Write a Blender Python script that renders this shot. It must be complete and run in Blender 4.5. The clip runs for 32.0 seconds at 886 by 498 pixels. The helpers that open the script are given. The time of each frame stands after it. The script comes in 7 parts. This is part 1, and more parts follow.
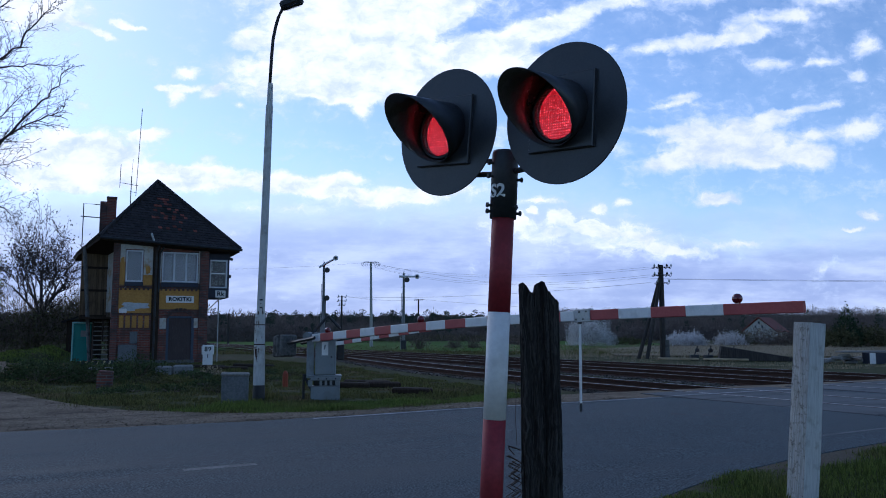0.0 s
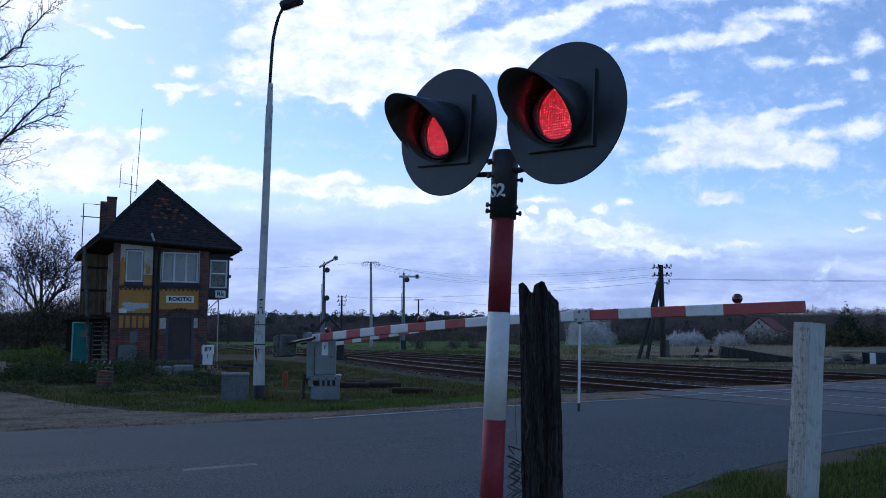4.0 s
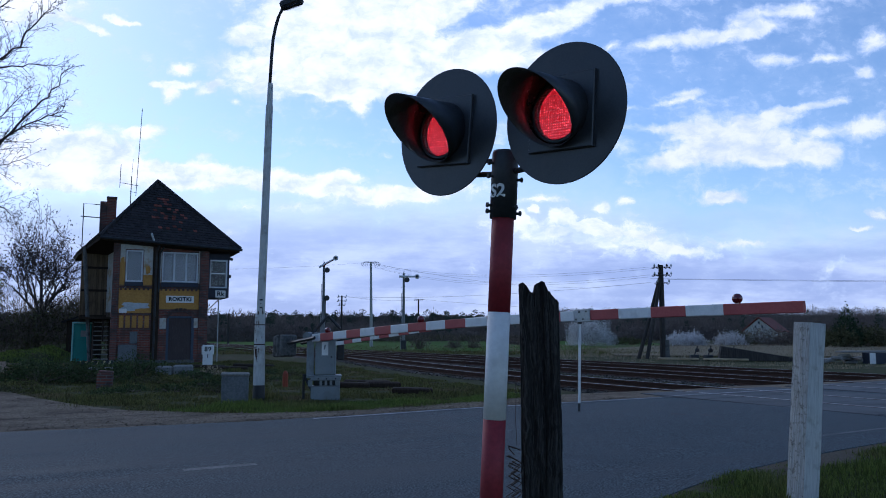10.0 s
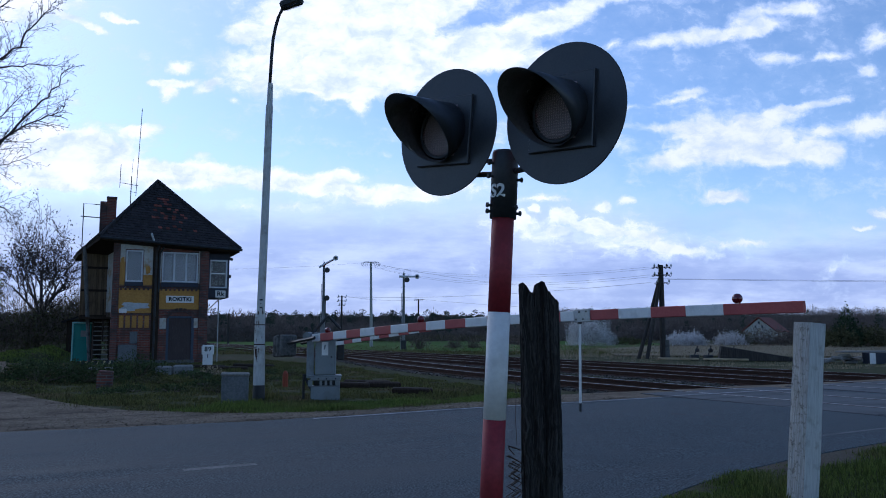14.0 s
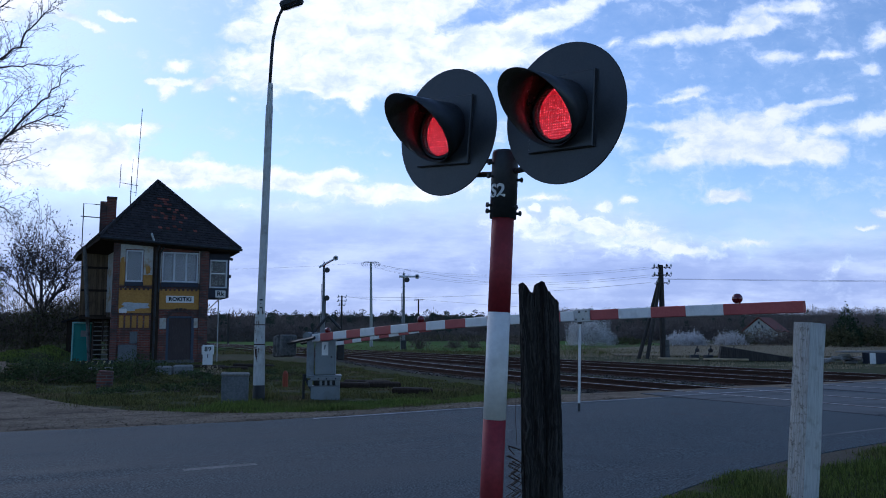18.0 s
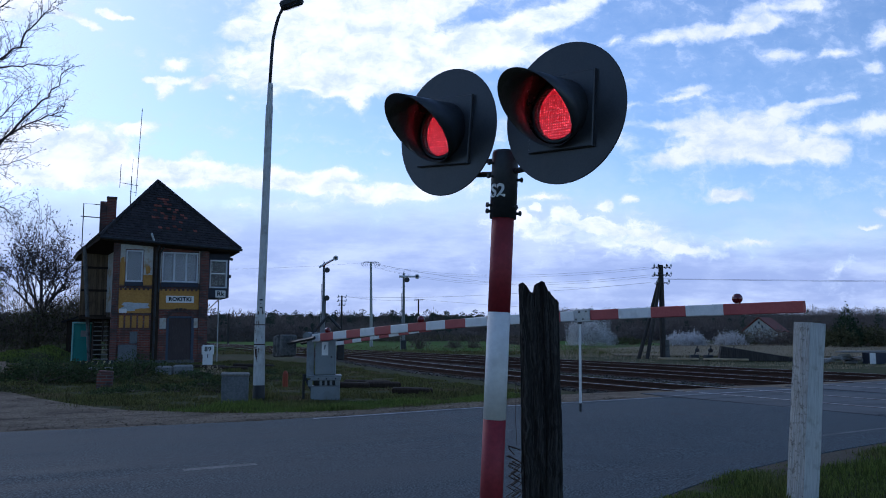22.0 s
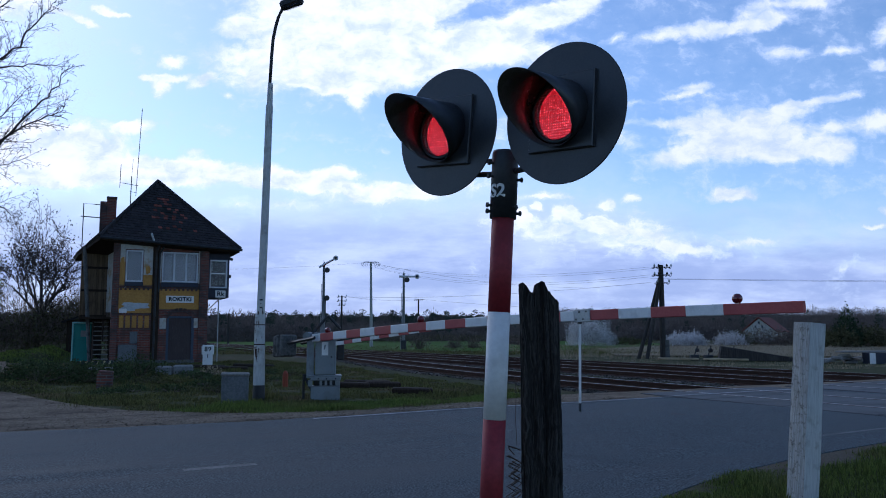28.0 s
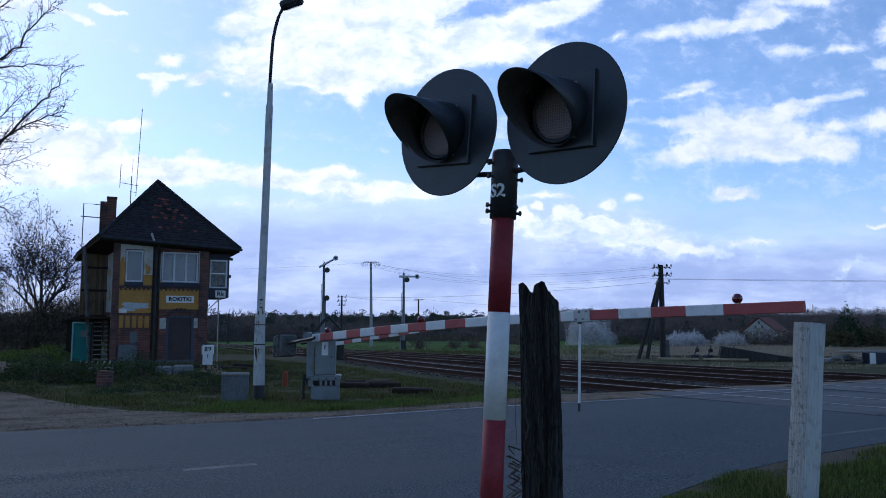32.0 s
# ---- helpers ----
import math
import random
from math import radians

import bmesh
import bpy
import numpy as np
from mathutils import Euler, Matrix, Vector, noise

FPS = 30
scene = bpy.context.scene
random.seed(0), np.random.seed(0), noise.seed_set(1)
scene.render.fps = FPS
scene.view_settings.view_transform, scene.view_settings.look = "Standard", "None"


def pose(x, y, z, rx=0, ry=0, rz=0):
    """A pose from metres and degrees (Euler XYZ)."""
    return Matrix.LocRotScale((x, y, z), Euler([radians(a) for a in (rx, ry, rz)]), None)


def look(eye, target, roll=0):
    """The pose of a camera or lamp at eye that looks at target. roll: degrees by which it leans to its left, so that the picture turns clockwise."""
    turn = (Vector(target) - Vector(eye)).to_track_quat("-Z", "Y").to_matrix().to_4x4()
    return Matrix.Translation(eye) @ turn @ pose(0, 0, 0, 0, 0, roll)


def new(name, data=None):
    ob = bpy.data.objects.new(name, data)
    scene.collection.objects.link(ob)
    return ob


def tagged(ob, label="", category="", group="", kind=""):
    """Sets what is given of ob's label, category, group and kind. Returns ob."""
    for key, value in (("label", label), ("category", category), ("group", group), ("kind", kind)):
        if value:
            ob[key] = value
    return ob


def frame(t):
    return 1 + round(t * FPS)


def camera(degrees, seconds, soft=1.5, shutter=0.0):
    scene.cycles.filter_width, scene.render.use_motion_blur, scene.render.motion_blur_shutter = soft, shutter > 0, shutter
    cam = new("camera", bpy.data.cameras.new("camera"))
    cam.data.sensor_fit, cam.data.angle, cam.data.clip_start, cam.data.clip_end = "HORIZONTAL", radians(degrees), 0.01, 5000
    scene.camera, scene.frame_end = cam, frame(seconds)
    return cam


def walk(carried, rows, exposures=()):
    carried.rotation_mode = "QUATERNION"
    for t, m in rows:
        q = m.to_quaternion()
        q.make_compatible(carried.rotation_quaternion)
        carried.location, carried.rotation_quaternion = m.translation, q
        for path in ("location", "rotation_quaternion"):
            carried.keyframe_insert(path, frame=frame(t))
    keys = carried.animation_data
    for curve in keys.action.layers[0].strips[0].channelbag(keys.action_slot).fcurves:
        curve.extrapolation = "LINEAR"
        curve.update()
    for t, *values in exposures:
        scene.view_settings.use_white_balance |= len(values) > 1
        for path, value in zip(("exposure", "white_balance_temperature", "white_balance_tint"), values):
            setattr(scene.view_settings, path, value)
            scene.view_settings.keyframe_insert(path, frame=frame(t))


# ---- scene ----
cam = camera(58.5, 32.0, soft=0.95)
EYE = pose(0, 0, 1.28, 90 + 6.075, 0, 0)
walk(cam, [(0, EYE), (32, EYE)], [(0, 0.0, 5500, 14), (32, 0.0, 5500, 14)])

# ---- light ----
SUN_ELEVATION, SUN_AZIMUTH = radians(34), radians(-38)   # azimuth from +y towards +x
world = bpy.data.worlds.new("sky")
scene.world = world
world.use_nodes = True
wn, wl = world.node_tree.nodes, world.node_tree.links
sky = wn.new("ShaderNodeTexSky")
sky.sky_type, sky.sun_disc = "NISHITA", False
sky.sun_elevation, sky.sun_rotation = SUN_ELEVATION, SUN_AZIMUTH
sky.air_density, sky.dust_density, sky.ozone_density = 1.0, 0.45, 3.2
wl.new(sky.outputs[0], wn["Background"].inputs[0])
wn["Background"].inputs[1].default_value = 0.134

sun_data = bpy.data.lights.new("sun", "SUN")
sun_data.energy, sun_data.angle, sun_data.color = 0.4, radians(14), (1.0, 0.95, 0.86)
sun = new("sun", sun_data)
sd = Vector((math.sin(SUN_AZIMUTH) * math.cos(SUN_ELEVATION), math.cos(SUN_AZIMUTH) * math.cos(SUN_ELEVATION), math.sin(SUN_ELEVATION)))
sun.matrix_world = look(sd * 60, (0, 0, 0))


# ---- materials ----
def material(name):
    m = bpy.data.materials.new(name)
    m.use_nodes = True
    return m, m.node_tree.nodes, m.node_tree.links, m.node_tree.nodes["Principled BSDF"]


def mix_rgb(n, l, fac, a, b, mode="MIX"):
    x = n.new("ShaderNodeMix")
    x.data_type, x.blend_type = "RGBA", mode
    for sock, v in ((x.inputs[0], fac), (x.inputs[6], a), (x.inputs[7], b)):
        if isinstance(v, bpy.types.NodeSocket):
            l.new(v, sock)
        elif isinstance(v, (int, float)):
            sock.default_value = v
        else:
            sock.default_value = (*v, 1)
    return x.outputs[2]


def ramp(n, l, src, a, b, va=0.0, vb=1.0):
    r = n.new("ShaderNodeMapRange")
    r.interpolation_type = "SMOOTHSTEP"
    l.new(src, r.inputs[0])
    for i, v in enumerate((a, b, va, vb)):
        r.inputs[1 + i].default_value = v
    return r.outputs[0]


def noise_node(n, l, vec, scale, detail=4, rough=0.6):
    t = n.new("ShaderNodeTexNoise")
    t.inputs["Scale"].default_value, t.inputs["Detail"].default_value, t.inputs["Roughness"].default_value = scale, detail, rough
    if vec is not None:
        l.new(vec, t.inputs["Vector"])
    return t.outputs[0]


def stretch(n, l, src, sx, sy, sz):
    m = n.new("ShaderNodeMapping")
    m.inputs["Scale"].default_value = (sx, sy, sz)
    l.new(src, m.inputs[0])
    return m.outputs[0]


def surface(name, c1, c2, c3=None, big=1.5, fine=25.0, rough=0.8, metal=0.0, bump=0.3, dist=0.01, grain=(1, 1, 1), amount3=0.6, spec=0.4, island=0.0, obrand=0.0, glow_through=0.0):
    """Two colours by fine grain, a third in large stains, with bump; island and obrand vary the value from piece to piece."""
    m, n, l, p = material(name)
    co = n.new("ShaderNodeTexCoord").outputs["Object"]
    g = stretch(n, l, co, *grain)
    f = noise_node(n, l, g, fine, 5)
    col = mix_rgb(n, l, ramp(n, l, f, 0.3, 0.7), c1, c2)
    b = noise_node(n, l, co, big, 4)
    if c3:
        r = n.new("ShaderNodeMath")
        r.operation = "MULTIPLY"
        l.new(ramp(n, l, b, 0.5, 0.72), r.inputs[0])
        r.inputs[1].default_value = amount3
        col = mix_rgb(n, l, r.outputs[0], col, c3)
    for amount, node, out in ((island, "ShaderNodeNewGeometry", "Random Per Island"), (obrand, "ShaderNodeObjectInfo", "Random")):
        if amount:
            q = n.new("ShaderNodeHueSaturation")
            l.new(ramp(n, l, n.new(node).outputs[out], 0, 1, 1 - amount, 1 + amount), q.inputs["Value"])
            l.new(col, q.inputs["Color"])
            col = q.outputs[0]
    l.new(col, p.inputs["Base Color"])
    p.inputs["Metallic"].default_value = metal
    p.inputs["Specular IOR Level"].default_value = spec
    l.new(ramp(n, l, b, 0.2, 0.8, max(rough - 0.12, 0.05), min(rough + 0.12, 1)), p.inputs["Roughness"])
    if bump:
        bp = n.new("ShaderNodeBump")
        bp.inputs["Strength"].default_value, bp.inputs["Distance"].default_value = bump, dist
        l.new(f, bp.inputs["Height"])
        l.new(bp.outputs[0], p.inputs["Normal"])
    if glow_through:          # thin leaves and blades pass some light
        tl, mx = n.new("ShaderNodeBsdfTranslucent"), n.new("ShaderNodeMixShader")
        l.new(col, tl.inputs[0])
        mx.inputs[0].default_value = glow_through
        l.new(p.outputs[0], mx.inputs[1])
        l.new(tl.outputs[0], mx.inputs[2])
        l.new(mx.outputs[0], n["Material Output"].inputs[0])
    return m


def asphalt_material():
    """Coarse worn asphalt: light chippings in dark binder, long tyre-polished streaks, mottled repairs."""
    m, n, l, p = material("worn_asphalt")
    co = n.new("ShaderNodeTexCoord").outputs["Object"]
    chips = noise_node(n, l, co, 55, 3, 0.7)
    mid = noise_node(n, l, co, 9, 4, 0.6)
    streak = noise_node(n, l, stretch(n, l, co, 0.12, 1.3, 1), 1.6, 4, 0.55)
    blot = noise_node(n, l, co, 0.35, 4, 0.6)
    col = mix_rgb(n, l, ramp(n, l, chips, 0.4, 0.62), (0.0055, 0.007, 0.0074), (0.111, 0.142, 0.152))
    col = mix_rgb(n, l, ramp(n, l, mid, 0.35, 0.7, 0.0, 0.35), col, (0.038, 0.047, 0.05))
    col = mix_rgb(n, l, ramp(n, l, streak, 0.42, 0.66, 0.0, 0.55), col, (0.028, 0.036, 0.039))
    col = mix_rgb(n, l, ramp(n, l, blot, 0.5, 0.7, 0.0, 0.45), col, (0.054, 0.06, 0.057))
    l.new(col, p.inputs["Base Color"])
    p.inputs["Specular IOR Level"].default_value = 0.22
    l.new(ramp(n, l, streak, 0.3, 0.7, 0.86, 0.7), p.inputs["Roughness"])
    bp = n.new("ShaderNodeBump")
    bp.inputs["Strength"].default_value, bp.inputs["Distance"].default_value = 0.7, 0.006
    l.new(chips, bp.inputs["Height"])
    l.new(bp.outputs[0], p.inputs["Normal"])
    return m


def sand_material():
    """Trodden sand and gravel: pale grit, damp brown wheel tracks along the road, scattered dark litter."""
    m, n, l, p = material("sandy_gravel")
    co = n.new("ShaderNodeTexCoord").outputs["Object"]
    grit = noise_node(n, l, co, 30, 5, 0.7)
    blot = noise_node(n, l, co, 0.8, 5, 0.65)
    track = noise_node(n, l, stretch(n, l, co, 0.38, 1.2, 1), 1.5, 7, 0.7)
    crumbs = noise_node(n, l, stretch(n, l, co, 0.5, 1, 1), 7, 4, 0.7)
    col = mix_rgb(n, l, ramp(n, l, grit, 0.32, 0.68), (0.12, 0.09, 0.062), (0.32, 0.25, 0.175))
    col = mix_rgb(n, l, ramp(n, l, blot, 0.48, 0.68, 0.0, 0.7), col, (0.085, 0.062, 0.042))
    col = mix_rgb(n, l, ramp(n, l, track, 0.46, 0.7, 0.0, 0.75), col, (0.055, 0.042, 0.03))
    col = mix_rgb(n, l, ramp(n, l, crumbs, 0.6, 0.7, 0.0, 0.7), col, (0.03, 0.025, 0.02))
    l.new(col, p.inputs["Base Color"])
    p.inputs["Roughness"].default_value, p.inputs["Specular IOR Level"].default_value = 0.95, 0.04
    bp = n.new("ShaderNodeBump")
    bp.inputs["Strength"].default_value, bp.inputs["Distance"].default_value = 0.8, 0.02
    l.new(grit, bp.inputs["Height"])
    l.new(bp.outputs[0], p.inputs["Normal"])
    return m


def old_wood_material():
    """Charred-looking weathered timber: wandering grain, dark checks, and ridges coloured lighter as if lit."""
    m, n, l, p = material("weathered_black_wood")
    co = n.new("ShaderNodeTexCoord").outputs["Object"]
    w = n.new("ShaderNodeTexNoise")
    w.inputs["Scale"].default_value, w.inputs["Detail"].default_value = 5.5, 3
    l.new(co, w.inputs["Vector"])
    add = n.new("ShaderNodeVectorMath")
    add.operation = "MULTIPLY_ADD"
    l.new(w.outputs["Color"], add.inputs[0])
    add.inputs[1].default_value = (0.07, 0.07, 0.0)
    l.new(co, add.inputs[2])
    fine = noise_node(n, l, stretch(n, l, add.outputs[0], 1, 1, 0.018), 130, 4, 0.65)
    wide = noise_node(n, l, stretch(n, l, add.outputs[0], 1, 1, 0.06), 42, 4, 0.6)
    patch = noise_node(n, l, co, 7, 5, 0.65)
    # colour follows the bump: lit ridges painted lighter, checks darker
    col = mix_rgb(n, l, ramp(n, l, fine, 0.36, 0.66), (0.015, 0.0138, 0.0128), (0.064, 0.058, 0.051))
    col = mix_rgb(n, l, ramp(n, l, wide, 0.4, 0.54, 0.7, 0.0), col, (0.012, 0.011, 0.01))
    col = mix_rgb(n, l, ramp(n, l, patch, 0.5, 0.7, 0.0, 0.5), col, (0.028, 0.026, 0.02))
    l.new(col, p.inputs["Base Color"])
    p.inputs["Roughness"].default_value, p.inputs["Specular IOR Level"].default_value = 0.92, 0.2
    h = n.new("ShaderNodeMath")
    h.operation = "MULTIPLY_ADD"
    l.new(wide, h.inputs[0])
    h.inputs[1].default_value = 2.0
    l.new(fine, h.inputs[2])
    bp = n.new("ShaderNodeBump")
    bp.inputs["Strength"].default_value, bp.inputs["Distance"].default_value = 0.9, 0.004
    l.new(h.outputs[0], bp.inputs["Height"])
    l.new(bp.outputs[0], p.inputs["Normal"])
    return m


M_ASPHALT = asphalt_material()
M_PANEL = surface("crossing_panel_concrete", (0.05, 0.052, 0.052), (0.078, 0.08, 0.078), (0.038, 0.038, 0.036), 0.8, 60, 0.8, bump=0.4, dist=0.004)
M_PATCH = surface("old_patch", (0.03, 0.03, 0.032), (0.05, 0.05, 0.052), None, 2, 70, 0.85, bump=0.5, dist=0.006)
M_EDGE = surface("edge_line_paint", (0.34, 0.345, 0.34), (0.2, 0.2, 0.2), (0.1, 0.1, 0.1), 3.0, 30, 0.7, bump=0.2, dist=0.002, amount3=0.8)
M_BOOMRED = surface("faded_red_paint", (0.42, 0.085, 0.075), (0.36, 0.065, 0.06), (0.3, 0.07, 0.065), 3, 50, 0.6, bump=0.08, dist=0.002)
M_MAST = surface("weathered_mast_paint", (0.3, 0.3, 0.29), (0.2, 0.2, 0.195), (0.42, 0.42, 0.4), 1.4, 12, 0.8, bump=0.1, dist=0.004, amount3=0.8)
M_MARK = surface("road_paint", (0.125, 0.13, 0.13), (0.05, 0.053, 0.054), (0.055, 0.055, 0.057), 4.0, 30, 0.7, bump=0.2, dist=0.002, amount3=0.9)
M_SAND = sand_material()
M_EARTH = surface("brown_earth", (0.075, 0.062, 0.044), (0.14, 0.114, 0.082), (0.065, 0.065, 0.032), 1.4, 38, 0.95, bump=0.6, dist=0.012, amount3=0.85, spec=0.04)
M_GROUND = surface("turf", (0.042, 0.047, 0.02), (0.075, 0.076, 0.034), (0.095, 0.075, 0.047), 0.3, 9, 0.95, bump=0.7, dist=0.04, amount3=0.8, spec=0.04)
M_FIELD = surface("green_crop", (0.05, 0.1, 0.018), (0.075, 0.14, 0.026), (0.08, 0.1, 0.03), 0.05, 2, 0.95, bump=0.3, dist=0.05, spec=0.04)
M_DRYGRASS = surface("dry_grass", (0.24, 0.195, 0.13), (0.36, 0.3, 0.2), (0.15, 0.14, 0.08), 0.2, 6, 0.95, bump=0.5, dist=0.05, spec=0.04, island=0.2, glow_through=0.35)
M_BLADE = surface("grass_blade", (0.078, 0.104, 0.024), (0.12, 0.15, 0.034), (0.15, 0.13, 0.058), 0.6, 30, 0.75, bump=0, island=0.5, amount3=0.8, spec=0.12, glow_through=0.35)
M_VERGE = surface("verge_blade", (0.1, 0.14, 0.03), (0.15, 0.19, 0.045), (0.16, 0.14, 0.06), 0.7, 30, 0.75, bump=0, island=0.45, amount3=0.7, spec=0.12, glow_through=0.35)
M_YARDBLADE = surface("rough_grass_blade", (0.085, 0.09, 0.03), (0.13, 0.126, 0.044), (0.165, 0.125, 0.075), 0.5, 30, 0.8, bump=0, island=0.5, amount3=0.95, spec=0.1, glow_through=0.35)
M_BALLAST = surface("ballast_stone", (0.05, 0.044, 0.036), (0.115, 0.102, 0.086), (0.056, 0.037, 0.023), 0.6, 20, 0.9, bump=0.9, dist=0.03, island=0.4, spec=0.04)
M_RAILHEAD = surface("worn_rail_steel", (0.26, 0.225, 0.2), (0.36, 0.32, 0.29), (0.14, 0.09, 0.065), 1.2, 30, 0.45, metal=0.5, bump=0.1, dist=0.002)
M_RUST = surface("rusty_rail", (0.045, 0.026, 0.02), (0.08, 0.044, 0.031), (0.035, 0.025, 0.021), 2, 40, 0.9, bump=0.3, dist=0.003, spec=0.08)
M_SLEEPER = surface("tarred_sleeper", (0.045, 0.036, 0.03), (0.085, 0.068, 0.054), (0.12, 0.1, 0.085), 1.5, 20, 0.9, bump=0.6, dist=0.01, grain=(0.15, 1, 1), obrand=0.3)
M_REDPAINT = surface("red_paint", (0.27, 0.026, 0.034), (0.21, 0.02, 0.027), (0.16, 0.025, 0.028), 5, 60, 0.62, bump=0.08, dist=0.002)
M_WHITEPAINT = surface("white_paint", (0.75, 0.725, 0.69), (0.68, 0.655, 0.62), (0.53, 0.505, 0.47), 7, 50, 0.65, bump=0.08, dist=0.002)
M_BLACKPAINT = surface("black_paint", (0.02, 0.021, 0.024), (0.03, 0.031, 0.034), None, 6, 60, 0.5, bump=0.1, dist=0.002)
M_BOARD = surface("dull_black_plastic", (0.032, 0.034, 0.038), (0.042, 0.044, 0.048), (0.058, 0.058, 0.06), 9, 120, 0.38, bump=0.12, dist=0.001)
M_LINING = surface("glossy_black_lining", (0.07, 0.062, 0.064), (0.09, 0.08, 0.084), None, 9, 90, 0.2, bump=0.25, dist=0.001, spec=0.7)
# pinkish grey of the unlit lens, for the added slats that cover the glow
M_SLAT = surface("dull_grey_slat", (0.42, 0.33, 0.33), (0.33, 0.26, 0.26), None, 12, 90, 0.55, bump=0)
M_LETTER = surface("white_lettering", (0.75, 0.75, 0.72), (0.65, 0.65, 0.62), None, 8, 60, 0.6, bump=0)
M_INK = surface("black_lettering", (0.015, 0.015, 0.017), (0.03, 0.03, 0.032), None, 8, 60, 0.6, bump=0)
M_STEEL = surface("galvanised_steel", (0.3, 0.31, 0.31), (0.42, 0.43, 0.43), (0.2, 0.19, 0.17), 4, 40, 0.5, metal=0.6, bump=0.1, dist=0.002)
M_DARKSTEEL = surface("dark_steel", (0.03, 0.031, 0.033), (0.055, 0.055, 0.056), (0.07, 0.04, 0.025), 4, 40, 0.6, metal=0.4, bump=0.1, dist=0.002)
M_GREYPAINT = surface("grey_cabinet_paint", (0.17, 0.185, 0.19), (0.22, 0.235, 0.24), (0.12, 0.115, 0.1), 3, 50, 0.55, bump=0.1, dist=0.003)
M_BOXGREY = surface("dull_box_grey", (0.1, 0.105, 0.108), (0.15, 0.155, 0.158), (0.07, 0.068, 0.06), 4, 30, 0.85, bump=0.4, dist=0.006)
M_CONCRETE = surface("pale_concrete", (0.33, 0.32, 0.29), (0.45, 0.435, 0.4), (0.2, 0.19, 0.165), 2.2, 40, 0.9, bump=0.5, dist=0.008)
M_DARKCONCRETE = surface("weathered_dark_concrete", (0.075, 0.073, 0.068), (0.15, 0.145, 0.135), (0.04, 0.038, 0.034), 5, 22, 0.92, bump=0.9, dist=0.02, amount3=0.9)
M_OLDCONCRETE = surface("crumbling_concrete", (0.17, 0.165, 0.15), (0.27, 0.26, 0.24), (0.11, 0.105, 0.09), 3, 30, 0.92, bump=0.8, dist=0.015)
M_FARTWIG = surface("distant_bare_wood", (0.11, 0.093, 0.084), (0.16, 0.136, 0.124), None, 0.03, 0.4, 0.95, bump=0, island=0.12, spec=0.04, glow_through=0.35)
M_FARPINE = surface("distant_pines", (0.045, 0.056, 0.046), (0.066, 0.08, 0.062), None, 0.05, 0.6, 0.95, bump=0, island=0.15, spec=0.04)
M_LAMPPOLE = surface("chipped_white_pole", (0.44, 0.43, 0.4), (0.54, 0.53, 0.5), (0.2, 0.15, 0.11), 3.5, 25, 0.75, bump=0.2, dist=0.004, grain=(1, 1, 0.3))
M_OLDWOOD = old_wood_material()
M_WHITEWOOD = surface("whitewashed_wood", (0.42, 0.41, 0.385), (0.56, 0.55, 0.52), (0.27, 0.245, 0.21), 10, 140, 0.9, bump=0.5, dist=0.003, grain=(1, 1, 0.05), amount3=0.6)
# worn, spotted whitewash, with the shade of the left side in its darker colours
M_WORNSHADEWHITE = surface("worn_shaded_whitewash", (0.27, 0.25, 0.22), (0.44, 0.425, 0.395), (0.12, 0.105, 0.085), 30, 120, 0.92, bump=0.8, dist=0.005, grain=(1, 1, 0.06), amount3=0.85)
M_WIRE = surface("rusty_wire", (0.05, 0.035, 0.028), (0.08, 0.055, 0.042), None, 5, 60, 0.8, metal=0.3, bump=0)
M_CABLE = surface("overhead_wire", (0.06, 0.06, 0.065), (0.09, 0.09, 0.095), None, 5, 60, 0.7, bump=0)
M_POLEWOOD = surface("tarred_pole", (0.028, 0.024, 0.021), (0.055, 0.046, 0.04), (0.08, 0.07, 0.06), 1.5, 20, 0.9, bump=0.6, dist=0.01, grain=(1, 1, 0.1))
M_PORCELAIN = surface("porcelain", (0.5, 0.5, 0.48), (0.6, 0.6, 0.57), (0.2, 0.18, 0.15), 9, 60, 0.3, bump=0)
M_BARK = surface("grey_bark", (0.06, 0.05, 0.042), (0.1, 0.086, 0.074), (0.075, 0.08, 0.05), 2, 18, 0.95, bump=0.6, dist=0.01, grain=(1, 1, 0.4), spec=0.04)
M_DARKTWIG = surface("dark_bare_twigs", (0.03, 0.026, 0.026), (0.05, 0.043, 0.042), None, 1, 8, 0.95, bump=0, island=0.2, spec=0.04)
M_TWIG = surface("bare_twigs", (0.12, 0.094, 0.076), (0.18, 0.142, 0.116), None, 1, 8, 0.95, bump=0, island=0.3, spec=0.04, glow_through=0.2)
M_LEAFBUD = surface("opening_leaves", (0.07, 0.07, 0.034), (0.11, 0.1, 0.05), (0.125, 0.092, 0.052), 0.8, 8, 0.85, bump=0, island=0.4, spec=0.04)
M_PINE = surface("pine_needles", (0.026, 0.044, 0.024), (0.046, 0.066, 0.034), None, 0.3, 4, 0.9, bump=0, island=0.4, spec=0.04)
M_BLOSSOM = surface("white_blossom", (0.48, 0.46, 0.45), (0.72, 0.7, 0.68), (0.24, 0.2, 0.16), 1.1, 3.0, 0.85, bump=0, island=0.12, amount3=0.75, glow_through=0.3)
M_SHRUB = surface("evergreen_shrub", (0.045, 0.062, 0.026), (0.078, 0.1, 0.042), (0.11, 0.088, 0.052), 0.9, 9, 0.9, bump=0, island=0.4, spec=0.04)
M_ROOFTILE = surface("mossy_dark_tile", (0.022, 0.019, 0.02), (0.04, 0.032, 0.031), (0.028, 0.03, 0.022), 1.2, 12, 0.85, bump=0.4, dist=0.01, island=0.35, obrand=0.2)
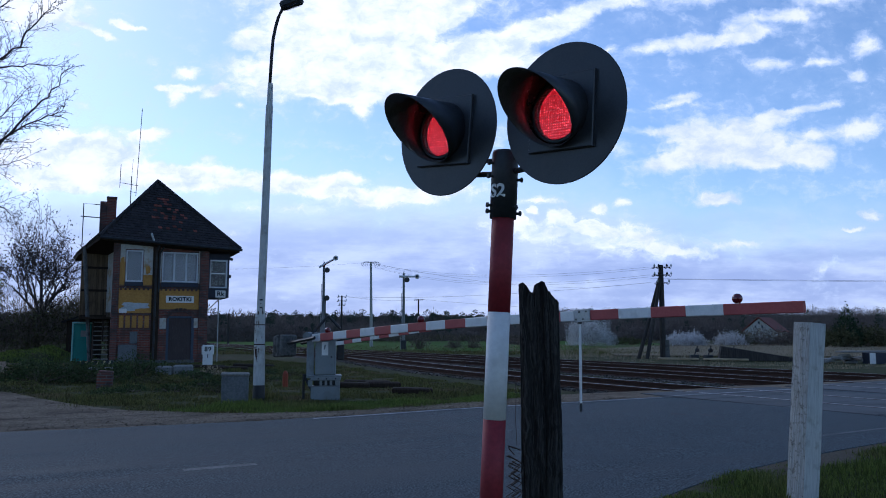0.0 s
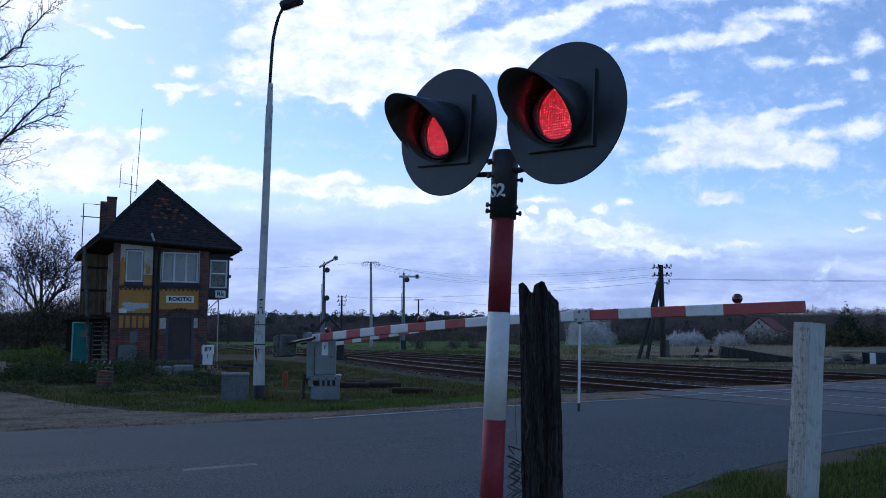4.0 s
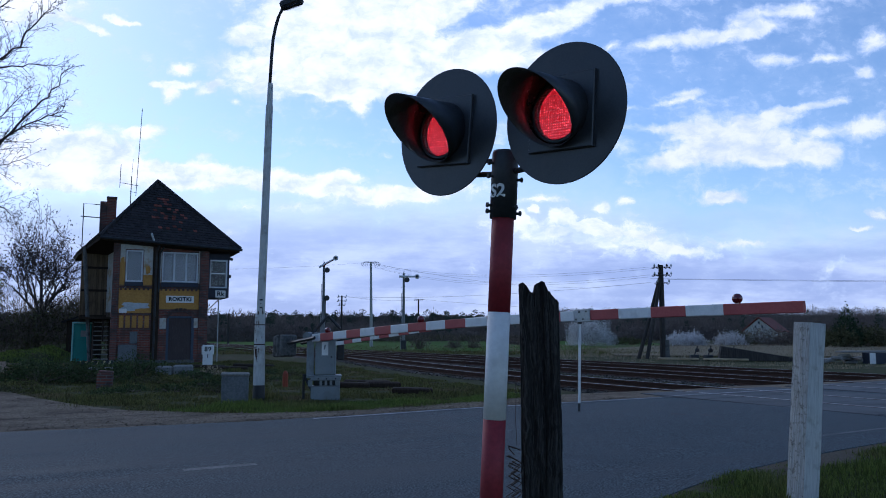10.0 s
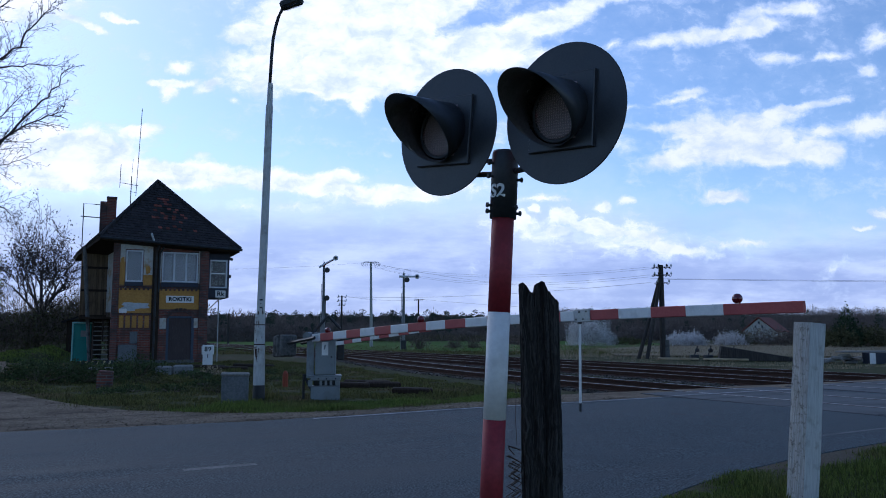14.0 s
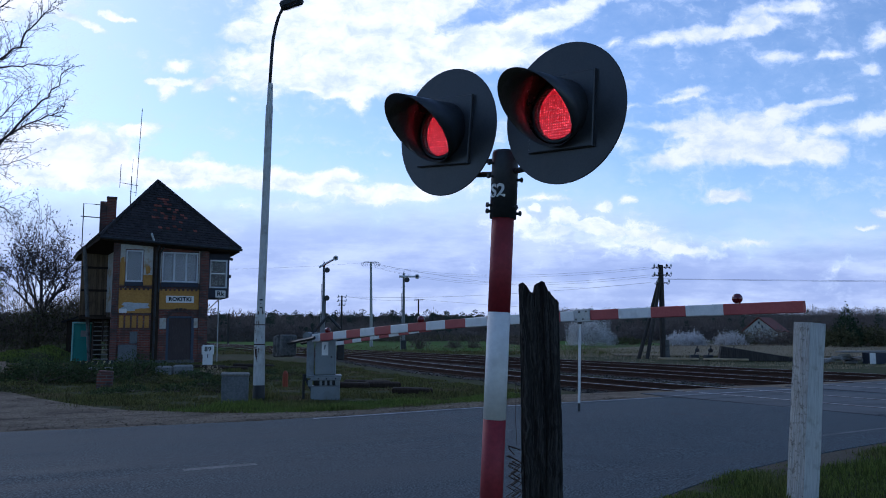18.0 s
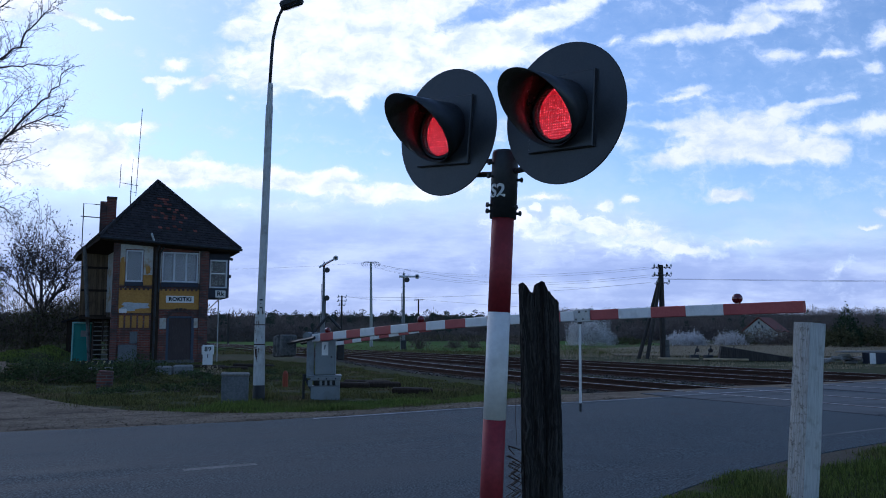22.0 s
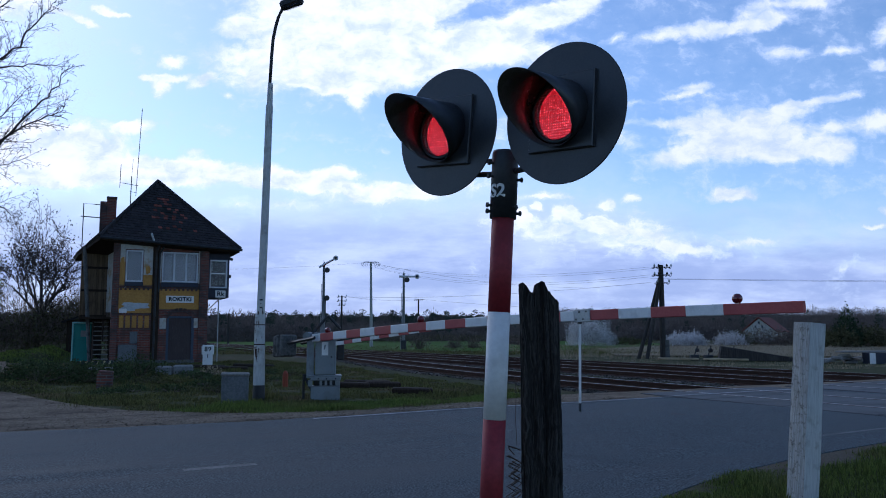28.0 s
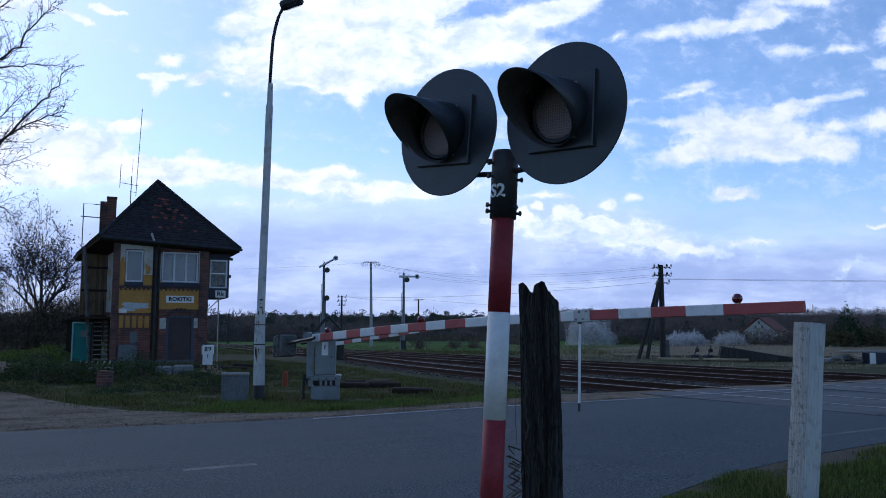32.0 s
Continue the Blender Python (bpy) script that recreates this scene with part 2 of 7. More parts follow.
M_NEWTILE = surface("red_clay_tile", (0.15, 0.042, 0.03), (0.22, 0.065, 0.042), None, 3, 20, 0.8, bump=0.3, dist=0.006, obrand=0.4)
M_OCHRE = surface("ochre_plaster", (0.4, 0.195, 0.045), (0.48, 0.25, 0.06), (0.26, 0.125, 0.04), 1.7, 14, 0.92, bump=0.35, dist=0.01)
M_PLASTER = surface("flaking_pale_plaster", (0.42, 0.4, 0.36), (0.52, 0.5, 0.45), (0.33, 0.19, 0.06), 2.0, 10, 0.92, bump=0.4, dist=0.012, amount3=0.85)
M_BAREPLASTER = surface("bared_grey_plaster", (0.4, 0.42, 0.43), (0.5, 0.51, 0.51), (0.3, 0.28, 0.25), 4, 20, 0.92, bump=0.3, dist=0.008)
M_TIMBER = surface("brown_boards", (0.1, 0.066, 0.036), (0.155, 0.104, 0.058), (0.05, 0.036, 0.026), 1.4, 25, 0.85, bump=0.4, dist=0.006, grain=(1, 1, 0.1), obrand=0.25)
M_DARKTIMBER = surface("dark_timber", (0.03, 0.021, 0.016), (0.055, 0.039, 0.028), None, 1.4, 25, 0.9, bump=0.5, dist=0.008, grain=(1, 1, 0.1), spec=0.08)
M_DOORPAINT = surface("dark_brown_door", (0.035, 0.022, 0.022), (0.055, 0.035, 0.032), None, 2, 25, 0.6, bump=0.2, dist=0.004, grain=(1, 1, 0.15))
M_BLUEFRAME = surface("blue_grey_frame", (0.038, 0.05, 0.076), (0.052, 0.066, 0.094), None, 4, 25, 0.6, bump=0.15, dist=0.003)
M_PVC = surface("weathered_white_frame", (0.6, 0.61, 0.63), (0.5, 0.51, 0.54), (0.36, 0.36, 0.37), 3, 40, 0.5, bump=0)
M_CURTAIN = surface("white_net_curtain", (0.62, 0.62, 0.66), (0.5, 0.5, 0.54), None, 3, 30, 0.9, bump=0.3, dist=0.01, grain=(6, 1, 0.1))
M_TEAL = surface("teal_plastic", (0.01, 0.17, 0.15), (0.015, 0.21, 0.185), (0.01, 0.12, 0.105), 2, 20, 0.5, bump=0.05, dist=0.003)
M_TEALEDGE = surface("pale_teal_plastic", (0.22, 0.45, 0.42), (0.28, 0.5, 0.47), None, 2, 20, 0.5, bump=0)
M_BLUEBOX = surface("dark_blue_boards", (0.022, 0.025, 0.04), (0.035, 0.038, 0.055), None, 2, 25, 0.7, bump=0.2, dist=0.004)
M_ORANGE = surface("orange_marker", (0.3, 0.06, 0.025), (0.22, 0.05, 0.022), None, 4, 30, 0.8, bump=0)
M_YELLOW = surface("faded_yellow_edge", (0.4, 0.33, 0.17), (0.5, 0.43, 0.25), (0.22, 0.18, 0.11), 1.5, 20, 0.85, bump=0.2, dist=0.005)
M_BOARDWOOD = surface("faded_board", (0.34, 0.255, 0.15), (0.46, 0.36, 0.22), (0.2, 0.15, 0.09), 2.5, 25, 0.9, bump=0.4, dist=0.006, grain=(0.1, 1, 1))
M_INTERIOR = surface("dim_interior", (0.09, 0.085, 0.08), (0.12, 0.115, 0.11), None, 2, 20, 0.9, bump=0)


def brick_material(name, c1, c2, mortar, stain):
    m, n, l, p = material(name)
    co = n.new("ShaderNodeTexCoord").outputs["Object"]
    sep, comb = n.new("ShaderNodeSeparateXYZ"), n.new("ShaderNodeCombineXYZ")
    add = n.new("ShaderNodeMath")
    l.new(co, sep.inputs[0])
    l.new(sep.outputs[0], add.inputs[0])
    l.new(sep.outputs[1], add.inputs[1])
    l.new(add.outputs[0], comb.inputs[0])
    l.new(sep.outputs[2], comb.inputs[1])
    t = n.new("ShaderNodeTexBrick")
    l.new(comb.outputs[0], t.inputs["Vector"])
    for k, v in (("Color1", (*c1, 1)), ("Color2", (*c2, 1)), ("Mortar", (*mortar, 1)), ("Scale", 1.0), ("Mortar Size", 0.009), ("Brick Width", 0.26), ("Row Height", 0.075)):
        t.inputs[k].default_value = v
    b = noise_node(n, l, co, 1.6, 5)
    col = mix_rgb(n, l, ramp(n, l, b, 0.42, 0.62, 0, 0.75), t.outputs[0], stain)
    spot = noise_node(n, l, co, 9, 3)
    col = mix_rgb(n, l, ramp(n, l, spot, 0.6, 0.72, 0, 0.55), col, mortar)
    flake = noise_node(n, l, co, 5.5, 6, 0.7)          # flakes of old whitewash
    col = mix_rgb(n, l, ramp(n, l, flake, 0.66, 0.7, 0, 0.8), col, (0.36, 0.34, 0.31))
    l.new(col, p.inputs["Base Color"])
    p.inputs["Roughness"].default_value = 0.9
    bp = n.new("ShaderNodeBump")
    bp.inputs["Strength"].default_value, bp.inputs["Distance"].default_value = 0.6, 0.012
    bp.invert = True
    l.new(t.outputs["Fac"], bp.inputs["Height"])
    l.new(bp.outputs[0], p.inputs["Normal"])
    return m


M_BRICK = brick_material("red_brick", (0.25, 0.064, 0.037), (0.125, 0.035, 0.025), (0.16, 0.14, 0.12), (0.075, 0.045, 0.038))
M_DARKBRICK = brick_material("sooty_brick", (0.2, 0.062, 0.042), (0.1, 0.038, 0.028), (0.12, 0.11, 0.1), (0.035, 0.03, 0.028))


def glass_material(name, tint, rough=0.03, clear=0.5):
    """A thin pane: part clear, part mirror-like."""
    m, n, l, p = material(name)
    p.inputs["Base Color"].default_value = (*tint, 1)
    p.inputs["Roughness"].default_value, p.inputs["Specular IOR Level"].default_value = rough, 0.8
    tr, mx = n.new("ShaderNodeBsdfTransparent"), n.new("ShaderNodeMixShader")
    mx.inputs[0].default_value = 1 - clear
    l.new(tr.outputs[0], mx.inputs[1])
    l.new(p.outputs[0], mx.inputs[2])
    l.new(mx.outputs[0], n["Material Output"].inputs[0])
    return m


M_PANE = glass_material("window_glass", (0.1, 0.11, 0.16), 0.03, 0.72)
M_REDGLASS = glass_material("red_lamp_glass", (0.12, 0.006, 0.008), 0.1, 0.0)


def face_cells(n, l, scale):
    """A square grid of cells across the lamp's face."""
    sep, comb, v = n.new("ShaderNodeSeparateXYZ"), n.new("ShaderNodeCombineXYZ"), n.new("ShaderNodeTexVoronoi")
    l.new(n.new("ShaderNodeTexCoord").outputs["Object"], sep.inputs[0])
    l.new(sep.outputs[0], comb.inputs[0])
    l.new(sep.outputs[2], comb.inputs[1])
    v.voronoi_dimensions = "2D"
    v.inputs["Scale"].default_value, v.inputs["Randomness"].default_value = scale, 0.3
    l.new(comb.outputs[0], v.inputs["Vector"])
    return v


def lens_cover_material():
    m = glass_material("dimpled_lens", (0.36, 0.32, 0.32), 0.22, 0.6)
    n, l = m.node_tree.nodes, m.node_tree.links
    v = face_cells(n, l, 96)
    bp = n.new("ShaderNodeBump")
    bp.invert = True
    bp.inputs["Strength"].default_value, bp.inputs["Distance"].default_value = 0.8, 0.004
    l.new(v.outputs["Distance"], bp.inputs["Height"])
    l.new(bp.outputs[0], n["Principled BSDF"].inputs["Normal"])
    l.new(mix_rgb(n, l, ramp(n, l, v.outputs["Distance"], 0.2, 0.5), (0.7, 0.54, 0.54), (0.22, 0.165, 0.17)), n["Principled BSDF"].inputs["Base Color"])
    return m


def lamp_glow_material():
    """The lit red lamp panel: rows of bright diodes on a dimmer red ground."""
    m, n, l, p = material("red_diode_glow")
    v = face_cells(n, l, 96)
    e = n.new("ShaderNodeEmission")
    w = n.new("ShaderNodeTexWhiteNoise")
    l.new(v.outputs["Position"], w.inputs["Vector"])
    dots = ramp(n, l, v.outputs["Distance"], 0.06, 0.36, 1.0, 0.0)
    k = n.new("ShaderNodeMath")
    k.operation = "MULTIPLY"
    l.new(dots, k.inputs[0])
    l.new(ramp(n, l, w.outputs["Value"], 0.1, 1.0, 0.1, 1.0), k.inputs[1])
    l.new(mix_rgb(n, l, k.outputs[0], (1.0, 0.006, 0.02), (1.0, 0.11, 0.13)), e.inputs[0])
    l.new(ramp(n, l, k.outputs[0], 0, 1, 1.0, 9.0), e.inputs[1])
    l.new(e.outputs[0], n["Material Output"].inputs[0])
    return m


M_LENS, M_GLOW = lens_cover_material(), lamp_glow_material()


# ---- mesh helpers ----
def add_box(bm, cx, cy, cz, sx, sy, sz, rot=None, bevel=0.0):
    g = bmesh.ops.create_cube(bm, size=1.0)
    vs = g["verts"]
    for v in vs:
        v.co = Vector((v.co.x * sx, v.co.y * sy, v.co.z * sz))
    if bevel:
        es = list({e for v in vs for e in v.link_edges})
        r = bmesh.ops.bevel(bm, geom=es, offset=bevel, segments=1, affect="EDGES")
        vs = list({v for f in r["faces"] for v in f.verts} | {v for v in vs if v.is_valid})
    m = Matrix.Translation((cx, cy, cz))
    if rot:
        m = m @ Euler([radians(a) for a in rot]).to_matrix().to_4x4()
    for v in vs:
        v.co = m @ v.co
    return bm


def box(cx, cy, cz, sx, sy, sz, rot=None, bevel=0.0):
    return add_box(bmesh.new(), cx, cy, cz, sx, sy, sz, rot, bevel)


def add_tube(bm, pts, radii, n=10, cap=True):
    """A round bar along points, with a radius at each."""
    pts = [Vector(p) for p in pts]
    if isinstance(radii, (int, float)):
        radii = [radii] * len(pts)
    rings = []
    for i, p in enumerate(pts):
        d = (pts[min(i + 1, len(pts) - 1)] - pts[max(i - 1, 0)]).normalized()
        a = d.cross(Vector((0, 0, 1)) if abs(d.z) < 0.9 else Vector((0, 1, 0))).normalized()
        b = d.cross(a)
        rings.append([bm.verts.new(p + (a * math.cos(2 * math.pi * k / n) + b * math.sin(2 * math.pi * k / n)) * radii[i]) for k in range(n)])
    for r0, r1 in zip(rings, rings[1:]):
        for k in range(n):
            bm.faces.new((r0[k], r0[(k + 1) % n], r1[(k + 1) % n], r1[k]))
    if cap:
        bm.faces.new(rings[0][::-1])
        bm.faces.new(rings[-1])
    return bm


def tube(pts, radii, n=10, cap=True):
    return add_tube(bmesh.new(), pts, radii, n, cap)


def lathe(profile, n=32, axis="Z"):
    """Turns (radius, height) pairs about an axis."""
    bm, rings = bmesh.new(), []
    for r, h in profile:
        ring = []
        for k in range(n):
            a = 2 * math.pi * k / n
            x, y = r * math.cos(a), r * math.sin(a)
            ring.append(bm.verts.new((x, y, h) if axis == "Z" else (x, h, y)))
        rings.append(ring)
    for r0, r1 in zip(rings, rings[1:]):
        for k in range(n):
            bm.faces.new((r0[k], r0[(k + 1) % n], r1[(k + 1) % n], r1[k]))
    bm.faces.new(rings[0])
    bm.faces.new(rings[-1])
    bmesh.ops.recalc_face_normals(bm, faces=bm.faces)
    return bm


def plate(outline, z0, z1):
    """A slab from an outline in x, y."""
    bm = bmesh.new()
    lo = [bm.verts.new((x, y, z0)) for x, y in outline]
    hi = [bm.verts.new((x, y, z1)) for x, y in outline]
    bm.faces.new(lo[::-1])
    bm.faces.new(hi)
    for i in range(len(outline)):
        j = (i + 1) % len(outline)
        bm.faces.new((lo[i], lo[j], hi[j], hi[i]))
    bmesh.ops.recalc_face_normals(bm, faces=bm.faces)
    return bm


def finish(name, bm, mat, smooth=False):
    me = bpy.data.meshes.new(name)
    bm.to_mesh(me)
    bm.free()
    me.materials.append(mat)
    if smooth:
        for p in me.polygons:
            p.use_smooth = True
    return me


def part(name, bm, mat, parent, label="", smooth=False, at=None):
    ob = new(name, finish(name, bm, mat, smooth))
    ob.parent = parent
    if at is not None:
        ob.matrix_basis = at
    return tagged(ob, label)


def thing(name, at, label, category, group="", kind=""):
    ob = new(name)
    ob.empty_display_size = 0.2
    ob.matrix_basis = at
    return tagged(ob, label, category, group, kind)


def solid(name, bm, mat, label, category, group="", kind="", at=None, smooth=False):
    ob = new(name, finish(name, bm, mat, smooth))
    if at is not None:
        ob.matrix_basis = at
    return tagged(ob, label, category, group, kind)


def raw(name, verts, faces, mat):
    me = bpy.data.meshes.new(name)
    me.from_pydata(verts, [], faces)
    me.materials.append(mat)
    return me


def letters(text, size, mat, parent, at, depth=0.002, name="lettering", spacing=1.0, bold=0.0):
    """Raised lettering turned into a mesh."""
    cu = bpy.data.curves.new(name, "FONT")
    cu.body, cu.size, cu.extrude, cu.align_x, cu.align_y = text, size, depth, "CENTER", "CENTER"
    cu.space_character, cu.offset = spacing, bold
    tmp = new(name, cu)
    me = bpy.data.meshes.new_from_object(tmp)
    bpy.data.objects.remove(tmp)
    bpy.data.curves.remove(cu)
    me.materials.clear()
    me.materials.append(mat)
    ob = new(name, me)
    ob.parent = parent
    ob.matrix_basis = at
    return ob


def wobble(x, y, s, k=0.0):
    return noise.noise(Vector((x * s, y * s, k)))


# ---- clouds: one far sheet that drifts towards the place ----
CLOUD_Y = 2500.0


def cloud_material():
    m, n, l, p = material("drifting_cloud")
    co = n.new("ShaderNodeTexCoord").outputs["Object"]
    co = stretch(n, l, co, 1 / CLOUD_Y, 1, 1 / CLOUD_Y)
    warp = n.new("ShaderNodeTexNoise")
    warp.inputs["Scale"].default_value, warp.inputs["Detail"].default_value, warp.inputs["Roughness"].default_value = 24, 5, 0.6
    l.new(co, warp.inputs["Vector"])
    sub = n.new("ShaderNodeVectorMath")
    sub.operation = "SUBTRACT"
    l.new(warp.outputs["Color"], sub.inputs[0])
    sub.inputs[1].default_value = (0.5, 0.5, 0.5)
    sc = n.new("ShaderNodeVectorMath")
    sc.operation = "MULTIPLY_ADD"
    l.new(sub.outputs[0], sc.inputs[0])
    sc.inputs[1].default_value = (0.035, 0.0, 0.024)
    l.new(co, sc.inputs[2])
    pos = sc.outputs[0]
    total = None

    def puff(x, z, rx, rz, turn=0.0, weight=1.0):
        nonlocal total
        mp, gr, mu = n.new("ShaderNodeMapping"), n.new("ShaderNodeTexGradient"), n.new("ShaderNodeMath")
        mp.vector_type, gr.gradient_type, mu.operation = "TEXTURE", "SPHERICAL", "MULTIPLY_ADD"
        mp.inputs["Location"].default_value = (x, 0, z)
        mp.inputs["Rotation"].default_value = (0, radians(-turn), 0)
        mp.inputs["Scale"].default_value = (rx, 1, rz)
        l.new(pos, mp.inputs[0])
        l.new(mp.outputs[0], gr.inputs[0])
        l.new(gr.outputs["Fac"], mu.inputs[0])
        mu.inputs[1].default_value = weight
        if total is None:
            mu.inputs[2].default_value = 0.0
        else:
            l.new(total, mu.inputs[2])
        total = mu.outputs[0]

    # great white mass high up
    puff(-0.194, 0.340, 0.147, 0.044, 0, 1.1)
    puff(-0.106, 0.382, 0.158, 0.084, 0, 1.2)
    puff(-0.166, 0.413, 0.116, 0.047, 0, 1)
    puff(-0.062, 0.421, 0.116, 0.042, 15, 1)
    puff(0.012, 0.430, 0.063, 0.023, 20, 0.9)
    puff(-0.262, 0.391, 0.040, 0.017, 0, 1)
    puff(-0.069, 0.337, 0.095, 0.037, 0, 1)
    puff(-0.135, 0.321, 0.063, 0.023, 0, 0.9)
    puff(-0.108, 0.297, 0.019, 0.023, 0, 0.9)
    puff(-0.122, 0.483, 0.252, 0.063, 0, 1.2)
    # second limb, climbing to the right
    puff(0.034, 0.363, 0.100, 0.038, 15, 1.1)
    puff(0.101, 0.394, 0.100, 0.029, 20, 1.1)
    puff(0.168, 0.419, 0.074, 0.021, 22, 1)
    puff(0.235, 0.444, 0.074, 0.017, 12, 0.7)
    puff(0.108, 0.356, 0.084, 0.025, 0, 0.8)
    puff(0.074, 0.258, 0.025, 0.027, 0, 0.5)
    # small puffs over the signal box
    puff(-0.342, 0.346, 0.025, 0.011, 0, 0.9)
    puff(-0.347, 0.325, 0.042, 0.008, 0, 0.8)
    puff(-0.357, 0.312, 0.016, 0.019, 0, 0.85)
    puff(-0.379, 0.324, 0.014, 0.006, 0, 0.7)
    puff(-0.311, 0.315, 0.021, 0.009, 0, 0.75)
    puff(-0.273, 0.300, 0.013, 0.007, 0, 0.7)
    puff(-0.297, 0.325, 0.015, 0.007, 0, 0.6)
    puff(-0.435, 0.414, 0.021, 0.008, -10, 0.9)
    puff(-0.412, 0.408, 0.023, 0.006, 0, 0.8)
    puff(-0.494, 0.414, 0.023, 0.008, -30, 0.7)
    puff(-0.458, 0.399, 0.034, 0.008, -28, 0.8)
    puff(-0.553, 0.436, 0.095, 0.047, 0, 1)
    # white bank behind the signal box
    puff(-0.393, 0.259, 0.032, 0.012, 0, 0.75)
    puff(-0.469, 0.238, 0.110, 0.042, 0, 1.15)
    puff(-0.534, 0.220, 0.126, 0.053, 0, 1.15)
    puff(-0.424, 0.202, 0.168, 0.027, 0, 1.05)
    puff(-0.278, 0.198, 0.137, 0.021, 0, 1)
    puff(-0.330, 0.215, 0.084, 0.011, 0, 0.6)
    puff(-0.314, 0.226, 0.023, 0.008, 0, 0.5)
    puff(-0.162, 0.189, 0.100, 0.021, 0, 0.95)
    puff(-0.134, 0.203, 0.042, 0.011, 0, 0.7)
    puff(-0.075, 0.174, 0.095, 0.019, 0, 0.8)
    puff(-0.003, 0.184, 0.095, 0.019, 0, 0.75)
    puff(-0.191, 0.162, 0.116, 0.013, 0, 0.45)
    puff(-0.327, 0.122, 0.116, 0.017, 0, 0.35)
    # cumulus heads low down beyond the road
    puff(0.127, 0.171, 0.079, 0.008, -3, 0.6)
    puff(0.099, 0.149, 0.013, 0.019, 0, 0.9)
    puff(0.118, 0.158, 0.009, 0.009, 0, 0.9)
    puff(0.156, 0.152, 0.022, 0.015, 0, 1.1)
    puff(0.207, 0.161, 0.016, 0.011, 0, 1)
    puff(0.236, 0.168, 0.016, 0.008, 0, 0.85)
    puff(0.199, 0.134, 0.038, 0.011, -5, 1.1)
    puff(0.145, 0.129, 0.020, 0.008, 0, 0.9)
    puff(0.258, 0.123, 0.028, 0.005, -15, 0.75)
    puff(0.235, 0.145, 0.095, 0.025, 0, 0.35)
    puff(0.184, 0.127, 0.158, 0.036, -4, 0.42)
    puff(0.292, 0.107, 0.126, 0.025, -6, 0.38)
    puff(0.084, 0.136, 0.095, 0.042, 0, 0.4)
    # broad soft cloud and its wisps
    puff(0.340, 0.256, 0.065, 0.032, 15, 0.95)
    puff(0.288, 0.221, 0.044, 0.016, 10, 0.9)
    puff(0.391, 0.250, 0.089, 0.029, 12, 0.85)
    puff(0.368, 0.226, 0.089, 0.023, 0, 0.75)
    puff(0.448, 0.233, 0.076, 0.025, 0, 0.85)
    puff(0.493, 0.232, 0.042, 0.025, 0, 0.75)
    puff(0.436, 0.279, 0.068, 0.013, 15, 0.72)
    puff(0.488, 0.297, 0.068, 0.008, 8, 0.62)
    puff(0.425, 0.287, 0.058, 0.007, 12, 0.55)
    puff(0.282, 0.267, 0.068, 0.009, 3, 0.62)
    puff(0.493, 0.261, 0.055, 0.012, 8, 0.62)
    puff(0.556, 0.269, 0.044, 0.021, 18, 0.8)
    puff(0.321, 0.312, 0.029, 0.009, 5, 0.65)
    puff(0.301, 0.302, 0.038, 0.005, 8, 0.55)
    puff(0.246, 0.291, 0.025, 0.005, 10, 0.4)
    puff(0.234, 0.235, 0.032, 0.025, -30, 0.35)
    puff(0.366, 0.173, 0.042, 0.012, 0, 0.95)
    puff(0.352, 0.179, 0.021, 0.008, 0, 0.6)
    # high broken streaks
    puff(0.278, 0.381, 0.044, 0.014, 10, 0.7)
    puff(0.331, 0.385, 0.044, 0.017, 8, 0.75)
    puff(0.389, 0.396, 0.055, 0.015, 10, 0.75)
    puff(0.434, 0.401, 0.044, 0.014, 10, 0.65)
    puff(0.427, 0.421, 0.065, 0.017, 10, 0.68)
    puff(0.474, 0.425, 0.034, 0.013, 0, 0.6)
    puff(0.437, 0.359, 0.035, 0.011, 0, 0.65)
    puff(0.506, 0.359, 0.038, 0.009, 5, 0.62)
    puff(0.568, 0.385, 0.027, 0.023, 20, 0.72)
    puff(0.553, 0.340, 0.017, 0.011, 0, 0.55)
    puff(0.219, 0.375, 0.027, 0.008, 10, 0.4)
    puff(0.347, 0.452, 0.095, 0.019, 8, 0.6)
    puff(0.533, 0.455, 0.084, 0.021, 8, 0.6)
    # faint heads in the haze
    puff(0.564, 0.152, 0.021, 0.012, 0, 0.7)
    puff(0.537, 0.135, 0.025, 0.007, 5, 0.75)
    puff(0.393, 0.114, 0.074, 0.008, 5, 0.5)
    puff(0.499, 0.084, 0.038, 0.013, 20, 0.5)
    puff(0.306, 0.104, 0.063, 0.009, -8, 0.4)

    def madd(a, k, b):
        m2 = n.new("ShaderNodeMath")
        m2.operation = "MULTIPLY_ADD"
        l.new(a, m2.inputs[0])
        m2.inputs[1].default_value = k
        if isinstance(b, (int, float)):
            m2.inputs[2].default_value = b
        else:
            l.new(b, m2.inputs[2])
        return m2.outputs[0]

    fbm = noise_node(n, l, stretch(n, l, pos, 1, 1, 1.7), 17, 10, 0.62)
    small = noise_node(n, l, stretch(n, l, pos, 1, 1, 1.4), 60, 6, 0.62)
    body = madd(small, 0.75, madd(fbm, 1.35, madd(total, 1.0, -1.0)))
    soft = n.new("ShaderNodeMath")
    soft.operation = "MAXIMUM"
    l.new(ramp(n, l, body, -0.08, 0.69), soft.inputs[0])
    l.new(ramp(n, l, fbm, 0.35, 0.65, 0.02, 0.16), soft.inputs[1])
    dens = soft.outputs[0]
    # a pale veil that closes towards the horizon, higher on the sunny side
    sep = n.new("ShaderNodeSeparateXYZ")
    l.new(pos, sep.inputs[0])
    level = madd(ramp(n, l, sep.outputs[0], 0.05, 0.4), 0.055, sep.outputs[2])
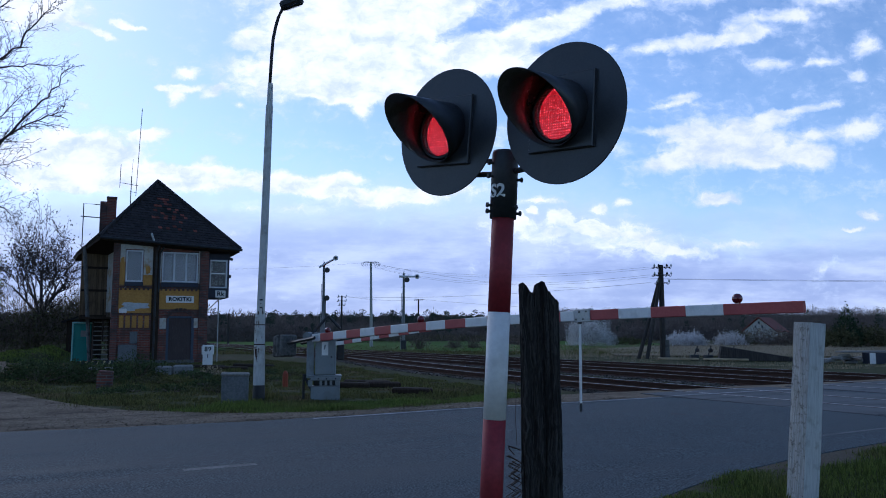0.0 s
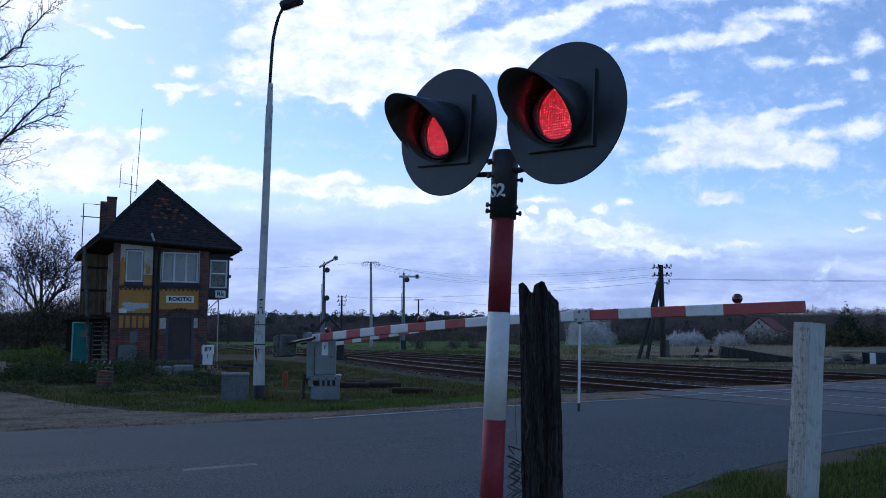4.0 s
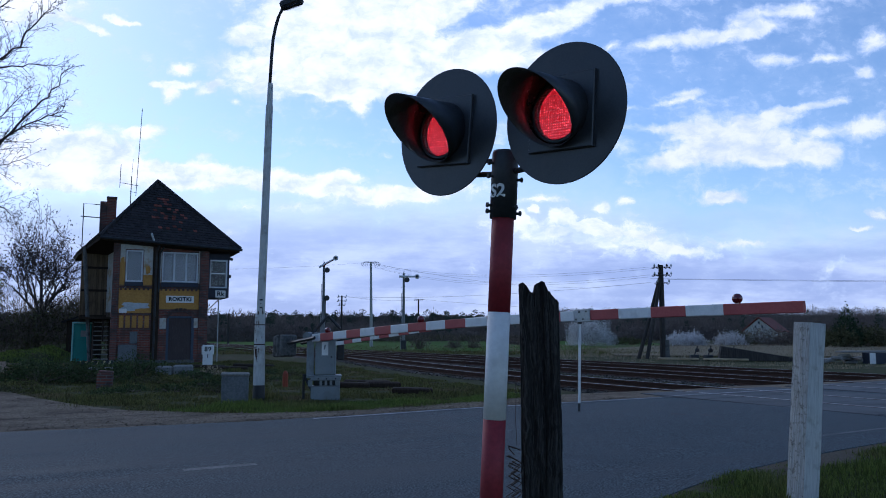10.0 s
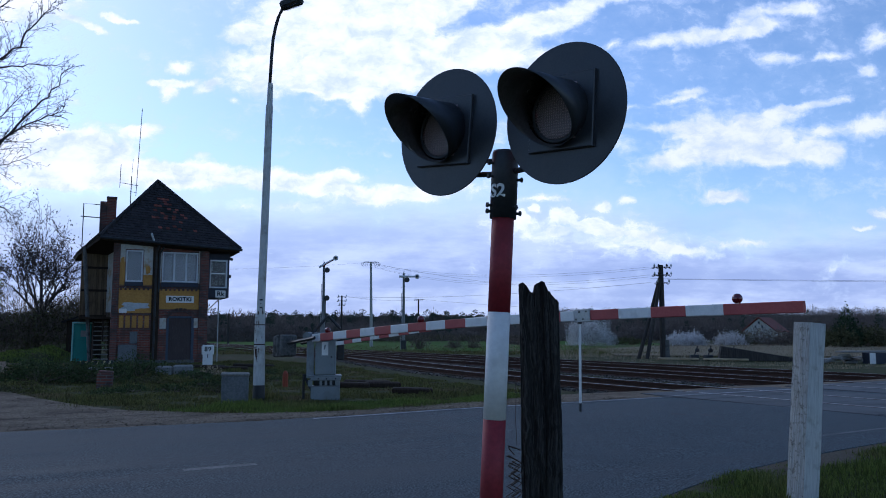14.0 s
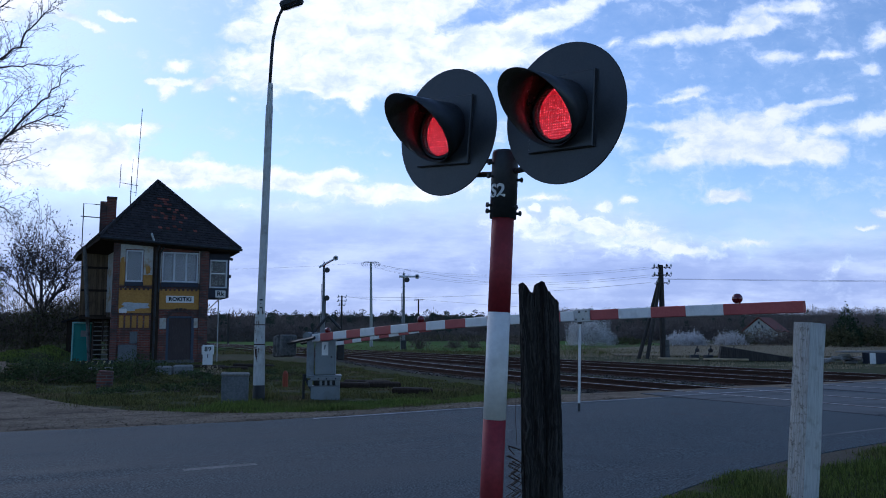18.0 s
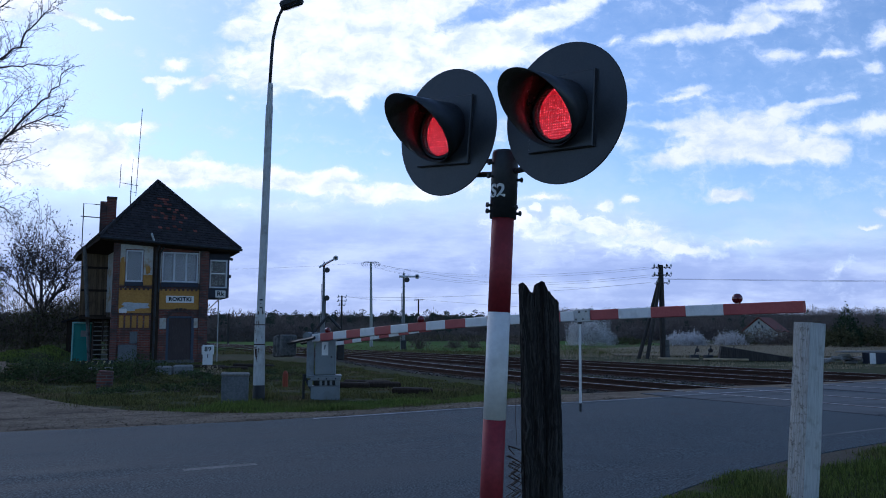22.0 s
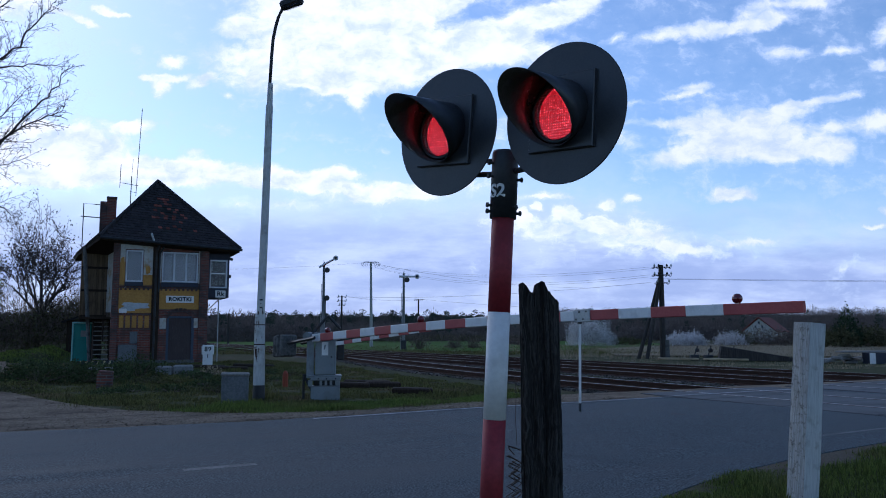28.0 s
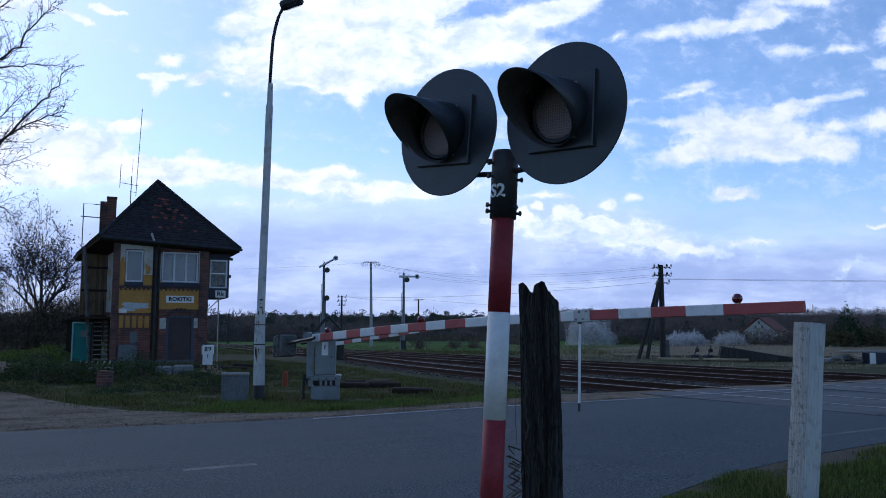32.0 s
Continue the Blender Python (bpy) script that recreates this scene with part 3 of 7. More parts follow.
    veil = ramp(n, l, madd(fbm, 0.1, level), 0.17, 0.31, 0.94, 0.0)
    mx = n.new("ShaderNodeMath")
    mx.operation = "MAXIMUM"
    l.new(dens, mx.inputs[0])
    l.new(veil, mx.inputs[1])
    # white where thick, lavender grey in the low layers
    grey = noise_node(n, l, stretch(n, l, co, 0.6, 1, 2.4), 9, 6, 0.6)
    low = ramp(n, l, sep.outputs[2], 0.08, 0.2)
    lowcol = mix_rgb(n, l, ramp(n, l, grey, 0.38, 0.66), (0.39, 0.465, 0.72), (0.67, 0.735, 0.93))
    shade = noise_node(n, l, stretch(n, l, pos, 1, 1, 1.6), 22, 8, 0.6)
    puffy = mix_rgb(n, l, ramp(n, l, shade, 0.3, 0.6), (0.72, 0.8, 1.0), (1.1, 1.08, 1.08))
    sx = n.new("ShaderNodeSeparateXYZ")
    l.new(co, sx.inputs[0])
    puffy = mix_rgb(n, l, ramp(n, l, sx.outputs[0], 0.12, 0.36, 0.0, 0.7), puffy, mix_rgb(n, l, ramp(n, l, shade, 0.35, 0.62), (0.62, 0.7, 0.95), (0.9, 0.9, 0.98)))
    hi = mix_rgb(n, l, ramp(n, l, body, 0.1, 0.65), (0.72, 0.82, 1.0), puffy)
    top = n.new("ShaderNodeMath")
    top.operation = "MAXIMUM"
    l.new(low, top.inputs[0])
    l.new(ramp(n, l, body, 0.12, 0.6), top.inputs[1])
    col = mix_rgb(n, l, top.outputs[0], lowcol, hi)
    e, tr, mix = n.new("ShaderNodeEmission"), n.new("ShaderNodeBsdfTransparent"), n.new("ShaderNodeMixShader")
    l.new(col, e.inputs[0])
    l.new(mx.outputs[0], mix.inputs[0])
    l.new(tr.outputs[0], mix.inputs[1])
    l.new(e.outputs[0], mix.inputs[2])
    l.new(mix.outputs[0], n["Material Output"].inputs[0])
    m.cycles.emission_sampling = "NONE"
    return m


def cloud_sheet():
    w, h = 2300.0, 1750.0
    me = raw("cloud_sheet", [(-w, 0, -60), (w, 0, -60), (w, 0, h), (-w, 0, h)], [(0, 1, 2, 3)], cloud_material())
    ob = new("cloud_sheet", me)
    ob.location = (0, CLOUD_Y, 1.28)
    return tagged(ob, "broken white spring clouds drifting over pale blue sky", "clouds", kind="backdrop")


clouds = cloud_sheet()


# ---- ground, road and shoulders ----
ROAD = pose(0, 0, 0, 0, 0, 30)          # x along the road, y across it
ROAD_NEAR, ROAD_FAR = 5.3, 11.95


def along(table, s):
    """Straight runs between the (s, n) pairs of a table."""
    for (a, p), (b, q) in zip(table, table[1:]):
        if s <= b:
            return p + (q - p) * min(max((s - a) / (b - a), 0), 1)
    return table[-1][1]


NEAR_EDGE = ((2.8, 4.25), (4.5, 4.55), (5.1, 4.8), (6.1, 5.02), (7.1, 5.2), (8.8, 5.3))


def near_edge(s):
    return along(NEAR_EDGE, s) + 0.05 * noise.noise(Vector((s * 0.9, 0, 0)))


FAR_EDGE = ((-9, 12.0), (0.25, 11.87), (1.6, 11.66), (2.9, 11.54), (4.4, 11.47), (6.5, 11.4), (9.3, 11.06))
SAND_EDGE = ((0.3, 21.0), (0.9, 18.1), (1.5, 15.9), (2.1, 14.25), (3.2, 13.05), (4.5, 12.45), (5.5, 12.15), (8.0, 12.2), (10.6, 12.6))


def far_edge(s):
    """The broken edge of the asphalt on the far side."""
    return along(FAR_EDGE, s) + 0.05 * noise.noise(Vector((s * 1.3, 4, 0))) + 0.03 * noise.noise(Vector((s * 5, 4, 0)))


def sand_edge(s):
    """Outer edge of the sandy strip beyond the road; it widens into the yard."""
    return along(SAND_EDGE, s) + 0.18 * noise.noise(Vector((s * 0.9, 1, 0))) + 0.08 * noise.noise(Vector((s * 3.5, 1, 0)))


def on_road(s, n, z=0.0):
    return ROAD @ Vector((s, n, z))


def track_s(k, n):
    """Middle of a track: the first bends away past the road and then runs beside the second."""
    bend = 0.0045 * min(max(n - 10, 0), 26) ** 2 + 0.06 * max(n - 36, 0)
    return (13.15 + bend, 16.9 + 0.054 * n, 21.6 + 0.01 * n)[k]


def track_turn(k, n):
    return -math.degrees(math.atan(track_s(k, n + 0.5) - track_s(k, n - 0.5)))


def rise(s):
    """The road climbs a little to the rails."""
    t = min(max((s - 3.5) / 6.5, 0), 1)
    return 0.012 + 0.075 * t * t * (3 - 2 * t)


def ground_sheet():
    radii, r = [0.0], 1.2
    while r < 4800:
        radii.append(r)
        r *= 1.09 if r < 120 else 1.35
    radii.append(4800)
    seg, verts, faces = 120, [], []
    for i, r in enumerate(radii):
        for k in range(seg):
            a = 2 * math.pi * k / seg
            x, y = r * math.cos(a), r * math.sin(a)
            z = -0.06 + (0.035 * wobble(x, y, 0.5) + 0.02 * wobble(x, y, 1.7) if r < 90 else 0)
            q = ROAD.inverted() @ Vector((x, y, 0))
            if ROAD_NEAR - 1 < q.y < ROAD_FAR + 1:
                z -= 0.05
            verts.append((x, y, z))
    for i in range(len(radii) - 1):
        for k in range(seg):
            a, b = i * seg + k, i * seg + (k + 1) % seg
            faces.append((a, b, b + seg, a + seg))
    ob = new("ground", raw("ground", verts, faces, M_GROUND))
    return tagged(ob, "rough spring turf with bare earthy patches", "ground", kind="structure")


ground_sheet()


def ribbon(name, mat, label, category, left, right, s0, s1, step, z, kind="structure", m=ROAD):
    """A strip along x between two edge functions, with its top at z(s) and sides going down."""
    bm, rows = bmesh.new(), []
    cnt = int((s1 - s0) / step)
    for i in range(cnt + 1):
        s = s0 + (s1 - s0) * i / cnt
        a, b = left(s), right(s)
        h = z(s)
        rows.append([bm.verts.new((s, a - 0.06, h - 0.09)), bm.verts.new((s, a, h)), bm.verts.new((s, (a + b) / 2, h + 0.012)), bm.verts.new((s, b, h)), bm.verts.new((s, b + 0.06, h - 0.09))])
    for r0, r1 in zip(rows, rows[1:]):
        for k in range(4):
            bm.faces.new((r0[k], r1[k], r1[k + 1], r0[k + 1]))
    bmesh.ops.recalc_face_normals(bm, faces=bm.faces)
    ob = solid(name, bm, mat, label, category, kind=kind)
    ob.matrix_basis = m
    return ob


road = ribbon("road", M_ASPHALT, "worn grey asphalt road rising to the level crossing", "road",
              near_edge, far_edge, -160, 220, 0.25, rise)


def marking(name, s0, s1, n0, w, z=0.004, label="", ragged=0.02):
    bm, rows = bmesh.new(), []
    cnt = max(2, int((s1 - s0) / 0.25))
    for i in range(cnt + 1):
        s = s0 + (s1 - s0) * i / cnt
        e = along(FAR_EDGE, s) + n0 if n0 < 0 else n0
        a = e + ragged * wobble(s, n0, 3)
        b = e + w + ragged * wobble(s, n0 + 5, 3)
        cross = 0.012 * (1 - abs((e - (ROAD_NEAR + ROAD_FAR) / 2) / ((ROAD_FAR - ROAD_NEAR) / 2)))
        h = rise(s) + max(cross, 0) + z
        rows.append((bm.verts.new((s, a, h)), bm.verts.new((s, b, h))))
    for r0, r1 in zip(rows, rows[1:]):
        bm.faces.new((r0[0], r1[0], r1[1], r0[1]))
    return part(name, bm, M_MARK if name == "centre_dash" or n0 > 0 else M_EDGE, road, label)


marking("edge_line", 4.3, 10.4, -0.22, 0.1, label="thin worn white edge line")
marking("edge_line", 10.4, 11.24, -0.22, 0.11)
marking("edge_line", 11.3, 15.0, -0.22, 0.11, 0.022)
marking("edge_line", 15.1, 60, -0.2, 0.11)
marking("edge_line", 8.4, 10.9, 5.95, 0.07)
marking("centre_dash", 1.66, 2.35, 7.62, 0.12, label="worn white centre dash")
marking("centre_dash", -2.6, -1.5, 7.66, 0.09)


def crack(points, w=0.02):
    bm, rows = bmesh.new(), []
    for i, (s, n) in enumerate(points):
        h = rise(s) + 0.014
        rows.append((bm.verts.new((s - w / 2, n, h)), bm.verts.new((s + w / 2, n, h))))
    for r0, r1 in zip(rows, rows[1:]):
        bm.faces.new((r0[0], r1[0], r1[1], r0[1]))
    part("crack", bm, M_PATCH, road, "dark tarred crack")


crack([(5.47, 10.92), (5.4, 10.5), (5.41, 10.1), (5.3, 9.6), (5.26, 9.1), (5.2, 8.7), (5.18, 8.1)], 0.022)
crack([(5.2, 6.8), (5.32, 6.5), (5.36, 6.25), (5.47, 6.0), (5.5, 5.75), (5.59, 5.4)], 0.016)


def pothole(s, n, rs, rn):
    bm = bmesh.new()
    ring = [bm.verts.new((s + rs * math.cos(a) * (1 + 0.3 * wobble(math.cos(a), math.sin(a), 1.5)), n + rn * math.sin(a) * (1 + 0.3 * wobble(math.cos(a), math.sin(a), 1.5)), rise(s) + 0.013)) for a in (2 * math.pi * k / 20 for k in range(20))]
    bm.faces.new(ring)
    part("pothole_patch", bm, M_PATCH, road, "small dark broken patch")


pothole(9.18, 8.15, 0.09, 0.2)
pothole(8.95, 8.55, 0.1, 0.14)

# sandy shoulders: far side widening to the yard, near side narrow
ribbon("shoulder", M_SAND, "pale trampled sand and gravel beside the road", "shoulder",
       lambda s: far_edge(s) - 0.06, sand_edge, -60, 10.6, 0.2, lambda s: rise(s) - 0.008)
ribbon("shoulder", M_EARTH, "narrow brown earth edge of the road", "shoulder",
       lambda s: near_edge(s) - 0.3 - 0.28 * min(max((s - 6.0) / 2, 0), 1) + 0.08 * wobble(s, 11, 0.9), lambda s: near_edge(s) + 0.03, -60, 120, 0.4, lambda s: rise(s) - 0.008)
ribbon("shoulder", M_SAND, "pale gravel beside the road past the rails", "shoulder",
       lambda s: far_edge(s) - 0.06, lambda s: ROAD_FAR + 0.5 + 0.15 * wobble(s, 13, 0.7), 10.601, 120, 0.5, lambda s: rise(s) - 0.008)
ribbon("verge", M_GROUND, "grassy bank of the roadside verge", "verge",
       lambda s: near_edge(s) - 3.4, lambda s: near_edge(s) - 0.24 + 0.05 * wobble(s, 21, 0.9), -60, 120, 0.5, lambda s: rise(s) - 0.03)
# a sandy lane that leaves the road towards the yard
LANE = pose(-10.6, 15.5, 0, 0, 0, 117.5)
ribbon("lane", M_SAND, "rutted sandy lane leading off behind the signal box", "lane",
       lambda s: -1.5 - 0.3 * wobble(s, 2, 0.4), lambda s: 1.7 + 0.35 * wobble(s, 9, 0.4), -1.0, 70, 0.5, lambda s: -0.005, m=LANE)


def flat_patch(name, pts, mat, z, label, category):
    bm = bmesh.new()
    out = []
    for i in range(len(pts)):
        a, b = Vector(pts[i]), Vector(pts[(i + 1) % len(pts)])
        for k in range(8):
            q = a.lerp(b, k / 8)
            j = 0.02 * (b - a).length * wobble(q.x, q.y, 0.15)
            out.append(bm.verts.new((q.x + j, q.y + j, z)))
    bm.faces.new(out)
    bmesh.ops.triangulate(bm, faces=bm.faces)
    return solid(name, bm, mat, label, category, kind="structure")


flat_patch("field", [(-34, 66), (7, 57), (24, 84), (60, 330), (-140, 330)], M_FIELD, 0.02, "bright green field of young crop", "field")
flat_patch("meadow", [(10, 46), (70, 40), (110, 93), (16, 93)], M_DRYGRASS, 0.015, "strip of dry straw-coloured grass", "meadow")


# ---- railway ----
def rail_profile():
    return [(-0.065, 0.0), (0.065, 0.0), (0.065, 0.012), (0.012, 0.03), (0.012, 0.105), (0.034, 0.115), (0.034, 0.148), (-0.034, 0.148), (-0.034, 0.115), (-0.012, 0.105), (-0.012, 0.03), (-0.065, 0.012)]


def ballast_bed(n0, n1, name, label):
    """Uneven stone bed under the three tracks."""
    cols, rows, verts, faces = 46, int((n1 - n0) / 0.45), [], []
    for i in range(rows + 1):
        n = n0 + (n1 - n0) * i / rows
        a, b = track_s(0, n) - 1.9, track_s(2, n) + 2.0
        for k in range(cols + 1):
            s = a + (b - a) * k / cols
            d = min(abs(s - track_s(j, n)) for j in range(3))
            z = -0.05 - 0.1 * min(max((d - 1.25) / 0.8, 0), 1) + 0.03 * wobble(s, n, 2.5) + 0.02 * wobble(s, n, 6)
            if k in (0, cols):
                z = -0.2
            verts.append((s, n, z))
    for i in range(rows):
        for k in range(cols):
            a = i * (cols + 1) + k
            faces.append((a, a + 1, a + cols + 2, a + cols + 1))
    ob = new(name, raw(name, verts, faces, M_BALLAST))
    ob.matrix_basis = ROAD
    return tagged(ob, label, "ballast", kind="structure")


ballast_bed(ROAD_FAR + 0.4, 150, "ballast", "grey-brown stone ballast under the railway tracks")
ballast_bed(-60, ROAD_NEAR - 0.4, "ballast", "stone ballast of the railway beyond the crossing")


def loose_stones(count):
    verts, faces = [], []
    rng = random.Random(5)
    for i in range(count):
        n = ROAD_FAR + 0.5 + rng.random() ** 1.6 * 26
        s = track_s(0, n) - 2.1 + rng.random() ** 1.5 * 11
        r = rng.uniform(0.02, 0.05)
        z = -0.06 + r * 0.5 - (0.07 if s < track_s(0, n) - 1.5 else 0)
        b = len(verts)
        for k in range(4):
            a = k * 1.57 + rng.random()
            verts.append((s + r * math.cos(a), n + r * math.sin(a), z + rng.uniform(-0.3, 0.3) * r))
        verts += [(s, n, z + r * 0.8), (s, n, z - r * 0.6)]
        for k in range(4):
            faces.append((b + k, b + (k + 1) % 4, b + 4))
            faces.append((b + (k + 1) % 4, b + k, b + 5))
    ob = new("ballast_stones", raw("ballast_stones", verts, faces, M_BALLAST))
    ob.matrix_basis = ROAD
    tagged(ob, "loose angular ballast stones", "stones", kind="stuff")


loose_stones(9000)

SLEEPER_MESH = finish("sleeper", box(0, 0, -0.075, 2.5, 0.25, 0.15, bevel=0.012), M_SLEEPER)
CHAIR_MESH = finish("rail_chair", box(0, 0, 0.012, 0.3, 0.16, 0.024, bevel=0.004), M_RUST)


def railway_track(k):
    base = thing("railway_track", ROAD, "rusty railway track on dark wooden sleepers", "railway track", "tracks at the crossing", "structure")
    prof = rail_profile()
    for side in (-1, 1):
        bm, rings = bmesh.new(), []
        stations = [-60 + 3.0 * i for i in range(71)]
        for n in stations:
            c = track_s(k, n) + side * 0.752
            rings.append([bm.verts.new((c + x, n, z - 0.04)) for x, z in prof])
        for r0, r1 in zip(rings, rings[1:]):
            for j in range(len(prof)):
                bm.faces.new((r0[j], r0[(j + 1) % len(prof)], r1[(j + 1) % len(prof)], r1[j]))
        bmesh.ops.recalc_face_normals(bm, faces=bm.faces)
        bm.faces.ensure_lookup_table()
        rail = part("rail", bm, M_RUST, base)
        rail.data.materials.append(M_RAILHEAD)
        for p in rail.data.polygons:
            if p.normal.z > 0.8 and p.center.z > 0.1:
                p.material_index = 1
    return base


TRACKS = [railway_track(k) for k in range(3)]


def crossing_panels():
    """Concrete slabs between and beside the rails where the road crosses."""
    deck = thing("crossing_deck", ROAD, "pale concrete slabs carrying the road over the rails", "crossing deck", kind="structure")
    for k in range(3):
        for a, b in ((-1.9, -0.80), (-0.70, 0.70), (0.80, 1.9)):
            for i in range(4):
                n0, n1 = ROAD_NEAR + 0.05 + i * 1.6, ROAD_NEAR + 1.63 + i * 1.6
                s0 = track_s(k, (n0 + n1) / 2)
                tilt = track_turn(k, (n0 + n1) / 2)
                part("slab", box(s0 + (a + b) / 2, (n0 + n1) / 2, 0.03, b - a, n1 - n0, 0.15, (0, 0, tilt), 0.008), M_PANEL, deck)


crossing_panels()


# ---- flashing crossing signal beside the road ----
SIGNAL_BASE = Vector((0.1554, 3.2, -0.06))
POLE_LEAN = 0.0494


def pole_at(z):
    return Vector((POLE_LEAN * (z - SIGNAL_BASE.z), 0, z - SIGNAL_BASE.z))


signal = thing("crossing_signal", Matrix.Translation(SIGNAL_BASE), "red and white banded crossing signal with twin black-disc lamps", "signal")
for z0, z1, mat, nm in ((-0.06, 0.53, M_WHITEPAINT, "white_band"), (0.53, 0.94, M_REDPAINT, "red_band"), (0.94, 1.364, M_WHITEPAINT, "white_band"), (1.364, 1.75, M_REDPAINT, "red_band")):
    part(nm, tube([pole_at(z0), pole_at(z1)], 0.0455, 28), mat, signal, smooth=False)
for p in signal.children:
    for f in p.data.polygons:
        f.use_smooth = len(f.vertices) == 4
collar = part("collar", lathe([(0.0005, -0.14), (0.0545, -0.14), (0.0545, 0.128), (0.051, 0.139), (0.0005, 0.14)], 32), M_BLACKPAINT, signal, "black painted clamp collar at the top of the pole", at=Matrix.Translation(pole_at(1.885)) @ pose(0, 0, 0, 0, 2.8, 0))
for f in collar.data.polygons:
    f.use_smooth = len(f.vertices) == 4
for z, a in ((0.085, 200), (0.03, 200), (-0.09, 200), (-0.115, 200), (0.05, -50), (-0.1, -50), (0.02, -15), (-0.12, -20)):
    d = Vector((math.cos(radians(a)), math.sin(radians(a)), 0))
    bm = tube([d * 0.05 + Vector((0, 0, z)), d * 0.077 + Vector((0, 0, z))], 0.006, 8)
    add_tube(bm, [d * 0.067 + Vector((0, 0, z)), d * 0.075 + Vector((0, 0, z))], 0.011, 6)
    part("bolt", bm, M_DARKSTEEL, collar)
mark = letters("S2", 0.074, M_LETTER, collar, pose(0, 0, -0.034), 0.001, "marking", 1.0, 0.002)
for v in mark.data.vertices:           # wrapped round the collar
    a, r = v.co.x / 0.0545 - radians(36), 0.0553 + v.co.z
    v.co = (r * math.sin(a), -r * math.cos(a), v.co.y)


def plate_with_hole(half, r, y0, y1, n=48):
    """A square plate with a round hole, facing -y."""
    bm, rows = bmesh.new(), []
    for k in range(n):
        a = 2 * math.pi * k / n
        c, s = math.cos(a), math.sin(a)
        m = half / max(abs(c), abs(s))
        rows.append([bm.verts.new(q) for q in ((m * c, y1, m * s), (m * c, y0 + 0.004, m * s), (m * c * 0.975, y0, m * s * 0.975), ((r + 0.012) * c, y0, (r + 0.012) * s), (r * c, y1, r * s))])
    for i in range(n):
        a, b = rows[i], rows[(i + 1) % n]
        for j in range(5):
            bm.faces.new((a[j], b[j], b[(j + 1) % 5], a[(j + 1) % 5]))
    bmesh.ops.recalc_face_normals(bm, faces=bm.faces)
    return bm


def disc_with_hole(R, r, y0, y1, n=72):
    bm, rows = bmesh.new(), []
    for k in range(n):
        a = 2 * math.pi * k / n
        c, s = math.cos(a), math.sin(a)
        rows.append([bm.verts.new((q * c, y, q * s)) for q, y in ((R, y1), (R, y0 + 0.002), (R - 0.003, y0), (r, y0), (r, y1))])
    for i in range(n):
        a, b = rows[i], rows[(i + 1) % n]
        for j in range(5):
            bm.faces.new((a[j], b[j], b[(j + 1) % 5], a[(j + 1) % 5]))
    bmesh.ops.recalc_face_normals(bm, faces=bm.faces)
    return bm


def round_panel(R, y0, y1, n=40):
    bm = lathe([(0.0005, y0), (R, y0), (R, y1), (0.0005, y1)], n, "Y")
    return bm


def glow_bowl(R, y_rim, y_deep, n=40):
    """The lit reflector bowl, open to -y."""
    prof = [(R, y_rim), (R * 0.97, y_rim + (y_deep - y_rim) * 0.45), (R * 0.86, y_rim + (y_deep - y_rim) * 0.8), (R * 0.5, y_deep), (0.0005, y_deep)]
    return lathe(prof, n, "Y")


def barrel(r0, r1, y0, y1, n=48):
    bm, rows = bmesh.new(), []
    for k in range(n):
        a = 2 * math.pi * k / n
        c, s = math.cos(a), math.sin(a)
        rows.append([bm.verts.new((r * c, y, r * s)) for r, y in ((r1, y1), (r1, y0 + 0.003), (r1 - 0.003, y0), (r0, y0), (r0, y1))])
    for i in range(n):
        a, b = rows[i], rows[(i + 1) % n]
        for j in range(5):
            bm.faces.new((a[j], b[j], b[(j + 1) % 5], a[(j + 1) % 5]))
    bmesh.ops.recalc_face_normals(bm, faces=bm.faces)
    return bm


def lens_dome(R, y, depth, n=40):
    bm = lathe([(R, y + 0.004), (R, y), (R * 0.85, y - depth * 0.35), (R * 0.6, y - depth * 0.7), (R * 0.3, y - depth * 0.93), (0.0005, y - depth)], n, "Y")
    return bm


def visor(n=48):
    """A tunnel hood cut on the slant, long above and short below, with thickness."""
    bm, rows = bmesh.new(), []
    for k in range(n):
        a = 2 * math.pi * k / n
        c, s = math.cos(a), math.sin(a)
        ln = 0.014 + 0.283 * ((1 + s) / 2)
        row = []
        for r, t in ((0.124, 0.0), (0.13, 0.45), (0.136, 1.0), (0.133, 1.0), (0.127, 0.45), (0.12, 0.0)):
            row.append(bm.verts.new((r * c, -0.026 - ln * t, r * s - 0.145 * ln * t)))
        rows.append(row)
    for i in range(n):
        a, b = rows[i], rows[(i + 1) % n]
        for j in range(6):
            bm.faces.new((a[j], b[j], b[(j + 1) % 6], a[(j + 1) % 6]))
    bmesh.ops.recalc_face_normals(bm, faces=bm.faces)
    return bm


# slats added behind the lens: the bowl always glows, they blank it to blink
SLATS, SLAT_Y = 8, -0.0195


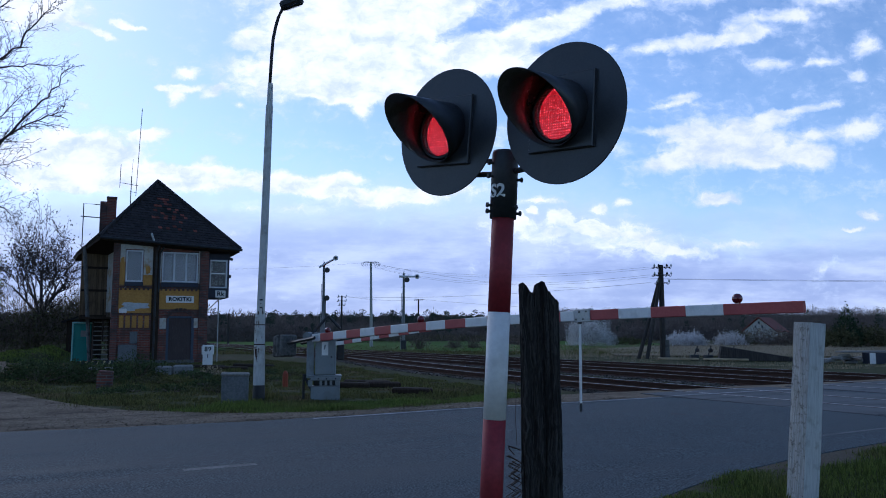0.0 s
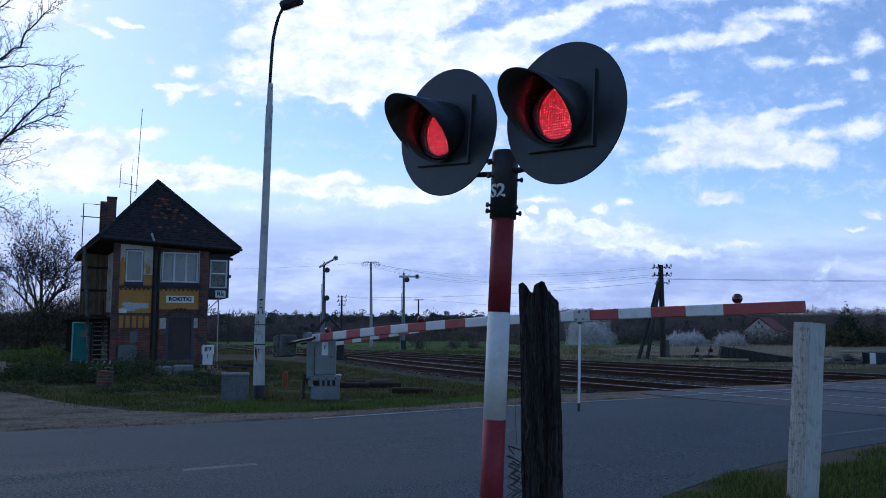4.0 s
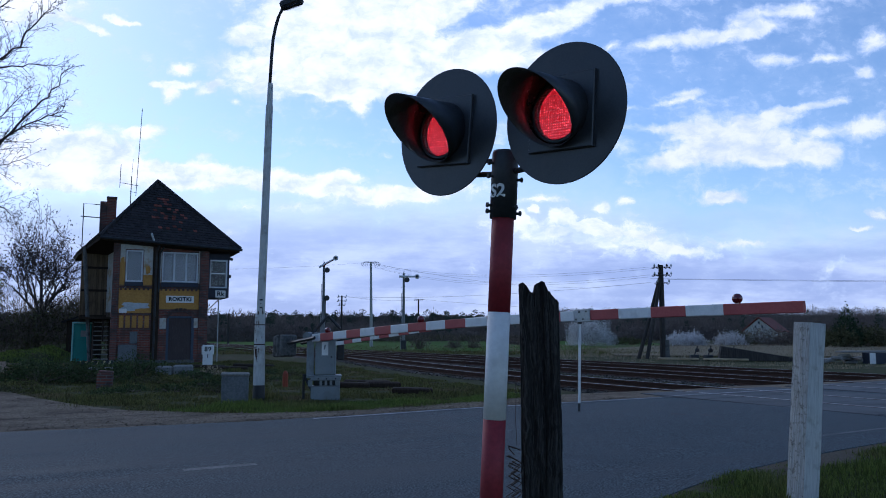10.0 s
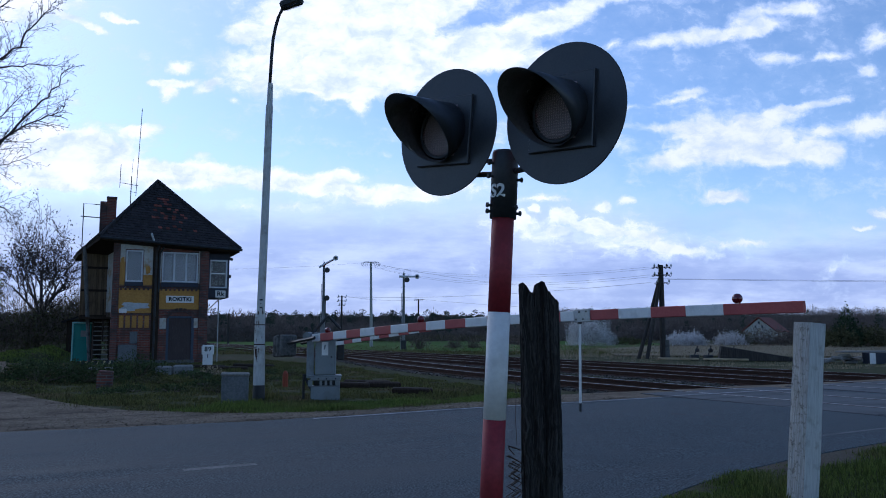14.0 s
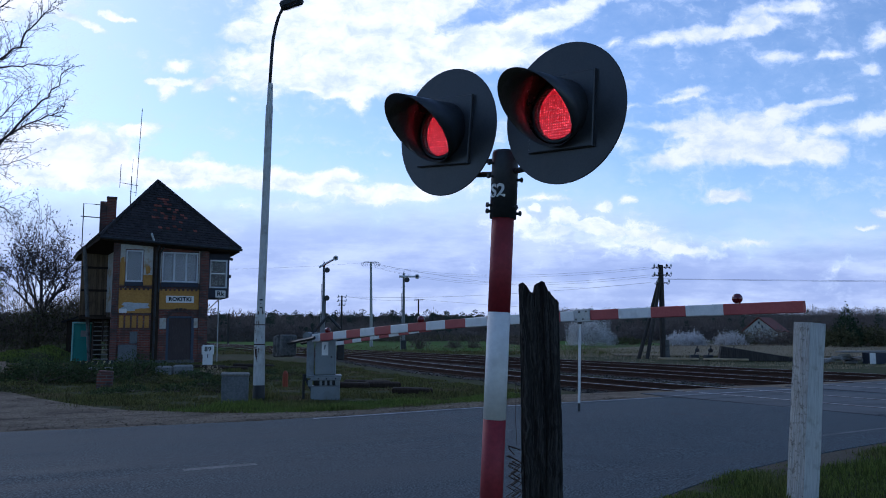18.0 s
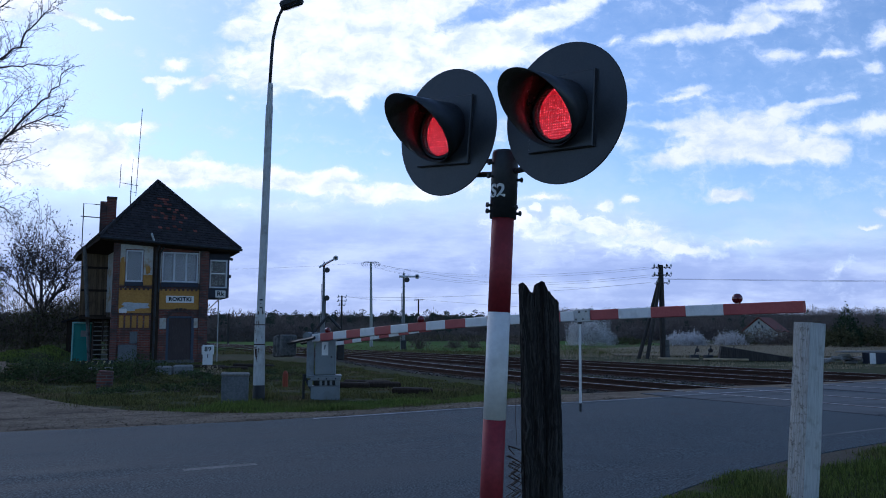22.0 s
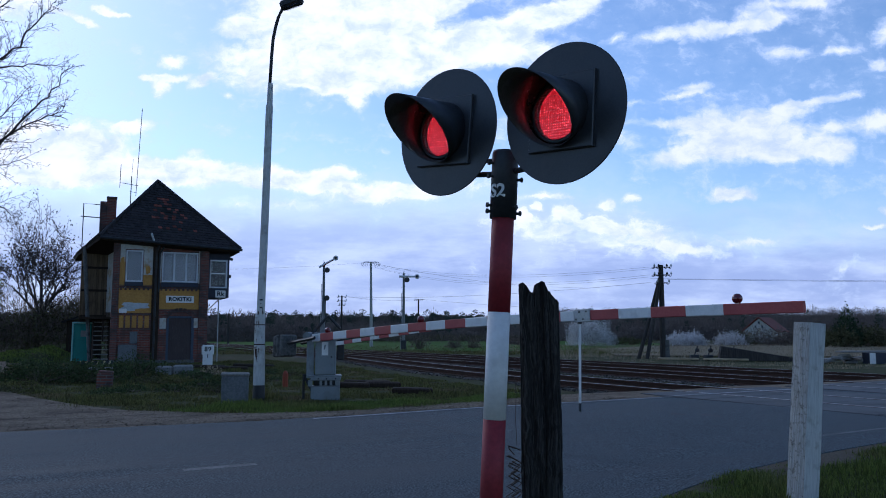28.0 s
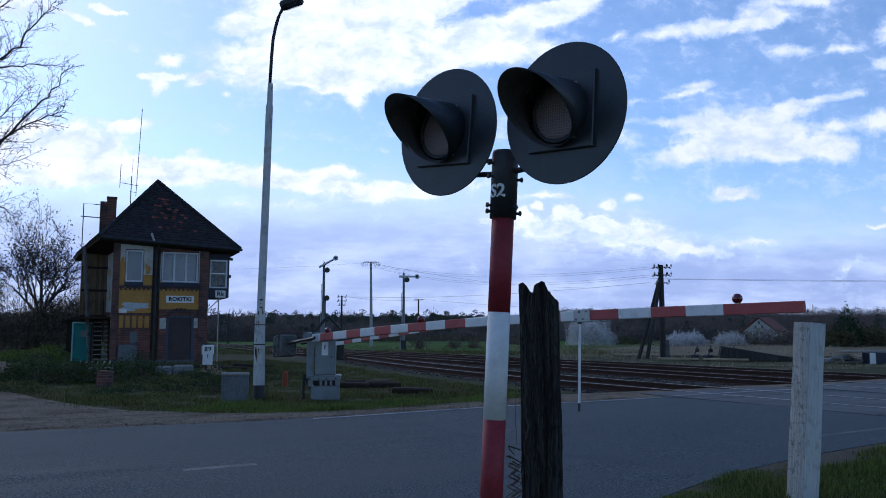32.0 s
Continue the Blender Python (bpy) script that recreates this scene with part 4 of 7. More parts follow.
def lamp_head(x, y, z, turn, roll):
    head = part("lamp_head", plate_with_hole(0.1465, 0.108, -0.018, 0.0), M_BOARD, signal, "square black lamp housing with a round red lens",
                at=Matrix.Translation(Vector((x, y, z)) - SIGNAL_BASE) @ pose(0, 0, 0, 0, 0, turn) @ pose(0, 0, 0, -0.8, 0, 0) @ pose(0, 0, 0, 0, roll, 0))
    part("backboard", disc_with_hole(0.275, 0.11, 0.0, 0.004), M_BOARD, head, "large round black background disc")
    part("rear_cover", round_panel(0.12, 0.024, 0.05), M_BOARD, head)
    part("barrel", barrel(0.109, 0.122, -0.037, -0.0178), M_BOARD, head, "", True)
    hood = part("hood", visor(), M_BOARD, head, "slanted black sun hood with a glossy lining", True)
    hood.data.materials.append(M_LINING)
    for p in hood.data.polygons:
        q = p.center
        if q.x * p.normal.x + q.z * p.normal.z < 0:
            p.material_index = 1
    part("lens", lens_dome(0.108, -0.036, 0.012), M_LENS, head, "dimpled clear lens", True)
    part("diode_bowl", glow_bowl(0.1085, -0.005, 0.02), M_GLOW, head, "glowing red diode bowl")
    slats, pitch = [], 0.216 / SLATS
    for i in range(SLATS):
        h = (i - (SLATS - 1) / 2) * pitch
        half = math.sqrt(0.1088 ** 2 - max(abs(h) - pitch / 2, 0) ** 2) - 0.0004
        sl = part("louvre_slat", box(0, 0, 0, 2 * half, 0.0008, pitch + 0.001), M_SLAT, head, "dull grey slat added to hide the glowing bowl between flashes")
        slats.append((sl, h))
    return head, slats


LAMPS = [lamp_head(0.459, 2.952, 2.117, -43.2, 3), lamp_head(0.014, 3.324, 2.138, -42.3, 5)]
for (lx, ly), rot in (((0.40, 3.08), 0), ((0.13, 3.29), 0)):
    bm = bmesh.new()
    add_tube(bm, [Vector((0.245, 3.2, 1.93)) - SIGNAL_BASE, Vector((lx, ly, 1.945)) - SIGNAL_BASE, Vector((lx, ly - 0.01, 1.99)) - SIGNAL_BASE], 0.012, 8)
    add_tube(bm, [Vector((0.25, 3.2, 1.99)) - SIGNAL_BASE, Vector((lx, ly, 2.0)) - SIGNAL_BASE], 0.009, 8)
    part("bracket_arm", bm, M_DARKSTEEL, signal)


# ---- old posts ----
def furrowed_post(w, d, h, top, seed, furrow, rows=34, cols=40):
    """A weathered squarish timber with deep vertical grooves and a broken top given by top(x)."""
    bm, rings = bmesh.new(), []
    for i in range(rows + 1):
        t = i / rows
        ring = []
        for k in range(cols):
            a = 2 * math.pi * k / cols
            c, s = math.cos(a), math.sin(a)
            m = 1 / max(abs(c), abs(s)) ** 0.75
            wa = a + 0.22 * noise.noise(Vector((seed, t * 2.2, 0))) + 0.1 * noise.noise(Vector((c * 2, s * 2, t * 6)))
            cw, sw = math.cos(wa), math.sin(wa)
            g = 1 - furrow * max(0, noise.noise(Vector((cw * 5 + seed, sw * 5, t * 1.6)))) - 0.55 * furrow * abs(noise.noise(Vector((cw * 13, sw * 13 + seed, t * 3.2)))) + 0.05 * noise.noise(Vector((seed + c, s, t * 5)))
            x, y = w / 2 * c * m * g, d / 2 * s * m * g
            z = t * top(x)
            ring.append(bm.verts.new((x, y, z)))
        rings.append(ring)
    for r0, r1 in zip(rings, rings[1:]):
        for k in range(cols):
            bm.faces.new((r0[k], r0[(k + 1) % cols], r1[(k + 1) % cols], r1[k]))
    bm.faces.new(rings[0][::-1])
    c = bm.verts.new((0, 0, min(v.co.z for v in rings[-1]) - 0.01))
    for k in range(cols):
        bm.faces.new((rings[-1][k], rings[-1][(k + 1) % cols], c))
    return bm


TOP_LINE = ((-0.095, 0.02), (-0.082, 0.008), (-0.07, 0.005), (-0.058, 0.018), (-0.042, 0.045), (-0.027, 0.05), (-0.016, 0.042), (-0.008, 0.008), (0.006, 0.0), (0.018, 0.006), (0.026, 0.03), (0.036, 0.043), (0.05, 0.06), (0.064, 0.078), (0.08, 0.086), (0.1, 0.1))


def ragged_top(x):
    """Two rounded horns and a broken shoulder."""
    q = TOP_LINE[-1][1]
    for (xa, da), (xb, db) in zip(TOP_LINE, TOP_LINE[1:]):
        if x <= xb:
            t = min(max((x - xa) / (xb - xa), 0), 1)
            q = da + (db - da) * t * t * (3 - 2 * t)
            break
    return 1.556 - q + (0.012 * noise.noise(Vector((x * 130, 0, 0))) if x > 0.022 else 0)


old_post = thing("fence_post", pose(0.4195, 3.35, -0.06, 0, -0.6, 0), "split weathered black wooden fence post with ragged top", "fence post")
part("timber", furrowed_post(0.168, 0.15, 1.0, ragged_top, 3.0, 0.3, 110, 160), M_OLDWOOD, old_post)


def wire_mesh():
    """Torn chain-link netting beside the post: interlocked upright zigzags with a curled free edge."""
    bm, rng = bmesh.new(), random.Random(8)
    for k, (xa, xb) in enumerate(((-0.15, -0.116), (-0.122, -0.09), (-0.138, -0.1), (-0.146, -0.108), (-0.13, -0.094))):
        pts = []
        for i in range(40):
            z = 0.1 + (0.0195 + 0.0015 * (k // 2)) * i + 0.01 * (k % 2)
            if z > 0.86 - 0.02 * (k % 3):
                break
            side = (i + k) % 2
            curl = 0.008 * math.sin(z * 26) if k == 0 else 0
            pts.append(((xb if side else xa) + curl + rng.uniform(-0.003, 0.003), -0.06 + (0.008 if side else -0.004) + 0.02 * math.sin(z * 9), z + rng.uniform(-0.003, 0.003)))
        add_tube(bm, pts, 0.0032, 5)
    add_tube(bm, [(-0.12, -0.06, 0.85), (-0.14, -0.06, 0.872), (-0.146, -0.06, 0.885), (-0.122, -0.06, 0.878), (-0.095, -0.06, 0.868)], 0.003, 5)
    add_tube(bm, [(-0.106, -0.03, 0.88), (-0.11, -0.03, 1.0), (-0.105, -0.03, 1.1), (-0.113, -0.03, 1.17)], 0.0011, 5)
    return bm


part("wire_netting", wire_mesh(), M_WIRE, old_post, "rusty remnant of chain-link netting")

bollard = thing("guard_post", pose(2.735, 6.2, -0.06, 0, 5.1, 0), "chipped whitewashed square timber guard post in the grass", "post")
part("timber", furrowed_post(0.176, 0.176, 1.4, lambda x: 1.425 + 0.006 * noise.noise(Vector((x * 40, 1, 0))), 7.0, 0.06, 60, 88), M_WHITEWOOD, bollard, at=pose(0, 0, 0, 0, 0, 23))
worn = bollard.children[0].data
worn.materials.append(M_WORNSHADEWHITE)
# left-facing sides: more worn, and darkened in colour against the lit right side
for p in worn.polygons:
    if p.normal.x < -0.5:
        p.material_index = 1


# ---- lifting barrier across the road ----
BAR_BASE = Vector((-2.4, 16.3, -0.06))
barrier = thing("crossing_barrier", Matrix.Translation(BAR_BASE), "lowered red and white striped level crossing barrier with grey drive cabinet", "barrier")
BOOM_A, BOOM_B = Vector((-2.625, 16.15, 1.177)), Vector((3.868, 8.48, 1.562))
BOOM_DIR = (BOOM_B - BOOM_A).normalized()
BOOM_LEN = (BOOM_B - BOOM_A).length
BOOM_TURN = BOOM_DIR.to_track_quat("X", "Z").to_matrix().to_4x4()


def bow(s):
    """The long boom stands a little proud of a straight line in the middle and droops to its tip."""
    return 0.088 * math.sin(math.pi * min(max(s / BOOM_LEN, 0), 1))


def boom_piece(stations, shrink=0.0):
    """A length of the boom's hollow section, tapering to the tip."""
    bm, rings = bmesh.new(), []
    for s in stations:
        t = s / BOOM_LEN
        h, w, b, z0 = (0.157 - 0.03 * t) / 2 - shrink, (0.085 - 0.025 * t) / 2 - shrink, 0.008, bow(s)
        rings.append([bm.verts.new((s, y, z + z0)) for y, z in ((-w, -h + b), (-w + b, -h), (w - b, -h), (w, -h + b), (w, h - b), (w - b, h), (-w + b, h), (-w, h - b))])
    for r0, r1 in zip(rings, rings[1:]):
        for k in range(8):
            bm.faces.new((r0[k], r0[(k + 1) % 8], r1[(k + 1) % 8], r1[k]))
    bm.faces.new(rings[0][::-1])
    bm.faces.new(rings[-1])
    bmesh.ops.recalc_face_normals(bm, faces=bm.faces)
    return bm


boom = part("boom", boom_piece([0.01 + (BOOM_LEN - 0.02) * i / 20 for i in range(21)], 0.012), M_WHITEPAINT, barrier, "long striped tapering boom", at=Matrix.Translation(BOOM_A - BAR_BASE) @ BOOM_TURN)
cuts = [0.0, 0.32, 0.79, 1.26, 1.72] + [0.195 + 0.496 * i for i in range(4, 19)] + [BOOM_LEN]
for i in range(len(cuts) - 1):
    red = i % 2 == 1
    a, b = cuts[i] + 0.001, cuts[i + 1] - 0.001
    part("red_stripe" if red else "white_stripe", boom_piece([a, (a + b) / 2, b]), M_BOOMRED if red else M_WHITEPAINT, boom)


def sphere_lamp(s, up, r, label):
    bm = lathe([(0.0005, -r), (r * 0.55, -r * 0.85), (r * 0.95, -r * 0.35), (r, 0), (r * 0.92, r * 0.4), (r * 0.6, r * 0.82), (0.0005, r)], 16, "Y")
    lamp = part("warning_lamp", bm, M_REDGLASS, boom, label, True, at=pose(s, 0, up + bow(s), 0, 0, 40))
    return lamp


for s, up, r in ((0.53, 0.125, 0.06), (3.49, 0.125, 0.065), (9.29, 0.12, 0.06)):
    sphere_lamp(s, up, r, "round dark red warning lamp")
    part("lamp_stem", box(s, 0, bow(s) + up - r - 0.01, 0.05, 0.05, 0.05, bevel=0.004), M_WHITEPAINT, boom)
part("clamp", box(7.03, 0, bow(7.03), 0.28, 0.1, 0.172, bevel=0.006), M_STEEL, boom, "grey joint sleeve with bolts")
for i in range(4):
    part("bolt", box(6.94 + 0.06 * i, -0.055, bow(7.03) + (0.05 if i % 2 else -0.05), 0.02, 0.02, 0.02, bevel=0.003), M_DARKSTEEL, boom)
for i in range(10):
    s0 = 0.85 + 0.29 * i
    bm = box(s0 + 0.135, 0.0, bow(s0 + 0.135) - 0.15 + 0.0085 * i, 0.282, 0.035, 0.075 - 0.004 * i, (0, -2.4, 0), 0.004)
    part("truss_stripe", bm, M_BOOMRED if i % 2 else M_WHITEPAINT, boom)
HANG = Vector((6.96, 0.0, bow(6.96) - 0.085))
rod = part("hanging_rod", tube([(0, 0, 0), (0, 0, -1.09)], 0.0175, 10), M_WHITEPAINT, barrier, "slim white hanging rod with black tip")
part("tip", tube([(0, 0, -1.09), (0, 0, -1.2)], 0.0185, 10), M_BLACKPAINT, rod)
part("hinge", box(0, 0, 0.0, 0.05, 0.06, 0.05, bevel=0.006), M_DARKSTEEL, rod)
ROD_AT = (boom.matrix_basis @ HANG)

# drive cabinet, its stand, counterweight and arms
TURN = 9
stand = part("stand", box(0.0, 0.02, 0.14, 0.58, 0.42, 0.28, (0, 0, TURN), 0.01), M_GREYPAINT, barrier, "grey painted stand with a row of slots")
part("top_beam", box(0.0, 0.0, 0.43, 0.62, 0.46, 0.07, (0, 0, TURN), 0.008), M_GREYPAINT, stand)
for dx, w in ((-0.27, 0.09), (-0.06, 0.05), (0.04, 0.05), (0.14, 0.05), (0.27, 0.09)):
    part("stand_leg", box(dx, -0.17 + dx * 0.16, 0.337, w, 0.06, 0.118, (0, 0, TURN)), M_GREYPAINT, stand)
# black block added behind the slots, its colour standing for their inner shade
part("stand_back", box(0.0, 0.12, 0.337, 0.5, 0.12, 0.116, (0, 0, TURN)), M_BLACKPAINT, stand)
for dx in (-0.26, -0.1, 0.06, 0.24):
    part("bolt", tube([(dx, -0.232 + dx * 0.16, 0.43), (dx, -0.25 + dx * 0.16, 0.43)], 0.014, 6), M_DARKSTEEL, stand)
part("flange", box(0.0, 0.01, 0.482, 0.66, 0.48, 0.03, (0, 0, TURN), 0.006), M_GREYPAINT, stand)
cabinet = part("cabinet", box(0.0, 0.02, 0.91, 0.42, 0.44, 0.82, (0, 0, TURN), 0.02), M_GREYPAINT, barrier, "grey metal drive cabinet")
part("cabinet_door", box(0.03, -0.205, 0.9, 0.34, 0.012, 0.72, (0, 0, TURN), 0.004), M_GREYPAINT, cabinet)
part("notice", box(0.02, -0.216, 1.03, 0.13, 0.006, 0.27, (0, 0, TURN)), M_WHITEPAINT, cabinet, "small white notice")
part("notice_mark", box(0.015, -0.221, 1.06, 0.03, 0.004, 0.1, (0, 12, TURN)), M_GREYPAINT, cabinet)
part("lock", tube([(0.15, -0.195, 0.86), (0.152, -0.215, 0.86)], 0.018, 8), M_DARKSTEEL, cabinet)
bm = bmesh.new()
add_box(bm, -0.31, 0.02, 0.86, 0.15, 0.42, 0.84, (0, 0, TURN), 0.01)
add_tube(bm, [(-0.36, -0.19, 1.28), (-0.25, 0.23, 1.28)], 0.085, 14)
part("side_housing", bm, M_GREYPAINT, cabinet, "grey gear housing with a rounded top")
part("gear_box", box(0.29, 0.12, 1.05, 0.14, 0.3, 0.5, (0, 0, TURN), 0.012), M_DARKSTEEL, cabinet, "dark steel gear box")
part("lid", box(-0.02, 0.03, 1.335, 0.46, 0.48, 0.04, (0, 0, TURN), 0.01), M_GREYPAINT, cabinet)
bm = bmesh.new()
for a, b in (((-0.42, -0.1, 0.02), (-0.42, -0.1, 0.5)), ((-0.42, -0.1, 0.5), (-0.2, -0.1, 0.08)), ((-0.44, -0.1, 0.5), (-0.1, -0.1, 0.5))):
    add_tube(bm, [a, b], 0.025, 4)
part("side_bracket", bm, M_DARKSTEEL, barrier)
for a, b in (((-0.32, -0.05, 1.25), (0.05, -0.05, 1.7)), ((0.05, -0.05, 1.7), (0.3, -0.05, 1.43))):
    part("stay", tube([a, b], 0.03, 6), M_DARKSTEEL, barrier)
back = -BOOM_DIR
arm0 = BOOM_A - BAR_BASE + BOOM_DIR * 0.3
for off in (-0.16, 0.16):
    side = Vector((-BOOM_DIR.y, BOOM_DIR.x, 0)).normalized() * off
    part("weight_arm", tube([arm0 + side, arm0 + side + back * 1.05 + Vector((0, 0, -0.08))], 0.035, 4), M_DARKSTEEL, barrier)
wc = arm0 + back * 1.2 + Vector((-0.14, 0, -0.13))
rot = (0, 3, math.degrees(math.atan2(BOOM_DIR.y, BOOM_DIR.x)))
weight = part("counterweight", box(wc.x, wc.y, wc.z, 0.13, 0.38, 0.46, rot, 0.02), M_DARKCONCRETE, barrier, "dark concrete counterweight slabs")
for k in (-1, 1):
    q = wc + BOOM_DIR * 0.135 * k
    part("slab", box(q.x, q.y, q.z + 0.01 * k, 0.128, 0.36, 0.44, rot, 0.025), M_DARKCONCRETE, weight)


# ---- street lamp ----
lamp = thing("street_lamp", pose(-3.745, 16.3, -0.06), "tall chipped white concrete street lamp with a black base band", "street lamp")
part("base_band", tube([(0, 0, 0), (0, 0, 0.29)], [0.125, 0.12], 18), M_BLACKPAINT, lamp, "black painted foot")
part("lower_pole", tube([(0, 0, 0.29), (-0.01, 0, 1.3), (-0.01, 0, 1.66)], [0.118, 0.108, 0.105], 18), M_LAMPPOLE, lamp)
part("rust_ring", tube([(-0.01, 0, 1.1), (-0.01, 0, 1.125)], 0.113, 18), M_RUST, lamp)
part("rust_ring", tube([(-0.01, 0, 1.5), (-0.01, 0, 1.52)], 0.111, 18), M_RUST, lamp)
part("collar", tube([(-0.01, 0, 1.66), (0.0, 0, 1.76)], [0.105, 0.082], 18), M_LAMPPOLE, lamp)
part("upper_pole", tube([(0.0, 0, 1.76), (0.045, 0, 4.0), (0.078, 0, 6.1)], [0.084, 0.079, 0.074], 18), M_LAMPPOLE, lamp)
part("sleeve", tube([(0.078, 0, 6.1), (0.083, 0, 6.16), (0.088, 0, 6.6)], [0.074, 0.062, 0.056], 14), M_LAMPPOLE, lamp)
part("arm", tube([(0.075, 0, 6.58), (0.1, 0, 7.2), (0.12, 0, 7.55), (0.17, -0.02, 7.82), (0.23, -0.04, 8.03), (0.3, -0.06, 8.18), (0.38, -0.08, 8.28)], 0.035, 10), M_DARKSTEEL, lamp, "curved dark steel arm", True)
head = part("luminaire", box(0.52, -0.1, 8.34, 0.5, 0.24, 0.17, (0, -20, 0), 0.045), M_DARKSTEEL, lamp, "boxy dark luminaire")
part("diffuser", box(0.56, -0.1, 8.26, 0.34, 0.18, 0.03, (0, -20, 0), 0.01), M_PANE, head)
for i, (w, z) in enumerate(((0.1, 2.02), (0.03, 1.94), (0.08, 1.86))):
    part("painted_mark", box(0.02, -0.083, z, w * 0.6, 0.012, 0.03), M_INK, lamp)

rng = random.Random(6)
for k in range(26):
    z, a = rng.choice((1.5, 1.1, 1.72, 1.4, 0.9)) + rng.uniform(-0.16, 0.12), rng.uniform(215, 325)
    c, s = math.cos(radians(a)), math.sin(radians(a))
    r = (0.117 - 0.009 * z) if z < 1.6 else 0.09
    part("rust_chip", box((r - 0.003) * c - 0.01, (r - 0.003) * s, z, rng.uniform(0.01, 0.055), 0.006, rng.uniform(0.03, 0.24), (0, rng.uniform(-8, 8), a + 90), 0.002), M_RUST, lamp)

ubox = thing("utility_box", pose(-3.97, 15.3, -0.06, 0, 0, 14), "squat grey concrete utility box in the grass", "utility box")
part("body", box(0, 0, 0.27, 0.5, 0.42, 0.54, None, 0.02), M_BOXGREY, ubox)
part("lid", box(0, 0, 0.56, 0.53, 0.45, 0.05, (0, 1, 0), 0.015), M_OLDCONCRETE, ubox, "worn concrete lid")


# ---- hectometre stone, step, stump and clutter before the signal box ----
stone = thing("kilometre_post", pose(-9.26, 31.4, -0.06, 0, 0, 16), "white concrete kilometre post with black numerals", "marker post")
part("shaft", box(0, 0, 0.28, 0.38, 0.2, 0.56, None, 0.02), M_WHITEPAINT, stone)
part("head", box(0, 0, 0.68, 0.47, 0.22, 0.4, None, 0.05), M_WHITEPAINT, stone)
letters("89", 0.25, M_INK, stone, pose(0, -0.116, 0.71, 90, 0, 0), 0.003, "numeral", 1.1, 0.004)
letters("1", 0.22, M_INK, stone, pose(0, -0.104, 0.45, 90, 0, 0), 0.003, "numeral", 1.0, 0.004)


# ---- signal box ----
BOX = pose(-14.5, 35.0, -0.06, 0, 0, 24.5)
house = thing("signal_box", BOX, "old brick signal box with ochre panels and dark tiled roof", "signal box")
W, DEPTH, EAVE = 3.95, 5.6, 5.42


def hbox(name, u0, u1, v0, v1, z0, z1, mat, parent=None, label="", bevel=0.0):
    return part(name, box((u0 + u1) / 2, (v0 + v1) / 2, (z0 + z1) / 2, u1 - u0, v1 - v0, z1 - z0, None, bevel), mat, parent or house, label)


front = hbox("front_wall", 0, 2.2, 0, 0.3, 0, 2.25, M_BRICK, label="red brick front wall with ochre panels")
for u0, u1, z0, z1 in ((3.4, W, 0, 2.25), (2.2, 3.4, 2.12, 2.25), (0, W, 2.25, 3.62), (0, 0.39, 3.62, 5.06), (1.11, 1.92, 3.62, 5.06), (3.5, W, 3.62, 5.06), (0, W, 5.06, EAVE)):
    hbox("wall_piece", u0, u1, 0, 0.3, z0, z1, M_BRICK, front)
hbox("side_wall", 0, 0.3, 0.302, DEPTH, 0, EAVE, M_BRICK)
hbox("side_wall", W - 0.3, W, 0.302, DEPTH, 0, EAVE, M_BRICK)
hbox("rear_wall", 0.302, W - 0.302, DEPTH - 0.3, DEPTH, 0, EAVE, M_BRICK)
hbox("upper_floor", 0.302, W - 0.302, 0.302, DEPTH - 0.302, 2.9, 3.05, M_DARKTIMBER)
hbox("ceiling_boards", 0.302, W - 0.302, 0.302, DEPTH - 0.302, 5.3, 5.38, M_INTERIOR)
hbox("partition", 0.302, W - 0.302, 3.2, 3.3, 3.06, 5.28, M_INTERIOR)
hbox("pilaster", -0.14, 0.14, -0.09, 0.0, 0, EAVE, M_DARKBRICK)
hbox("pilaster", 1.53, 1.84, -0.09, 0.0, 0, EAVE, M_DARKTIMBER, label="dark timber post")
hbox("pilaster", 3.58, W + 0.02, -0.09, 0.0, 0, EAVE, M_DARKBRICK)
hbox("plinth", -0.16, 2.16, -0.1, 0.0, 0, 0.16, M_DARKCONCRETE)
part("downpipe", tube([(1.66, -0.14, 0.2), (1.66, -0.14, 5.0), (1.75, -0.3, 5.3)], 0.05, 10), M_DARKSTEEL, house, "dark downpipe")
part("downpipe", tube([(1.8, -0.13, 3.2), (1.8, -0.13, 4.9), (1.95, -0.3, 5.2)], 0.035, 8), M_DARKSTEEL, house)
# ochre and pale plaster fields between the posts
hbox("ochre_panel", 0.15, 1.52, -0.02, 0.0, 2.24, 3.33, M_OCHRE, front)
hbox("ochre_panel", 1.85, 3.57, -0.02, 0.0, 2.42, 3.33, M_OCHRE, front)
for u0, u1, z0, z1 in ((0.15, 0.36, 4.5, 5.35), (1.14, 1.52, 3.95, 5.35), (0.36, 1.14, 5.09, 5.35)):
    hbox("pale_panel", u0, u1, -0.02, 0.0, z0, z1, M_PLASTER, front)
for u0, u1, z0, z1 in ((0.15, 0.36, 3.45, 4.5), (1.14, 1.52, 3.45, 3.95)):
    hbox("ochre_panel", u0, u1, -0.02, 0.0, z0, z1, M_OCHRE, front)
for u0, u1, z0, z1 in ((1.85, 1.9, 3.62, 5.1), (3.52, 3.57, 3.62, 5.1)):
    hbox("reveal", u0, u1, -0.03, 0.0, z0, z1, M_PLASTER, front)


